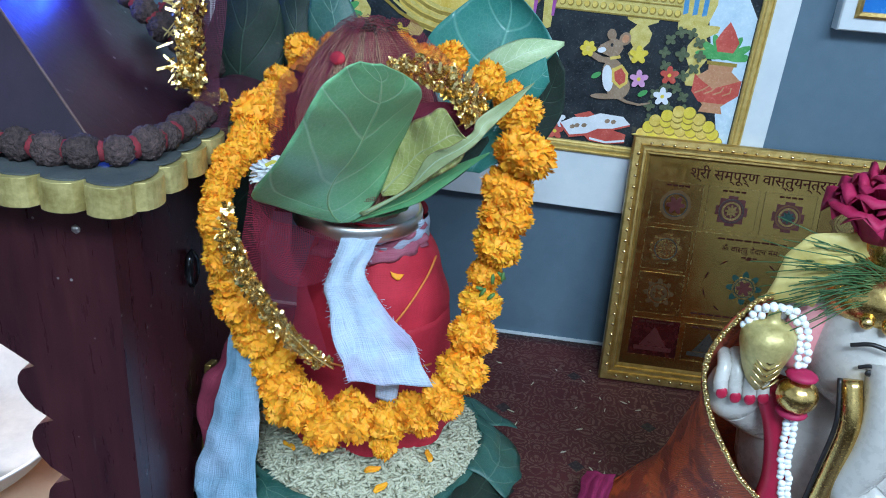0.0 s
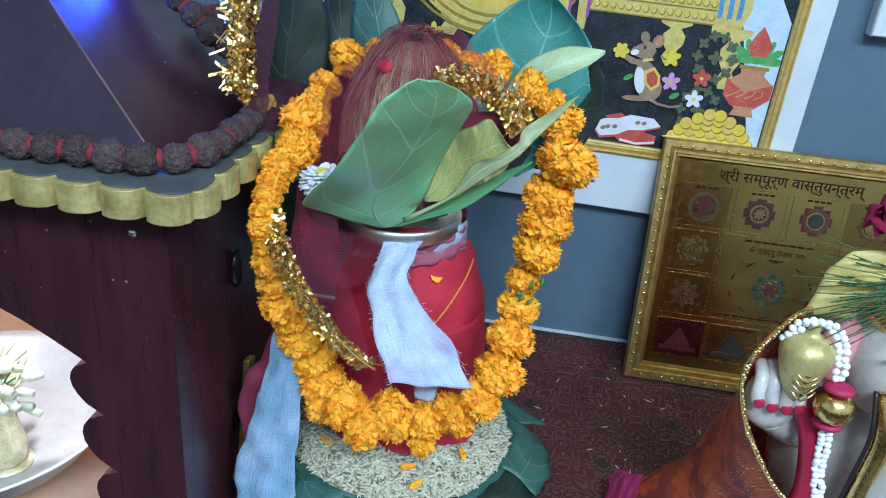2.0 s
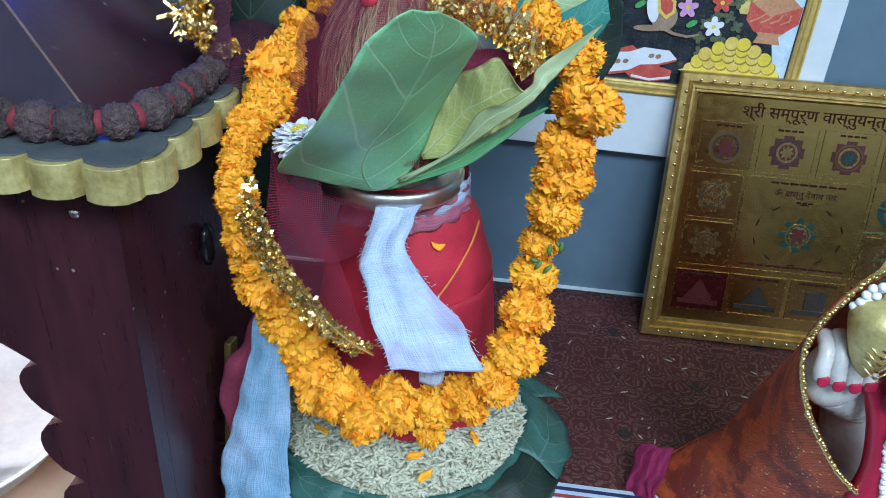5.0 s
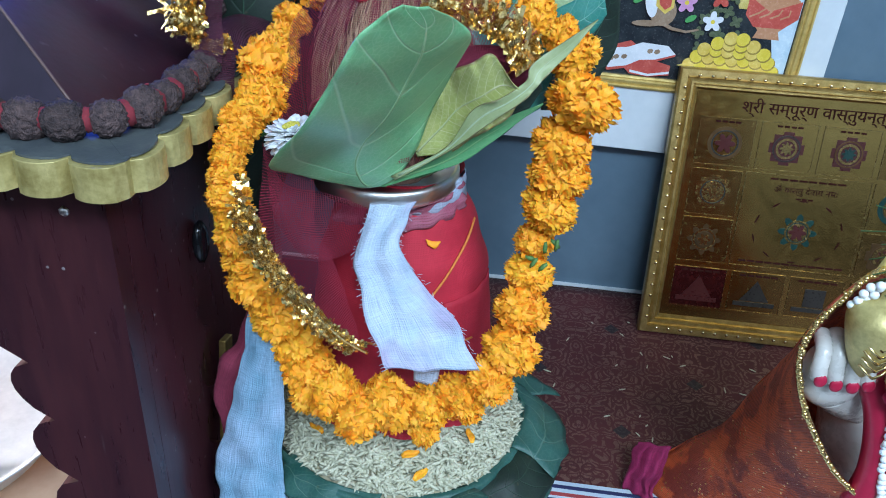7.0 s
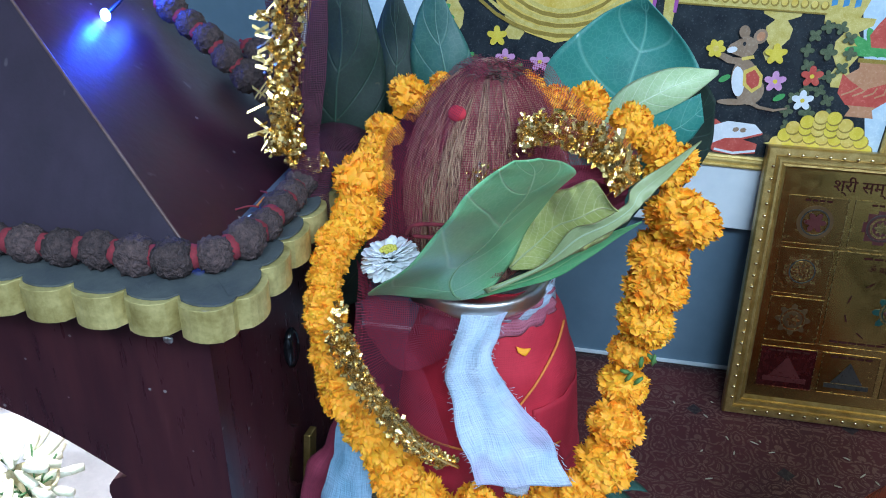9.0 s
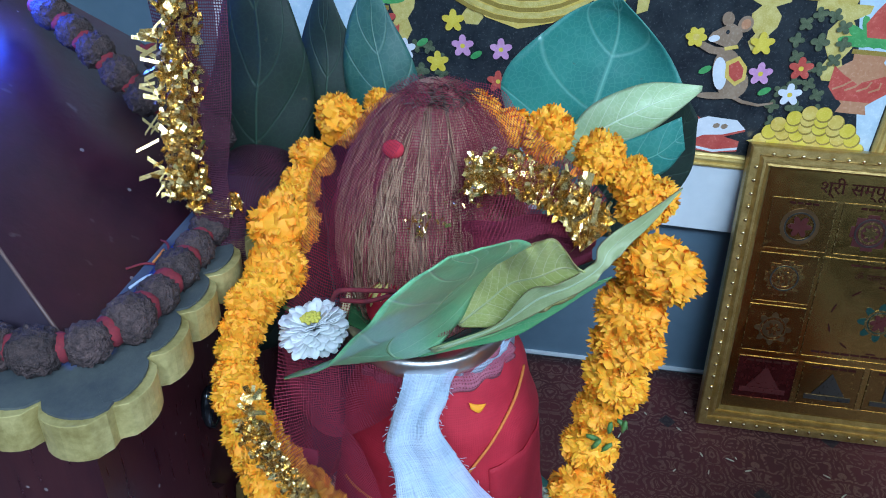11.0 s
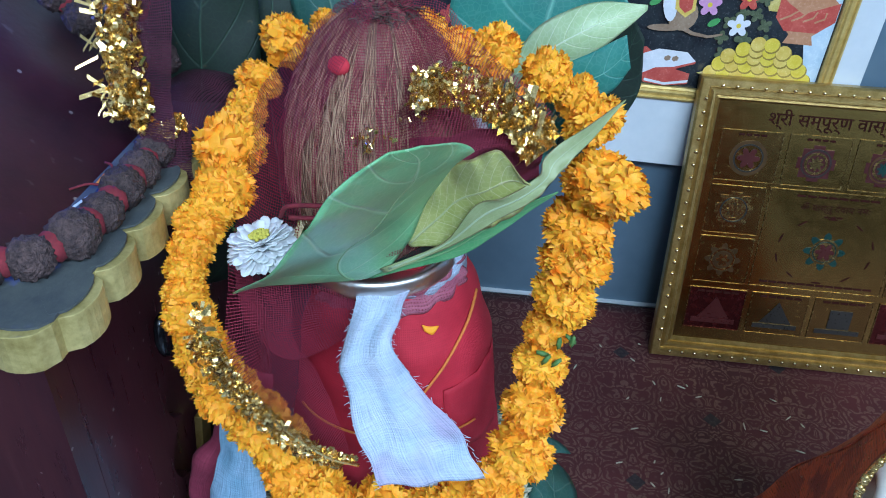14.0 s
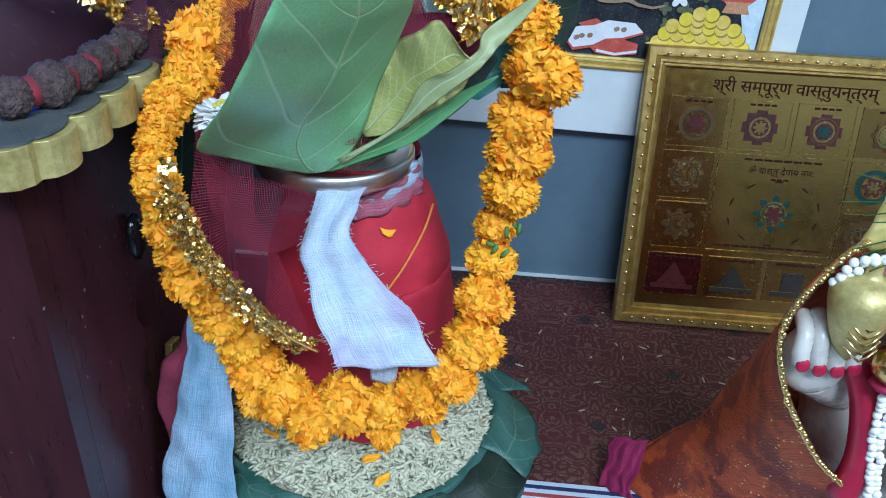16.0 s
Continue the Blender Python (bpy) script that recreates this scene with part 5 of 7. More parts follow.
grain = bmesh.new()
seed = random.Random(11)
mound = lathe([(0.001, 0.093), (0.050, 0.088), (0.082, 0.074), (0.103, 0.061), (0.105, 0.0605)], BX, BY, 48)
paddy = thing("paddy_grain", (PCX, PCY, 0.06), "mound of unhusked pale rice grain round the pot's foot", "grain", kind="stuff")
# mound in a darker brown, painted as the shade between the grains
M["grain_shade"] = plain("grain_gap_shade", (0.28, 0.25, 0.15), (0.40, 0.36, 0.24), 200, 0.8)
part("mound", mound, M["grain_shade"], paddy)
for k in range(3800):
    a = seed.uniform(-math.pi, math.pi) if k % 4 else seed.uniform(-2.9, -0.2)
    r = 0.1025 * math.sqrt(seed.uniform(0.30, 1.0))
    z = 0.0955 - 0.034 * (r / 0.1025) ** 2.2 + seed.uniform(-0.001, 0.0035)
    c = Vector((BX + r * math.cos(a), BY + r * math.sin(a), z))
    d = Vector((seed.uniform(-1, 1), seed.uniform(-1, 1), seed.uniform(-0.35, 0.35))).normalized()
    x = d.orthogonal().normalized()
    y = d.cross(x)
    L, w = seed.uniform(0.0050, 0.0066), 0.0017
    e0, e1 = grain.verts.new(c - d * L), grain.verts.new(c + d * L)
    ring1 = [grain.verts.new(c - d * L * 0.3 + (x * math.cos(t) + y * math.sin(t) * 0.8) * w) for t in (0, 1.57, 3.14, 4.71)]
    ring2 = [grain.verts.new(c + d * L * 0.45 + (x * math.cos(t) + y * math.sin(t) * 0.8) * w * 0.85) for t in (0, 1.57, 3.14, 4.71)]
    for q in range(4):
        n = (q + 1) % 4
        grain.faces.new((e0, ring1[n], ring1[q]))
        grain.faces.new((ring1[q], ring1[n], ring2[n], ring2[q]))
        grain.faces.new((ring2[q], ring2[n], e1))
part("grains", grain, M["paddy"], paddy)["kind"] = "stuff"

pot = thing("sacred_pot", (PCX, PCY, 0.08), "round pot wrapped in crimson cloth with a steel rim", "pot")


def folds(a, z):
    low = max(0.0, (0.15 - z) / 0.07)
    return 0.0012 * noise.noise((math.cos(a) * 3, math.sin(a) * 3, z * 30)) + 0.004 * low * math.sin(9 * a + 14 * z) + 0.0008 * math.sin(a * 2 + z * 160)


body = [(0.081, 0.086), (0.079, 0.098), (0.075, 0.120), (0.0715, 0.145), (0.069, 0.170), (0.0665, 0.195), (0.0625, 0.215), (0.0560, 0.235), (0.048, 0.252), (0.041, 0.264), (0.0395, 0.275), (0.042, 0.280)]
bp = spline([(r, 0, z) for r, z in body], 40)
part("cloth_wrap", lathe([(p.x, p.z) for p in bp], PCX, PCY, 96, folds), M["red_cloth"], pot)
part("rim", lathe([(0.036, 0.2695), (0.047, 0.270), (0.0520, 0.2715), (0.0535, 0.2745), (0.0535, 0.282), (0.0520, 0.2850), (0.0490, 0.2835), (0.040, 0.277), (0.001, 0.277)], -0.137, 0.593, 72), M["steel"], pot, "polished steel rim")
M["orange_thread"] = plain("orange_thread", (0.62, 0.16, 0.03), (0.72, 0.26, 0.05), 200, 0.8)


def girth(z):
    """The wrapped pot's radius at a height."""
    for (r0, z0), (r1, z1) in zip(body, body[1:]):
        if z0 <= z <= z1:
            return r0 + (r1 - r0) * (z - z0) / (z1 - z0)
    return body[0][0]


def round_pot(a, z, out):
    r = girth(z) + out
    return Vector((PCX + r * math.cos(a), PCY + r * math.sin(a), z))


flap = [[round_pot(-0.95 + 0.11 * i, 0.196 - 0.055 * j / 11 - 0.010 * i / 9 * (j / 11), 0.0004 + 0.005 * math.sin(math.pi * i / 9) * (j / 11) * (1.2 - j / 11) + 0.0008 * math.sin(i * 1.9) * math.sin(math.pi * i / 9)) for j in range(12)] for i in range(10)]
part("cloth_tail", sheet(flap), M["red_cloth"], pot, thick=0.0008)
bm = bmesh.new()
tube(bm, [round_pot(-0.10 - 1.45 * t, 0.243 - 0.010 * t - 0.068 * t * t, 0.0014) for t in [k / 36 for k in range(37)]], 0.0010, 5)
tube(bm, [round_pot(-0.6 - 1.9 * t, 0.160 + 0.006 * math.sin(3 * t), 0.0030) for t in [k / 36 for k in range(37)]], 0.0009, 5)
part("sacred_thread", bm, M["orange_thread"], pot)
bm = sheet(loft([round_pot(a, z, 0.002) for a, z in ((-1.13, 0.2445), (-1.04, 0.2425), (-0.93, 0.2415))], [round_pot(a, z, 0.002) for a, z in ((-1.11, 0.2405), (-1.02, 0.2375), (-0.93, 0.2410))], 8, 4))
tagged(part("fallen_petal", bm, M["marigold"], thick=0.0005), "orange petal stuck on the red cloth", "petal")

# gauze ribbon tied at the neck
ribbon = thing("gauze_ribbon", (-0.12, 0.54, 0.27), "pale blue-white gauze strip tied round the pot's neck", "ribbon")
bm = bmesh.new()
part("neck_band", lathe([(0.0445, 0.259), (0.0445, 0.268), (0.0425, 0.276)], PCX, PCY, 48, lambda a, z: 0.0014 * math.sin(7 * a + z * 300)), M["gauze"], ribbon, thick=0.0008)
fall_a = [(-0.139, 0.545, 0.277), (-0.137, 0.533, 0.271), (-0.142, 0.515, 0.253), (-0.136, 0.503, 0.233), (-0.126, 0.489, 0.212), (-0.112, 0.474, 0.192)]
fall_b = [(-0.107, 0.550, 0.278), (-0.111, 0.536, 0.273), (-0.114, 0.520, 0.257), (-0.100, 0.515, 0.239), (-0.074, 0.504, 0.217), (-0.053, 0.498, 0.181)]
part("hanging_end", sheet(loft(fall_a, fall_b, 60, 26, (0.0, -0.004, 0.001), 0.0032, 5, 3, 0.0017, 1.7)), M["gauze_dyed"], ribbon, thick=0.0005)
part("short_end", sheet(loft([(-0.104, 0.515, 0.20), (-0.100, 0.507, 0.18), (-0.099, 0.505, 0.160)], [(-0.075, 0.513, 0.20), (-0.080, 0.507, 0.18), (-0.083, 0.506, 0.155)], 16, 10, (0, -0.003, 0), 0.001)), M["gauze"], ribbon, thick=0.0005)
bm = bmesh.new()
for a, b in ((fall_a, -1), (fall_b, 1)):
    for p in even(a, 0.0014)[10:]:
        if rnd.random() < 0.45:
            continue
        d = Vector((b * rnd.uniform(0.0005, 0.004), rnd.uniform(-0.002, 0.001), rnd.uniform(-0.003, 0.002)))
        tube(bm, [p, p + d * 0.5, p + d], 0.00022, 3)
part("frayed_threads", bm, M["gauze"], ribbon)["kind"] = "stuff"
# rose gauze collar
collar = thing("gauze_collar", (PCX, PCY - 0.05, 0.26), "rose and maroon gauze wrapped under the pot's rim", "scarf")
part("left_wrap", sheet(loft([(-0.200, 0.515, 0.324), (-0.190, 0.520, 0.295), (-0.170, 0.542, 0.281), (-0.138, 0.5385, 0.2735)], [(-0.192, 0.505, 0.275), (-0.175, 0.515, 0.245), (-0.158, 0.535, 0.235), (-0.137, 0.540, 0.252)], 30, 14, (0, -0.006, 0), 0.0018, 5, 7)), M["net_dense"], collar, thick=0.0005)
def neck_fold(a0, a1, top0, top1, low0, low1, sd):
    """A band of gauze folded round the pot's neck between two angles."""
    rows = []
    for i in range(22):
        t = i / 21
        a = a0 + (a1 - a0) * t
        top, low = top0 + (top1 - top0) * t, low0 + (low1 - low0) * t
        rows.append([round_pot(a, min(top + (low - top) * j / 11, 0.2795), 0.0032 + 0.0022 * math.sin(j * 1.3 + sd + 2 * t) + 0.0016 * math.sin(i * 0.9 + sd)) for j in range(12)])
    return sheet(rows)


part("left_fold", neck_fold(-2.55, -1.72, 0.274, 0.272, 0.243, 0.252, 1), M["pink_gauze"], collar, thick=0.0005)
part("right_fold", neck_fold(-1.45, -0.25, 0.271, 0.279, 0.249, 0.256, 2), M["pink_gauze"], collar, thick=0.0005)
part("right_band", neck_fold(-1.50, -0.35, 0.274, 0.2795, 0.266, 0.274, 3), M["gauze"], collar, thick=0.0005)
# maroon and pale scarf ends hanging beside the pot
sideend = thing("side_scarf", (-0.22, 0.52, 0.0), "pale blue gauze over maroon cloth hanging beside the pot", "scarf")
part("maroon_end", sheet(loft([(-0.213, 0.525, 0.225), (-0.230, 0.520, 0.17), (-0.246, 0.512, 0.14), (-0.244, 0.508, 0.09), (-0.240, 0.50, 0.02)], [(-0.185, 0.52, 0.225), (-0.195, 0.515, 0.17), (-0.21, 0.51, 0.12), (-0.22, 0.507, 0.07), (-0.225, 0.50, 0.01)], 30, 24, (0, -0.004, 0), 0.004, 5, 5, 0.0016, 1.6)), M["maroon_cloth"], sideend, thick=0.0008)
part("gauze_end", sheet(loft([(-0.212, 0.503, 0.205), (-0.224, 0.500, 0.15), (-0.238, 0.496, 0.10), (-0.247, 0.492, 0.06), (-0.243, 0.488, 0.015)], [(-0.192, 0.500, 0.20), (-0.190, 0.497, 0.15), (-0.192, 0.493, 0.10), (-0.193, 0.490, 0.06), (-0.192, 0.486, 0.020)], 44, 32, (0, -0.004, 0), 0.0034, 5, 9, 0.0007, 2.3)), M["gauze_blue"], sideend, thick=0.0006)

# ---- leaves in the pot ----
def leaf(a, b, m, label, bulge=(0, 0, 0), nu=40, nv=18, ripple=0.001, sd=0, wave=0.0):
    rows = loft(a, b, nu, nv, bulge, ripple, 3, sd)
    for i, r in enumerate(rows):
        for j in range(nv):
            e = abs(2 * j / (nv - 1) - 1) ** 3
            s = math.sin(i * 0.42 + sd + (1.3 if j < nv / 2 else 0)) + 0.6 * math.sin(i * 0.93 + 2 * sd)
            r[j] = r[j] + Vector((0.15, -1.0, 0.35)) * (wave * e * s * math.sin(math.pi * i / (nu - 1)))
    th = thing("leaf", rows[0][nv // 2], label, "leaf", "leaves in the pot")
    part("blade", sheet(rows, uvfun=leaf_uv), M[m], th, thick=0.0007)
    mid = [(r[nv // 2] + r[(nv - 1) // 2]) / 2 for r in rows]
    bm = bmesh.new()
    tube(bm, mid[1:-1], 0.0009, 6, lambda t: 1.0 - 0.75 * t)
    part("midrib", bm, M["rib_" + m], th)
    return th


for key, c in (("leaf_fresh", (0.22, 0.42, 0.18)), ("leaf_pale", (0.40, 0.44, 0.22)), ("leaf_under", (0.18, 0.34, 0.14)), ("leaf_grey", (0.34, 0.41, 0.26)), ("leaf_teal", (0.14, 0.36, 0.28)), ("leaf_dark", (0.03, 0.075, 0.045)), ("leaf_sage", (0.50, 0.60, 0.42)), ("leaf_old", (0.08, 0.18, 0.12))):
    M["rib_" + key] = plain("rib_of_" + key, c, tuple(x * 1.25 for x in c), 60, 0.5)
leaf([(-0.142, 0.534, 0.2905), (-0.167, 0.499, 0.310), (-0.178, 0.464, 0.333), (-0.146, 0.426, 0.374), (-0.127, 0.416, 0.404), (-0.117, 0.411, 0.421), (-0.106, 0.414, 0.431), (-0.099, 0.420, 0.4345)],
     [(-0.130, 0.538, 0.2915), (-0.117, 0.538, 0.302), (-0.106, 0.537, 0.323), (-0.095, 0.530, 0.355), (-0.077, 0.498, 0.394), (-0.0725, 0.476, 0.410), (-0.078, 0.455, 0.423), (-0.089, 0.432, 0.4325)],
     "leaf_fresh", "broad fresh green leaf curling over the pot's rim", (0.002, 0.009, -0.007), 46, 26, 0.0016, 1, 0.0022)
leaf([(-0.1081, 0.538, 0.318), (-0.098, 0.534, 0.351), (-0.0902, 0.53, 0.3706), (-0.0747, 0.517, 0.3831), (-0.0623, 0.515, 0.3897), (-0.0490, 0.518, 0.3720)],
     [(-0.1061, 0.541, 0.3130), (-0.0860, 0.537, 0.3190), (-0.0740, 0.533, 0.3300), (-0.0620, 0.529, 0.3390), (-0.0500, 0.526, 0.3500), (-0.0440, 0.524, 0.3665)],
     "leaf_pale", "pale yellow-green folded leaf with a wavy brown edge", (0.0, 0.002, 0), 60, 20, 0.0015, wave=0.0018)
leaf([(-0.1238, 0.536, 0.2996), (-0.0889, 0.53, 0.3251), (-0.0729, 0.523, 0.3536), (-0.0567, 0.52, 0.3631), (-0.043, 0.522, 0.3735), (-0.0402, 0.528, 0.3822), (-0.0203, 0.536, 0.3968), (-0.0052, 0.545, 0.4068)],
     [(-0.1199, 0.535, 0.298), (-0.0899, 0.528, 0.3213), (-0.0643, 0.521, 0.3449), (-0.0447, 0.52, 0.3611), (-0.0362, 0.524, 0.3694), (-0.0305, 0.528, 0.3764), (-0.0178, 0.536, 0.3902), (-0.0051, 0.545, 0.4062)],
     "leaf_grey", "grey-green leaf with brown flecks in the pot", (0.001, 0.005, -0.002), 60, 16, 0.001, 3, 0.0014)
leaf([(-0.1357, 0.54, 0.2916), (-0.0986, 0.537, 0.3124), (-0.0694, 0.537, 0.3344), (-0.031, 0.542, 0.3556)],
     [(-0.1282, 0.54, 0.29), (-0.0812, 0.537, 0.3115), (-0.0602, 0.538, 0.3274), (-0.0309, 0.543, 0.3546)],
     "leaf_under", "green leaf lying under the others on the rim", (0.0, 0.004, 0), 30, 14, sd=5)
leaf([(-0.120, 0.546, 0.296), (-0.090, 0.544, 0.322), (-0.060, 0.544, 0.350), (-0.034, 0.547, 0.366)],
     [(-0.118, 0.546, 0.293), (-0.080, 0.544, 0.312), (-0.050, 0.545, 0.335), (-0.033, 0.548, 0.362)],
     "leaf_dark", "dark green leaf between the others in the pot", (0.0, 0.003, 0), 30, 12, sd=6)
leaf([(-0.180, 0.565, 0.2865), (-0.150, 0.552, 0.2895), (-0.115, 0.552, 0.2915), (-0.093, 0.572, 0.2925)],
     [(-0.180, 0.590, 0.2870), (-0.150, 0.628, 0.2900), (-0.115, 0.628, 0.2920), (-0.091, 0.598, 0.2930)],
     "leaf_under", "green leaf lying across the pot's mouth", (0, 0, 0.002), 26, 14, sd=11)
leaf([(-0.060, 0.66, 0.300), (-0.095, 0.685, 0.37), (-0.103, 0.690, 0.405), (-0.070, 0.700, 0.440), (-0.039, 0.700, 0.458)],
     [(-0.045, 0.66, 0.300), (0.000, 0.680, 0.33), (0.018, 0.685, 0.372), (0.002, 0.695, 0.418), (-0.038, 0.700, 0.457)],
     "leaf_teal", "large glossy blue-green leaf standing in the pot", (0, 0.012, 0), 44, 20)
leaf([(-0.066, 0.646, 0.374), (-0.050, 0.648, 0.402), (-0.032, 0.648, 0.415), (-0.012, 0.650, 0.421), (0.014, 0.653, 0.420)],
     [(-0.060, 0.644, 0.366), (-0.036, 0.642, 0.376), (-0.018, 0.640, 0.390), (-0.002, 0.643, 0.404), (0.014, 0.653, 0.417)],
     "leaf_sage", "pale curled leaf tip behind the garland", (0, -0.008, 0.003), 30, 14, sd=8)
leaf([(-0.042, 0.626, 0.360), (-0.034, 0.624, 0.388), (-0.015, 0.622, 0.402), (0.001, 0.622, 0.412)],
     [(-0.030, 0.626, 0.355), (-0.020, 0.624, 0.368), (-0.004, 0.622, 0.378), (0.006, 0.622, 0.394)],
     "leaf_teal", "blue-green leaf behind the garland", (0, -0.004, 0), 24, 12, sd=2)
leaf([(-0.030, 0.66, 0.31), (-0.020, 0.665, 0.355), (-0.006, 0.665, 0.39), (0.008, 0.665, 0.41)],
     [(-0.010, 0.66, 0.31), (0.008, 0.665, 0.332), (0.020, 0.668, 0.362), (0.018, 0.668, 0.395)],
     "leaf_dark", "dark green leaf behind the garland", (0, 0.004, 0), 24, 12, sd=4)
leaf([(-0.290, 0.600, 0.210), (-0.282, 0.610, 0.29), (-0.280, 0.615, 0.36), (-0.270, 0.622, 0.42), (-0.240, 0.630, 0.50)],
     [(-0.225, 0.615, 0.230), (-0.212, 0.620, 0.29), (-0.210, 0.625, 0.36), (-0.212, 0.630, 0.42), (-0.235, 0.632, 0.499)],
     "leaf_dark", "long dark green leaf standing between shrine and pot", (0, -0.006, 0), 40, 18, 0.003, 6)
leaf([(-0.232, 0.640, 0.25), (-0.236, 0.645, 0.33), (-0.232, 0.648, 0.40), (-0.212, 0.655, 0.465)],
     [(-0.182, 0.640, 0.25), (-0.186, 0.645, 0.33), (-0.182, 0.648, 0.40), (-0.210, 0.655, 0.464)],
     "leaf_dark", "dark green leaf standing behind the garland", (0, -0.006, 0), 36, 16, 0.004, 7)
leaf([(-0.190, 0.640, 0.33), (-0.192, 0.642, 0.39), (-0.196, 0.648, 0.43), (-0.183, 0.655, 0.470)],
     [(-0.150, 0.640, 0.33), (-0.142, 0.642, 0.38), (-0.156, 0.648, 0.425), (-0.182, 0.655, 0.469)],
     "leaf_old", "blue-green leaf behind the coconut", (0, -0.005, 0), 30, 14, 0.004, 9)

# ---- coconut ----
coco = thing("coconut", (-0.128, 0.592, 0.287), "brown coconut with long fibres and a red mark", "coconut")
CC = Vector((-0.132, 0.590, 0.0))
cprof = [(0.030, 0.282), (0.043, 0.300), (0.049, 0.325), (0.050, 0.350), (0.0455, 0.375), (0.0385, 0.397), (0.0285, 0.414), (0.0170, 0.426), (0.0075, 0.4325), (0.001, 0.4335)]
cp = spline([(r, 0, z) for r, z in cprof], 36)
part("husk", lathe([(max(p.x, 0.0005), p.z) for p in cp], CC.x, CC.y, 64, lambda a, z: 0.0022 * noise.noise((math.cos(a) * 6, math.sin(a) * 6, z * 6))), M["husk"], coco)
fib = bmesh.new()
for k in range(620):
    a = rnd.uniform(-math.pi * 0.98, 0.1)
    z0 = rnd.uniform(0.36, 0.429)
    L = rnd.uniform(0.025, 0.11)
    pts = []
    wig = rnd.uniform(-1.3, 1.3)
    lift = rnd.uniform(0.0004, 0.0042)
    for t in range(7):
        z = max(z0 - L * t / 6, 0.30)
        r = 0.0
        for p0, p1 in zip(cp, cp[1:]):
            if p0.z <= z <= p1.z:
                r = p0.x
        r = max(r, 0.002)
        aa = a + wig * 0.25 * t / 6 + 0.05 * math.sin(t + k)
        pts.append(Vector((CC.x + (r + lift * (0.4 + t / 5)) * math.cos(aa), CC.y + (r + lift * (0.4 + t / 5)) * math.sin(aa), z)))
    tube(fib, pts, rnd.uniform(0.00016, 0.00042), 3)
part("fibres", fib, M["fibre"], coco)["kind"] = "stuff"
bm = bmesh.new()
ball(bm, (-0.1465, 0.5550, 0.4085), 0.0058, 2, (1, 0.6, 0.9))
part("red_mark", bm, M["kumkum"], coco)
tuft = bmesh.new()
for k in range(260):
    a, q = rnd.uniform(0, 6.28), 0.017 * math.sqrt(rnd.random())
    p = Vector((CC.x + 0.004 + q * math.cos(a), CC.y - 0.006 + q * math.sin(a), 0.4325 - 0.32 * q))
    d = Vector((rnd.uniform(-1, 1), rnd.uniform(-1.2, 0.6), rnd.uniform(-0.25, 0.45))) * 0.010
    tube(tuft, [p, p + d * 0.5 + Vector((0, 0, 0.0012)), p + d], 0.0003, 3)
part("tuft", tuft, M["tuft"], coco, "dark matted fibre tuft")["kind"] = "stuff"

# ---- net veil over the coconut ----
veil = thing("net_veil", (-0.13, 0.58, 0.30), "dark red net veil with gold foil border over coconut", "veil")


def veil_shell(a0, a1, extra, z0, z1, n=48, m=34, seed=0, flare=0.0):
    rows = []
    for i in range(n):
        a = a0 + (a1 - a0) * i / (n - 1)
        row = []
        for j in range(m):
            t = j / (m - 1)
            z = z1 + (z0 - z1) * t
            r = 0.004
            for p0, p1 in zip(cp, cp[1:]):
                if p0.z <= z <= p1.z:
                    r = p0.x
            r = max(r, 0.004) + extra * (0.35 + t) + flare * t * t + 0.0022 * math.sin(a * 11 + seed) * t
            row.append((CC.x + r * math.cos(a), CC.y + r * math.sin(a), z + 0.003 - 0.003 * t))
        rows.append(row)
    return rows


part("net", sheet(veil_shell(-3.6, 0.5, 0.006, 0.300, 0.4335)), M["net"], veil)
for k, (a0, wd, z0) in enumerate(((-3.0, 0.34, 0.30), (-2.42, 0.10, 0.31), (-2.08, 0.06, 0.31), (-1.74, 0.13, 0.30), (-1.44, 0.24, 0.31), (-1.12, 0.40, 0.33), (-0.62, 0.60, 0.35))):
    part("net_fold", sheet(veil_shell(a0, a0 + wd, 0.0072 + 0.0006 * (k % 3), z0, 0.4335, 8, 34, k)), M["net_dense"], veil)
part("net_left", sheet(loft([(-0.142, 0.585, 0.437), (-0.172, 0.575, 0.412), (-0.192, 0.558, 0.385), (-0.192, 0.525, 0.35), (-0.196, 0.500, 0.315), (-0.188, 0.470, 0.280), (-0.165, 0.474, 0.235), (-0.135, 0.485, 0.195)],
     [(-0.130, 0.562, 0.434), (-0.146, 0.540, 0.405), (-0.160, 0.530, 0.375), (-0.162, 0.520, 0.340), (-0.165, 0.505, 0.305), (-0.162, 0.495, 0.280), (-0.150, 0.500, 0.245), (-0.133, 0.490, 0.197)], 60, 20, (-0.004, -0.004, 0.003), 0.002, 5, 2)), M["net_dense"], veil)
part("net_right", sheet(loft([(-0.116, 0.590, 0.437), (-0.098, 0.578, 0.434), (-0.082, 0.566, 0.425), (-0.062, 0.556, 0.412), (-0.040, 0.546, 0.396)],
     [(-0.122, 0.535, 0.345), (-0.108, 0.525, 0.358), (-0.098, 0.520, 0.374), (-0.072, 0.524, 0.384), (-0.050, 0.535, 0.380)], 44, 22, (0, -0.008, 0.008), 0.003, 5, 4)), M["net_dense"], veil)
part("net_drape", sheet(loft([(-0.128, 0.552, 0.365), (-0.095, 0.545, 0.380), (-0.070, 0.541, 0.388), (-0.044, 0.543, 0.386)], [(-0.118, 0.557, 0.300), (-0.090, 0.556, 0.316), (-0.065, 0.556, 0.332), (-0.040, 0.557, 0.352)], 36, 40, (0, -0.004, 0.004), 0.003, 5, 6, 0.0016, 3.2)), M["maroon_cloth"], veil)
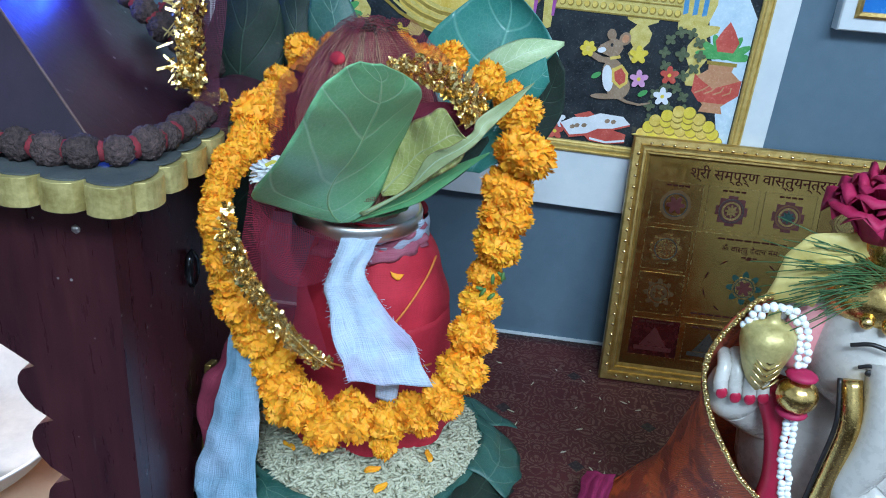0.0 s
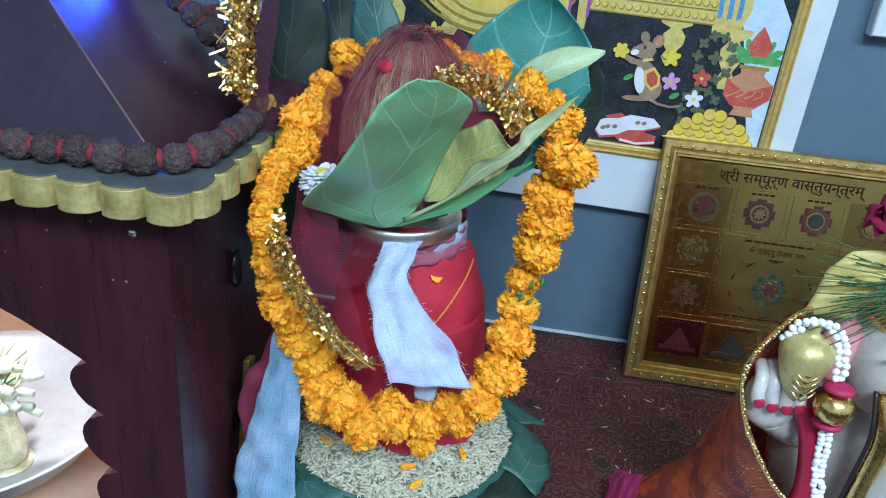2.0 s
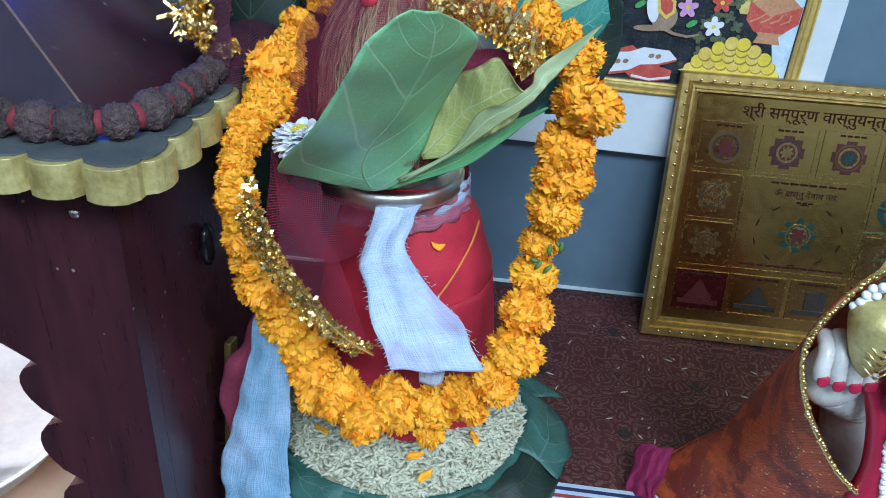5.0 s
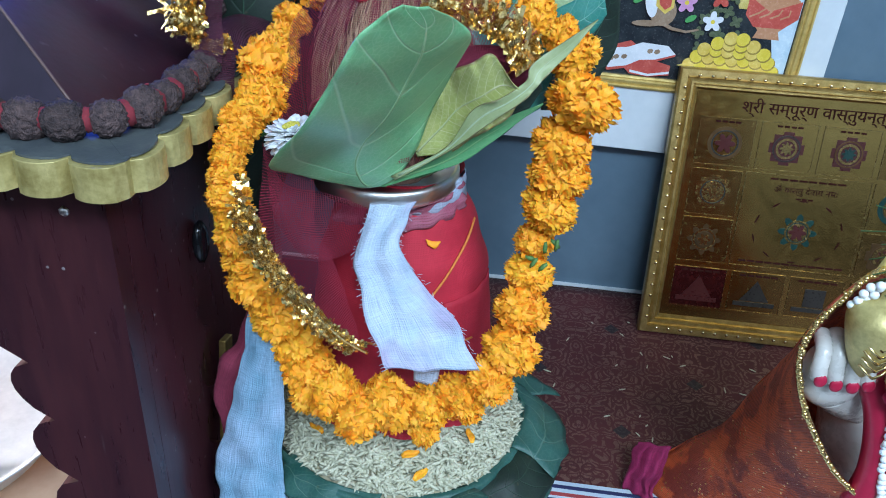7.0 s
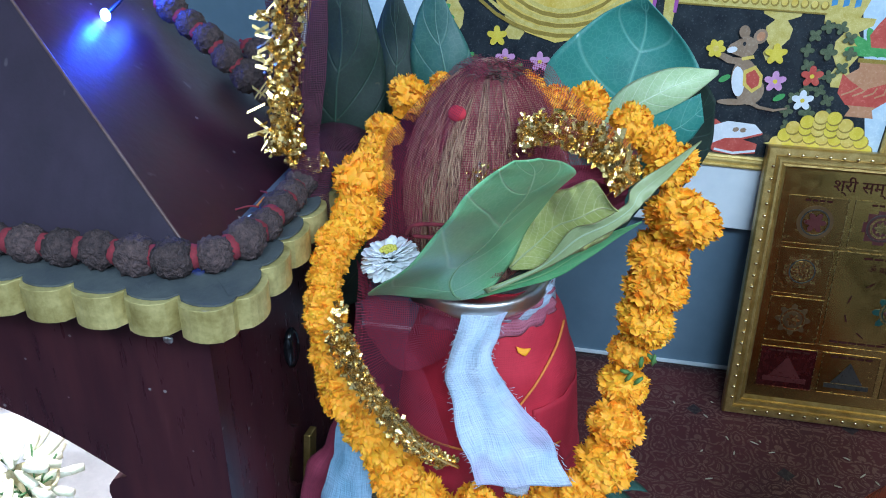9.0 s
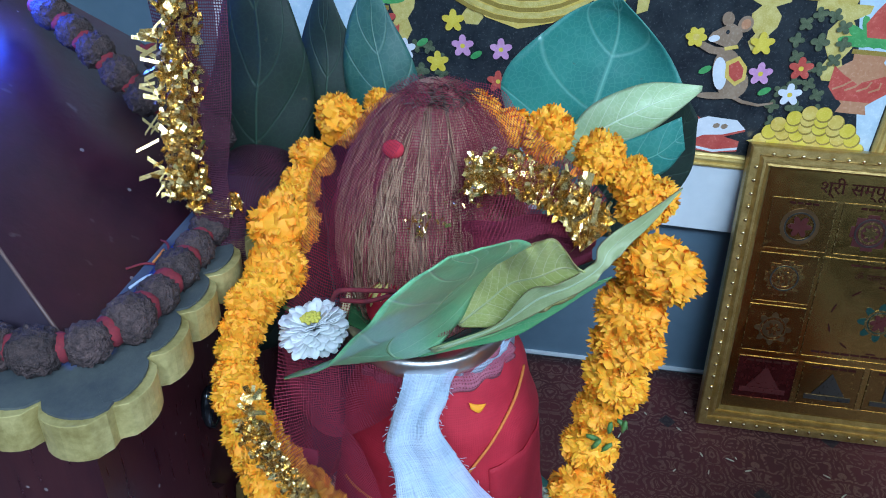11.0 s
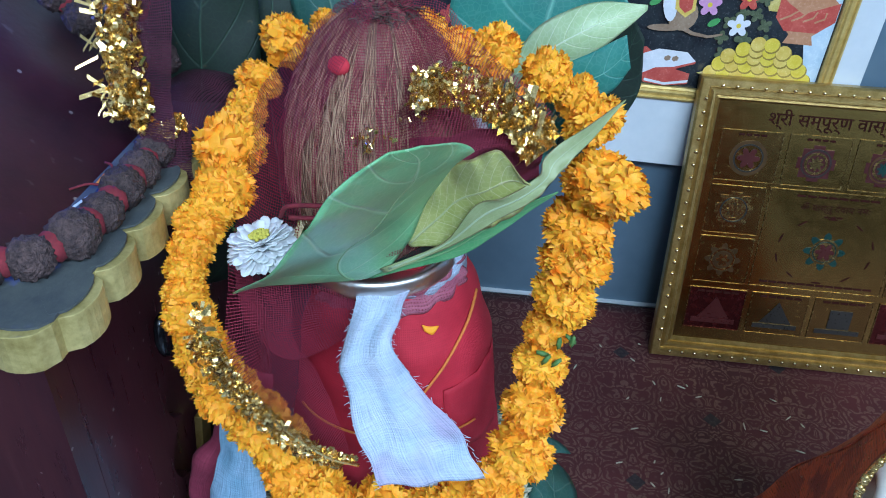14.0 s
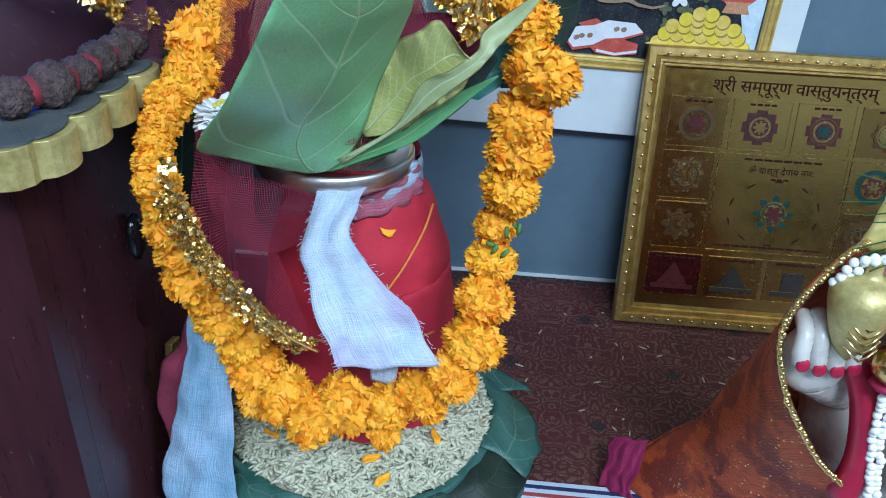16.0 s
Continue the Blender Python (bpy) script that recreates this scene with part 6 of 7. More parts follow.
bm = bmesh.new()
b1 = spline([(-0.108, 0.540, 0.404), (-0.088, 0.538, 0.409), (-0.068, 0.536, 0.404), (-0.051, 0.538, 0.394), (-0.042, 0.540, 0.377)], 60)
foil_band(bm, b1, 0.019, (0, -0.6, 0.8), 31)
flakes(bm, b1, 0.023, 520, rnd, (0.002, 0.006), (0, -0.6, 0.8), 0.004)
flakes(bm, b1[25:], 0.024, 60, rnd, (0.006, 0.012), (0, -0.6, 0.8), 0.008)
b2 = spline([(-0.170, 0.470, 0.345), (-0.188, 0.462, 0.332), (-0.194, 0.458, 0.314), (-0.190, 0.457, 0.295), (-0.180, 0.458, 0.272), (-0.164, 0.464, 0.242), (-0.148, 0.474, 0.215), (-0.134, 0.486, 0.196)], 90)
flakes(bm, b2[18:34], 0.009, 34, rnd, (0.004, 0.011), (-0.2, -1, 0.3), 0.003)
foil_band(bm, b2[30:], 0.013, (-0.2, -1, 0.3), 32)
flakes(bm, b2[30:], 0.017, 620, rnd, (0.0015, 0.0048), (-0.2, -1, 0.3), 0.003)
b3 = spline([(-0.135, 0.538, 0.372), (-0.118, 0.528, 0.388), (-0.098, 0.530, 0.404), (-0.088, 0.545, 0.416)], 30)
flakes(bm, b3, 0.012, 70, rnd, (0.001, 0.003), (0, -0.8, 0.5), 0.002)
part("foil_border", bm, M["gold_foil"], veil, "crinkled gold foil border", smooth=False)
bm = bmesh.new()
tube(bm, [p + Vector((0.006, 0, -0.002)) for p in b2[30:]], 0.0014, 6)
part("corded_edge", bm, M["gold_foil"], veil)

# ---- marigold garland ----
def marigold_mesh(sd, n=250):
    """A full marigold head: broad ruffled petals laid over one another from the heart outwards."""
    r = random.Random(sd)
    bm = bmesh.new()
    for v in ball(bm, (0, 0, 0), 0.80, 3):
        v.co *= 1 + 0.10 * noise.noise(v.co * 4 + Vector((sd * 3.1, 0, 0)))
    for k in range(n):
        z = 1 - 2 * (k + 0.5) / n
        ph = k * 2.39996 + r.uniform(-0.3, 0.3)
        q = math.sqrt(1 - z * z)
        d = Vector((q * math.cos(ph), q * math.sin(ph), z + r.uniform(-0.15, 0.15))).normalized()
        x = d.orthogonal().normalized()
        x = Matrix.Rotation(r.uniform(0, 6.283), 3, d) @ x
        y = d.cross(x)
        wide, long, bend = r.uniform(0.11, 0.20), r.uniform(0.28, 0.44), r.uniform(0.15, 0.80)
        freq, ph2 = r.uniform(3.5, 6.5), r.uniform(0, 6.28)
        rows = []
        for i, (t, w) in enumerate(((0.0, 0.45), (0.45, 0.85), (0.8, 1.05), (1.0, 0.86))):
            c = d * (0.64 + long * t * (1 - 0.30 * bend * t)) + y * (long * bend * t * t * 0.9)
            row = []
            for j in range(5):
                e = j / 2 - 1
                ruffle = math.sin(freq * e + ph2) * 0.055 * t
                notch = (-0.05 if j % 2 else 0.02) * (i == 3)
                row.append(bm.verts.new(c + x * (e * wide * w) + d * (ruffle + notch - 0.05 * e * e * t) + y * (ruffle * 0.7)))
            rows.append(row)
        for a, b in zip(rows, rows[1:]):
            for j in range(4):
                bm.faces.new((a[j], a[j + 1], b[j + 1], b[j]))
    return mesh_from(bm, "flower", M["marigold"])


MG = [marigold_mesh(sd) for sd in range(6)]
garland = thing("marigold_garland", (-0.088, 0.495, 0.12), "thick garland of orange marigold heads round the pot", "garland")
# heads in the order of the string: x, y, z, radius
HEADS = ((-0.006, 0.558, 0.352, 0.0250), (-0.016, 0.560, 0.323, 0.0215), (-0.015, 0.557, 0.302, 0.0220), (-0.019, 0.550, 0.281, 0.0205), (-0.026, 0.553, 0.254, 0.0150),
         (-0.027, 0.545, 0.233, 0.0185), (-0.030, 0.526, 0.214, 0.0205), (-0.034, 0.513, 0.190, 0.0215), (-0.046, 0.503, 0.170, 0.0190), (-0.066, 0.500, 0.153, 0.0210),
         (-0.088, 0.497, 0.145, 0.0180), (-0.089, 0.497, 0.125, 0.0145), (-0.114, 0.491, 0.149, 0.0225), (-0.135, 0.488, 0.139, 0.0215), (-0.153, 0.493, 0.151, 0.0215),
         (-0.169, 0.501, 0.146, 0.0205), (-0.175, 0.505, 0.162, 0.0205), (-0.182, 0.508, 0.180, 0.0205), (-0.192, 0.503, 0.203, 0.0200), (-0.198, 0.497, 0.222, 0.0165), (-0.202, 0.489, 0.240, 0.0190), (-0.204, 0.483, 0.260, 0.0165), (-0.205, 0.478, 0.278, 0.0160),
         (-0.207, 0.477, 0.292, 0.0135), (-0.209, 0.477, 0.304, 0.0140), (-0.211, 0.481, 0.315, 0.0120), (-0.212, 0.488, 0.323, 0.0115), (-0.211, 0.496, 0.331, 0.0125), (-0.209, 0.504, 0.339, 0.0140), (-0.205, 0.514, 0.345, 0.0140), (-0.201, 0.524, 0.350, 0.0175), (-0.203, 0.545, 0.364, 0.0200),
         (-0.2035, 0.558, 0.369, 0.0130), (-0.204, 0.576, 0.371, 0.0125), (-0.202, 0.594, 0.380, 0.0140), (-0.187, 0.603, 0.401, 0.0165), (-0.166, 0.618, 0.403, 0.0135), (-0.146, 0.626, 0.404, 0.0125), (-0.128, 0.622, 0.405, 0.0130), (-0.111, 0.606, 0.407, 0.0175),
         (-0.092, 0.602, 0.404, 0.0140), (-0.071, 0.597, 0.405, 0.0175), (-0.042, 0.600, 0.394, 0.0165), (-0.024, 0.597, 0.384, 0.0140), (-0.013, 0.595, 0.371, 0.0190))
for k, (x, y, z, big) in enumerate(HEADS):
    p, q = Vector(HEADS[k - 1][:3]), Vector(HEADS[(k + 1) % len(HEADS)][:3])
    d = (q - p).normalized()
    o = new("flower", MG[rnd.randrange(6)])
    o.parent, o.matrix_parent_inverse = garland, garland.matrix_world.inverted()
    o.matrix_basis = Matrix.Translation((x, y, z)) @ d.to_track_quat("Z", "Y").to_matrix().to_4x4() @ Euler((rnd.uniform(-.4, .4), rnd.uniform(-.4, .4), rnd.uniform(0, 6))).to_matrix().to_4x4() @ Matrix.Diagonal((big, big, big * rnd.uniform(0.74, 0.88), 1))
# loose petals caught between the heads
for k in range(46):
    x, y, z, big = HEADS[rnd.randrange(len(HEADS))]
    c = Vector((x, y, z)) + Vector((rnd.uniform(-1, 1), -rnd.uniform(0.3, 1), rnd.uniform(-1, 0.6))).normalized() * big * 0.86
    m = Matrix.Translation(c) @ Euler((rnd.uniform(0.6, 2.2), rnd.uniform(-0.6, 0.6), rnd.uniform(0, 6))).to_matrix().to_4x4()
    rows = [[m @ Vector((-0.005 + 0.010 * i / 4, (j - 1) * 0.0024 * math.sin(0.6 + 2.2 * i / 4), 0.001 * math.sin(i * 1.3 + k))) for j in range(3)] for i in range(5)]
    part("loose_petal", sheet(rows), M["marigold"], garland)
for c in ((-0.200, 0.530, 0.325), (-0.016, 0.535, 0.262), (-0.030, 0.528, 0.196), (-0.186, 0.468, 0.268), (-0.024, 0.535, 0.248)):
    bm = bmesh.new()
    for k in range(3):
        q = Vector(c) + Vector((rnd.uniform(-.005, .005), rnd.uniform(-.004, .002), rnd.uniform(-.004, .004)))
        ball(bm, q, 0.0032, 1, (1.6, 0.5, 0.6), Euler((rnd.uniform(0, 3), rnd.uniform(0, 3), 0)).to_matrix().to_4x4())
    part("calyx", bm, M["calyx"], garland)

# ---- white flower ----
wf = thing("white_flower", (-0.160, 0.468, 0.345), "white chrysanthemum with a yellow heart tucked by the leaf", "flower")
bm = bmesh.new()
for ringn, (n, r0, tilt) in enumerate(((22, 0.0145, -0.25), (26, 0.0160, 0.02), (26, 0.0160, 0.30), (24, 0.0152, 0.56), (20, 0.0146, 0.80), (15, 0.0125, 1.02))):
    for k in range(n):
        a = 2 * math.pi * (k + 0.5 * (ringn % 2)) / n + rnd.uniform(-0.14, 0.14)
        ti = tilt + rnd.uniform(-0.12, 0.12)
        d = Vector((math.cos(a) * math.cos(ti), math.sin(a) * math.cos(ti), math.sin(ti)))
        side = Vector((-math.sin(a), math.cos(a), rnd.uniform(-0.4, 0.4))).normalized()
        up = d.cross(side)
        rr = r0 * rnd.uniform(0.88, 1.08)
        pts = []
        for t, w in ((0.2, 0.5), (0.6, 0.95), (0.9, 1.0), (1.0, 0.45)):
            c = d * rr * t + up * (-0.0035 * t * t)
            pts.append([c - side * 0.0024 * w, c - up * 0.0007, c + side * 0.0024 * w])
        sheet(pts, bm)
head = part("petals", bm, M["white_petal"], wf, thick=0.0003)
wm = Matrix.Translation((-0.1725, 0.492, 0.3385)) @ Matrix.Scale(1.06, 4) @ Vector((-0.18, 0.02, 1.0)).to_track_quat("Z", "Y").to_matrix().to_4x4()
head.matrix_basis = wm
bm = bmesh.new()
for k in range(26):
    a, q = k * 2.4, 0.0045 * math.sqrt(k / 26)
    ball(bm, (q * math.cos(a), q * math.sin(a), 0.0085 - q * 0.4), 0.0012, 1)
hh = part("heart", bm, M["yellow"], wf)
hh.matrix_basis = wm
# turmeric root bound with thread
bm = bmesh.new()
ball(bm, (-0.1440, 0.545, 0.3200), 0.0160, 3, (1, 0.9, 1.1))
nut = thing("betel_nut", (-0.1440, 0.545, 0.304), "small red-wrapped nut with yellow streaks beside the coconut", "nut")
part("wrapping", bm, M["red_cloth"], nut)
for k, (a0, a1) in enumerate(((-2.35, 0.25), (-1.95, 0.55), (-2.65, 0.45))):
    rows = [[Vector((-0.1440, 0.545, 0.3200)) + Vector((math.cos(a0 + w) * math.cos(e), 0.9 * math.sin(a0 + w) * math.cos(e), 1.1 * math.sin(e))) * 0.0164 for w in (-0.13 * math.sin(f), 0, 0.13 * math.sin(f))] for e, f in ((a1 + 0.14 * i, 0.2 + 2.7 * i / 7) for i in range(8))]
    part("yellow_streak", sheet(rows), M["yellow_cloth"], nut, "yellow streak", thick=0.0004)
bm = bmesh.new()
tube(bm, spline([(-0.165, 0.50, 0.352), (-0.160, 0.497, 0.360), (-0.145, 0.497, 0.362), (-0.135, 0.505, 0.357), (-0.148, 0.505, 0.350), (-0.162, 0.503, 0.350)], 30), 0.0012, 6)
tagged(part("red_thread_loop", bm, M["red_thread"]), "loop of red sacred thread beside the coconut", "thread")

# ---- seated statue under a shawl ----
bm = bmesh.new()


def blob(c, r, s=(1, 1, 1), slot=0, rot=None):
    n0 = len(bm.faces)
    ball(bm, c, r, 3, s, rot)
    bm.faces.ensure_lookup_table()
    for f in list(bm.faces)[n0:]:
        f.material_index = slot


def limb(pts, r, slot=0, taper=None):
    n0 = len(bm.faces)
    tube(bm, spline(pts, 24), r, 12, taper)
    bm.faces.ensure_lookup_table()
    for f in list(bm.faces)[n0:]:
        f.material_index = slot


blob((0.268, 0.530, 0.068), 0.074, (1.0, 0.9, 0.9))
blob((0.236, 0.512, 0.165), 0.060, (1, 0.8, 1))
blob((0.238, 0.485, 0.268), 0.046, (0.95, 0.85, 1.05))
blob((0.190, 0.492, 0.272), 0.030, (0.75, 0.35, 1.25))
blob((0.189, 0.480, 0.272), 0.021, (0.7, 0.3, 1.2), 1)
blob((0.285, 0.492, 0.272), 0.030, (0.75, 0.35, 1.25))
limb([(0.236, 0.450, 0.275), (0.236, 0.438, 0.245), (0.232, 0.437, 0.215), (0.226, 0.440, 0.190), (0.236, 0.436, 0.178), (0.246, 0.438, 0.190)], 0.017, 0, lambda t: 1 - 0.45 * t)
limb([(0.190, 0.500, 0.190), (0.172, 0.485, 0.205), (0.155, 0.474, 0.220)], 0.014)
blob((0.151, 0.466, 0.235), 0.020, (0.95, 0.55, 1.2))
for k, (dx, dz) in enumerate(((-0.012, 0.019), (-0.003, 0.024), (0.006, 0.024), (0.014, 0.019))):
    limb([(0.149 + dx * 0.8, 0.470, 0.262 - 0.002 * abs(k - 1.5)), (0.149 + dx * 0.9, 0.458, 0.256), (0.149 + dx * 1.0, 0.453, 0.246), (0.150 + dx * 1.0, 0.453, 0.237 + 0.002 * abs(k - 1.5))], 0.0046, 0)
    blob((0.150 + dx * 1.0, 0.4490, 0.2375 + 0.002 * abs(k - 1.5)), 0.0036, (1, 0.5, 1.2), 2)
limb([(0.170, 0.462, 0.240), (0.180, 0.455, 0.215), (0.186, 0.452, 0.180), (0.184, 0.452, 0.150)], 0.0085, 3)
blob((0.238, 0.490, 0.308), 0.048, (0.95, 0.85, 0.55), 4)
blob((0.238, 0.495, 0.335), 0.032, (0.9, 0.9, 0.9), 4)
for a in (-0.6, -0.3, 0, 0.3, 0.6):
    blob((0.238 + 0.044 * math.sin(a), 0.485 - 0.036 * math.cos(a), 0.300), 0.0045, (1, 1, 1), 4)
limb([(0.207, 0.452, 0.285), (0.216, 0.446, 0.290), (0.228, 0.443, 0.288)], 0.0014, 5)
limb([(0.214, 0.449, 0.272), (0.220, 0.446, 0.275), (0.227, 0.444, 0.270)], 0.0012, 5)
blob((0.2205, 0.4455, 0.2705), 0.003, (1.2, 0.5, 0.8), 5)
limb([(0.213, 0.450, 0.262), (0.216, 0.440, 0.235), (0.214, 0.440, 0.200), (0.212, 0.442, 0.160), (0.216, 0.444, 0.120)], 0.0065, 4)
limb([(0.206, 0.450, 0.262), (0.208, 0.441, 0.235), (0.206, 0.441, 0.200), (0.204, 0.443, 0.160)], 0.0015, 5)
statue = part("seated_statue", bm, [M["marble"], M["pink_paint"], M["maroon_paint"], M["maroon_paint"], M["brass"], M["black_paint"]])
tagged(statue, "painted white marble statue with gilt crown wrapped in a shawl", "statue")

shawl = thing("brocade_shawl", (0.15, 0.50, 0.0), "orange-red brocade shawl with glittering gold edge round the statue", "shawl")
gold_edge = [(0.172, 0.478, 0.305), (0.150, 0.463, 0.302), (0.132, 0.460, 0.275), (0.127, 0.459, 0.250), (0.138, 0.456, 0.215), (0.162, 0.450, 0.178), (0.192, 0.446, 0.145), (0.212, 0.436, 0.075), (0.225, 0.43, 0.004)]
back_edge = [(0.188, 0.505, 0.297), (0.168, 0.500, 0.282), (0.154, 0.503, 0.256), (0.151, 0.522, 0.212), (0.152, 0.556, 0.160), (0.138, 0.574, 0.100), (0.120, 0.590, 0.060), (0.104, 0.598, 0.030), (0.092, 0.60, 0.004)]
part("front_fall", sheet(loft(gold_edge, back_edge, 70, 36, (-0.004, -0.012, 0.0), 0.0035, 2.2, 12)), M["shawl"], shawl, thick=0.0012)
part("back_fall", sheet(loft(back_edge, [(0.240, 0.550, 0.270), (0.240, 0.555, 0.260), (0.250, 0.560, 0.235), (0.260, 0.57, 0.195), (0.27, 0.58, 0.15), (0.28, 0.60, 0.10), (0.29, 0.62, 0.06), (0.30, 0.63, 0.03), (0.31, 0.64, 0.004)], 60, 26, (-0.015, 0.010, 0), 0.004, 2.2, 15)), M["shawl"], shawl, thick=0.0012)
bm = bmesh.new()
ge = spline(gold_edge, 160)
tube(bm, ge, 0.0018, 6)
for p in ge:
    ball(bm, p + Vector((rnd.uniform(-.001, .001), -0.001, rnd.uniform(-.001, .001))), rnd.uniform(0.0012, 0.0022), 1)
part("gold_cord", bm, M["gold_foil"], shawl, "glittering gold cord edge")
bm = sheet(loft([(0.084, 0.602, 0.046), (0.080, 0.594, 0.028), (0.076, 0.586, 0.004)], [(0.108, 0.588, 0.052), (0.102, 0.578, 0.030), (0.100, 0.570, 0.004)], 40, 34, (-0.001, -0.004, 0.001), 0.0035, 9, 3, 0.0016, 3.2))
tagged(part("magenta_cloth", bm, M["magenta"], thick=0.001), "crumpled magenta cloth scrap beside the shawl", "cloth")

# beads, gilt bud, needles, paper flower and rose on the statue
chain = thing("bead_chain", (0.178, 0.455, 0.30), "white bead chain with a round golden pendant on the statue", "bead chain")
wb = bmesh.new()
ball(wb, (0, 0, 0), 0.0025, 2)
wb_mesh = mesh_from(wb, "white_bead", M["white_petal"])
for p in even([(0.145, 0.455, 0.288), (0.152, 0.452, 0.303), (0.165, 0.450, 0.305), (0.175, 0.450, 0.295), (0.179, 0.448, 0.280), (0.180, 0.447, 0.268)], 0.0048) + even([(0.182, 0.445, 0.232), (0.184, 0.444, 0.215), (0.186, 0.444, 0.200), (0.190, 0.443, 0.180), (0.197, 0.442, 0.150)], 0.0042):
    for sx in (-1, 1):
        o = new("white_bead", wb_mesh)
        o.parent, o.matrix_parent_inverse = chain, chain.matrix_world.inverted()
        o.matrix_basis = Matrix.Translation(p + Vector((sx * 0.0022 + rnd.uniform(-.0006, .0006), rnd.uniform(-.001, .001), rnd.uniform(-.0006, .0006))))
bm = bmesh.new()
ball(bm, (0.181, 0.443, 0.250), 0.0125, 3, (1, 1, 0.95))
for v in bm.verts:
    a = math.atan2(v.co.y - 0.443, v.co.x - 0.181)
    v.co += (v.co - Vector((0.181, 0.443, 0.250))) * 0.04 * math.cos(12 * a)
part("pendant", bm, M["brass"], chain, "fluted golden ball")
for z in (0.2635, 0.2365):
    bm = bmesh.new()
    ball(bm, (0.181, 0.444, z), 0.010, 2, (1, 0.9, 0.35))
    part("tassel_knot", bm, M["rose"], chain)
bm = bmesh.new()
bprof = spline([(0.003, 0, 0.246), (0.010, 0, 0.258), (0.0155, 0, 0.275), (0.0165, 0, 0.286), (0.011, 0, 0.293), (0.0045, 0, 0.296), (0.0035, 0, 0.304), (0.001, 0, 0.305)], 26)
bud = tagged(part("gilt_bud", lathe([(p.x, p.z) for p in bprof], 0.158, 0.452, 32), M["gold_paint"]), "gold painted bud held in the statue's hand", "ornament")
for k in range(6):
    for s in (-1, 1):
        bm = bmesh.new()
        z = 0.256 + k * 0.0045
        tube(bm, [Vector((0.158, 0.452 - 0.0145, z - 0.002)), Vector((0.158 + s * 0.004, 0.452 - 0.0140, z + 0.001)), Vector((0.158 + s * 0.008, 0.452 - 0.0120, z + 0.005))], 0.0008, 5)
        part("vein", bm, M["bead"], bud)
bm = bmesh.new()
paper = loft([(0.155, 0.470, 0.302), (0.160, 0.472, 0.325), (0.170, 0.470, 0.343), (0.185, 0.468, 0.352), (0.202, 0.470, 0.352)], [(0.185, 0.468, 0.300), (0.188, 0.468, 0.312), (0.193, 0.467, 0.322), (0.200, 0.467, 0.330), (0.210, 0.468, 0.338)], 30, 12, (0, -0.006, 0), 0.003, 9, 6)
tagged(part("paper_flower", sheet(paper), M["yellow_cloth"], thick=0.0008), "frilled pale yellow paper flower behind the statue's crown", "paper flower")
bm = bmesh.new()
for k in range(70):
    a = Vector((0.222, 0.468, 0.318)) + Vector((rnd.uniform(-.004, .004), rnd.uniform(-.004, .004), rnd.uniform(-.006, .012)))
    d = Vector((-1, rnd.uniform(-0.5, 0.1), rnd.uniform(-0.45, 0.5))).normalized() * rnd.uniform(0.035, 0.085)
    tube(bm, [a, a + d * 0.5 + Vector((0, 0, 0.004)), a + d], 0.00036, 4)
tagged(part("grass_tuft", bm, M["needle"]), "tuft of thin green grass blades on the crown", "grass")
rose = thing("crimson_rose", (0.205, 0.478, 0.355), "full crimson rose resting on the crown", "rose")
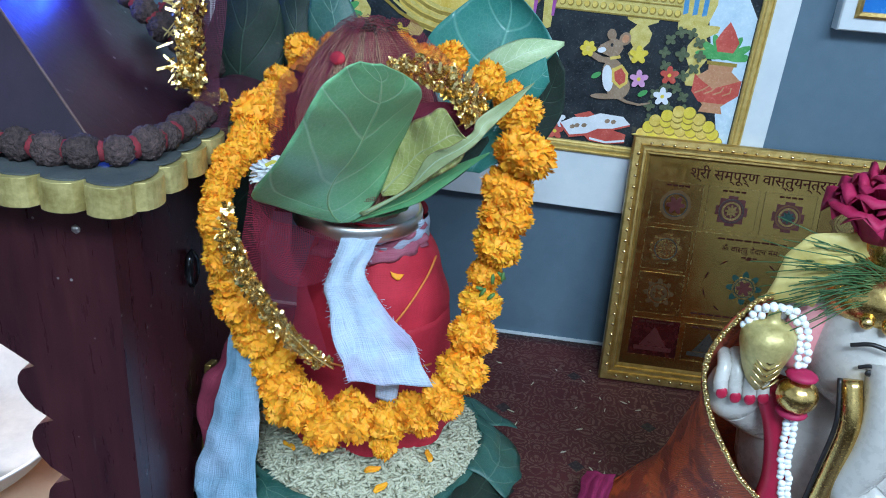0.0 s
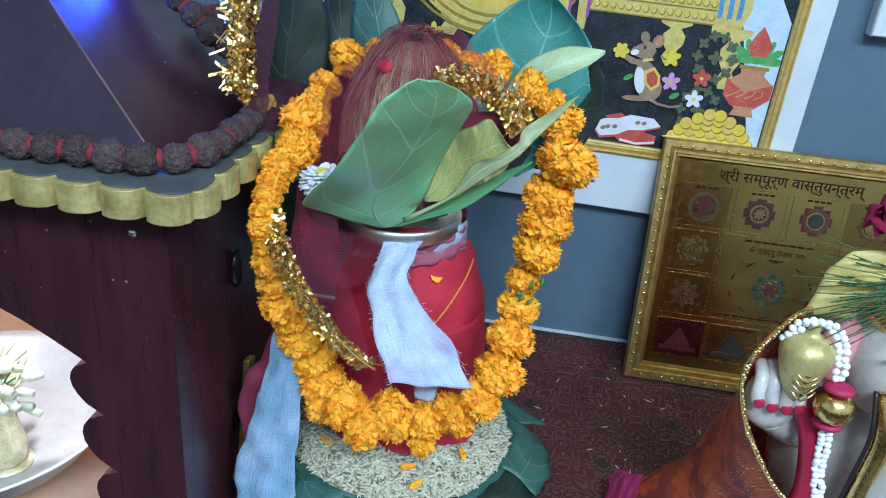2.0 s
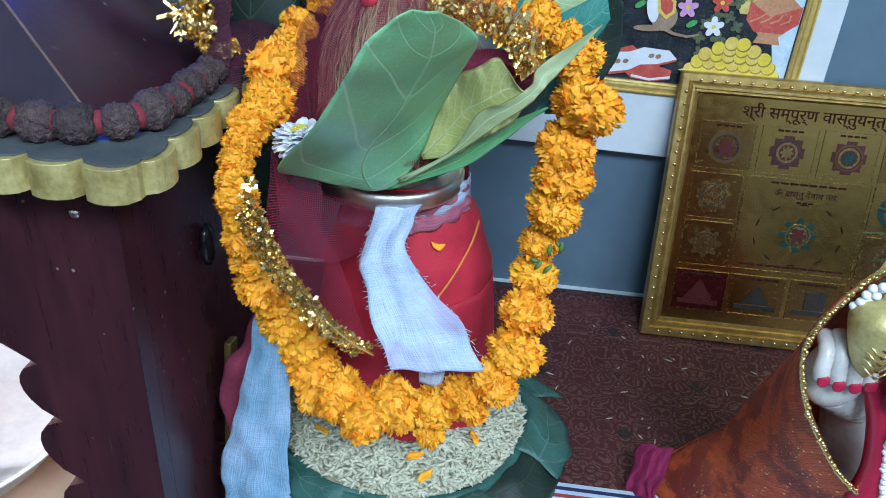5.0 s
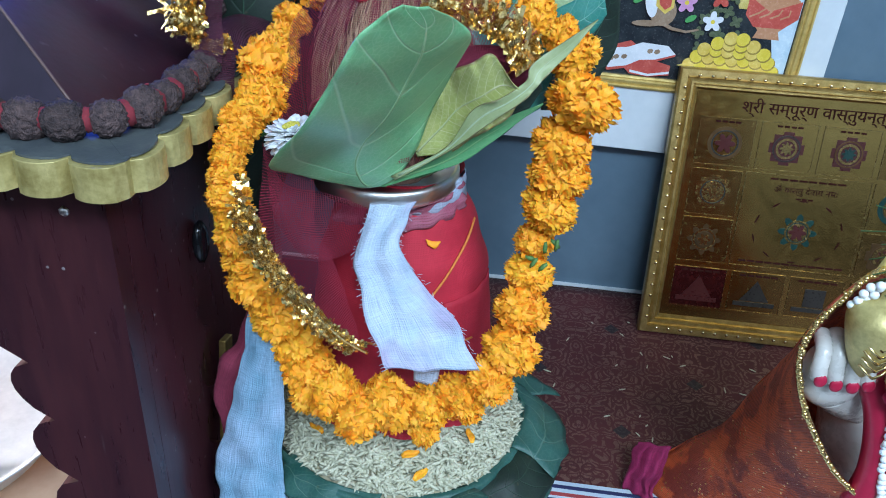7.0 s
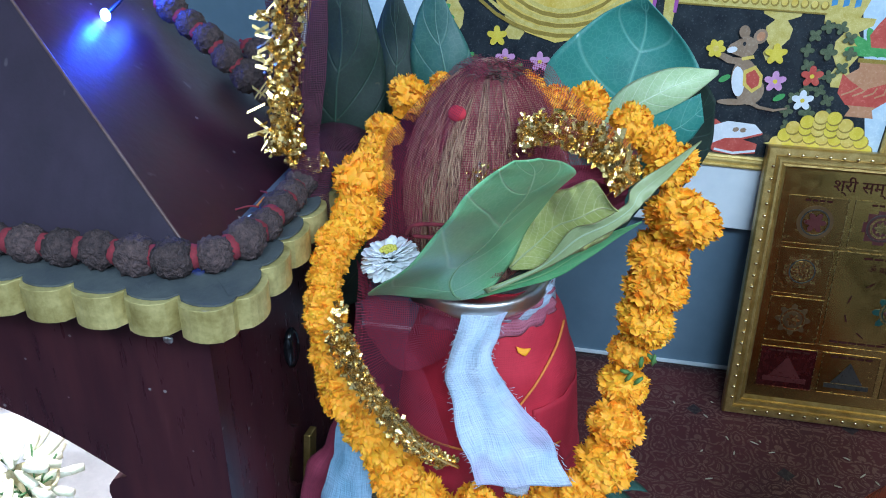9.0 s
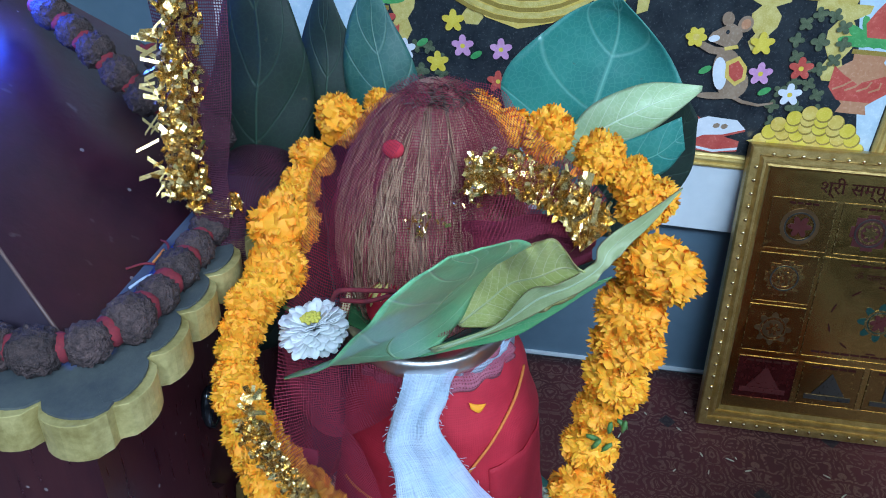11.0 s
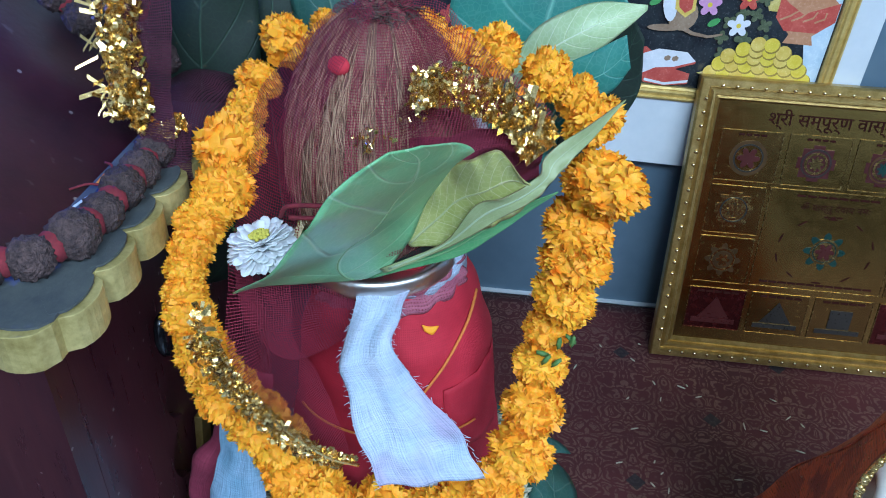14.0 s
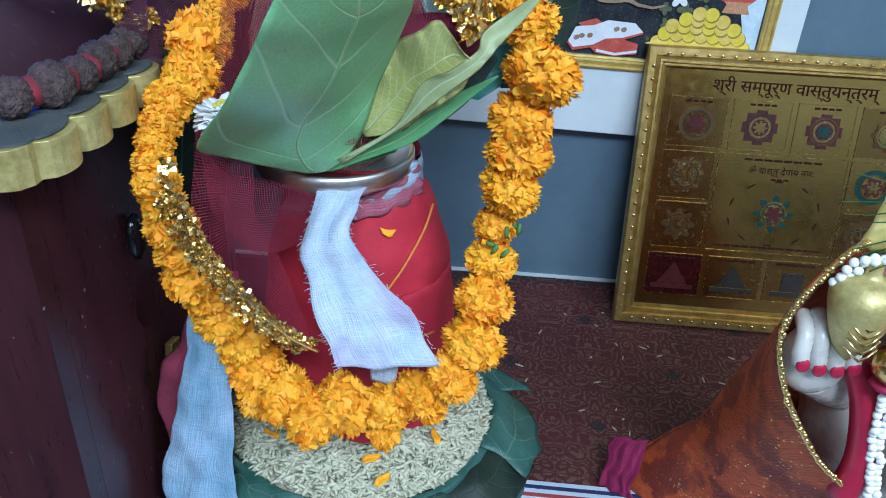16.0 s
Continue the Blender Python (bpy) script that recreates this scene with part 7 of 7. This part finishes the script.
for ringn, (n, r0, z0) in enumerate(((7, 0.034, -0.004), (7, 0.029, 0.004), (6, 0.022, 0.011), (5, 0.015, 0.016), (4, 0.009, 0.019))):
    for k in range(n):
        a = 2 * math.pi * k / n + ringn * 0.5
        rows = []
        for i in range(8):
            t = i / 7
            rows.append([(0.212 + (r0 * (0.35 + 0.7 * t)) * math.cos(a + (j / 8 - 0.5) * 1.6), 0.472 + (r0 * (0.35 + 0.7 * t)) * math.sin(a + (j / 8 - 0.5) * 1.6) * 0.9,
                          0.352 + z0 + 0.024 * math.sin(t * 2.1) * (1 - 0.25 * abs(j - 4) / 4) + (0.0034 * math.sin(j * 1.9 + k * 2.3) + 0.0022 * math.sin(j * 3.7 + ringn)) * t * t) for j in range(9)])
        part("petal", sheet(rows), M["rose"], rose, thick=0.0005)

# ---- small strewn things ----
for x, y, z, a in ((-0.100, 0.512, 0.083, 0.4), (-0.058, 0.540, 0.083, 1.9), (-0.178, 0.530, 0.080, 2.6), (-0.090, 0.498, 0.078, 0.9)):
    m = Matrix.Translation((x, y, z)) @ Euler((0.25, -0.2, a)).to_matrix().to_4x4()
    rows = [[m @ Vector((-0.007 + 0.014 * i / 5, (j - 1.5) * 0.0022 * math.sin(0.5 + 2.4 * i / 5), 0.0012 * math.sin(i * 1.2) + 0.0006 * (j - 1.5) ** 2)) for j in range(4)] for i in range(6)]
    tagged(part("fallen_petal", sheet(rows), M["marigold"], thick=0.0004), "orange marigold petal fallen on the altar things", "petal")
scraps = thing("thread_scraps", (-0.256, 0.49, 0.3545), "short red and pale thread scraps lying on the eave", "thread scraps")
for k, (x, y, a, m) in enumerate(((-0.262, 0.500, 0.5, "red_thread"), (-0.256, 0.488, 1.2, "gauze"), (-0.259, 0.520, 2.3, "red_thread"), (-0.254, 0.470, 0.2, "gauze"), (-0.258, 0.510, 1.6, "orange_thread"))):
    bm = bmesh.new()
    d = Vector((math.cos(a), math.sin(a), 0)) * 0.007
    c = Vector((x, y, 0.3585))
    tube(bm, spline([c - d, c + Vector((0.001, 0.001, 0.0012)), c + d], 8), 0.0007, 5)
    part("scrap", bm, M[m], scraps)
spill = bmesh.new()
for k in range(34):
    c = Vector((seed.uniform(-0.02, 0.26), seed.uniform(0.60, 0.88), 0.0022))
    a, L = seed.uniform(0, 3.1), seed.uniform(0.0015, 0.0042)
    d, e = Vector((math.cos(a), math.sin(a), 0.05)) * L, Vector((-math.sin(a), math.cos(a), 0)) * 0.0009
    tube(spill, [c - d, c, c + d], 0.0008, 5, lambda t: 0.4 + 0.6 * math.sin(math.pi * (0.1 + 0.8 * t)))
tagged(part("spilt_grain", spill, M["paddy"]), "few pale grains spilt over the brocade cloth", "grain", kind="stuff")
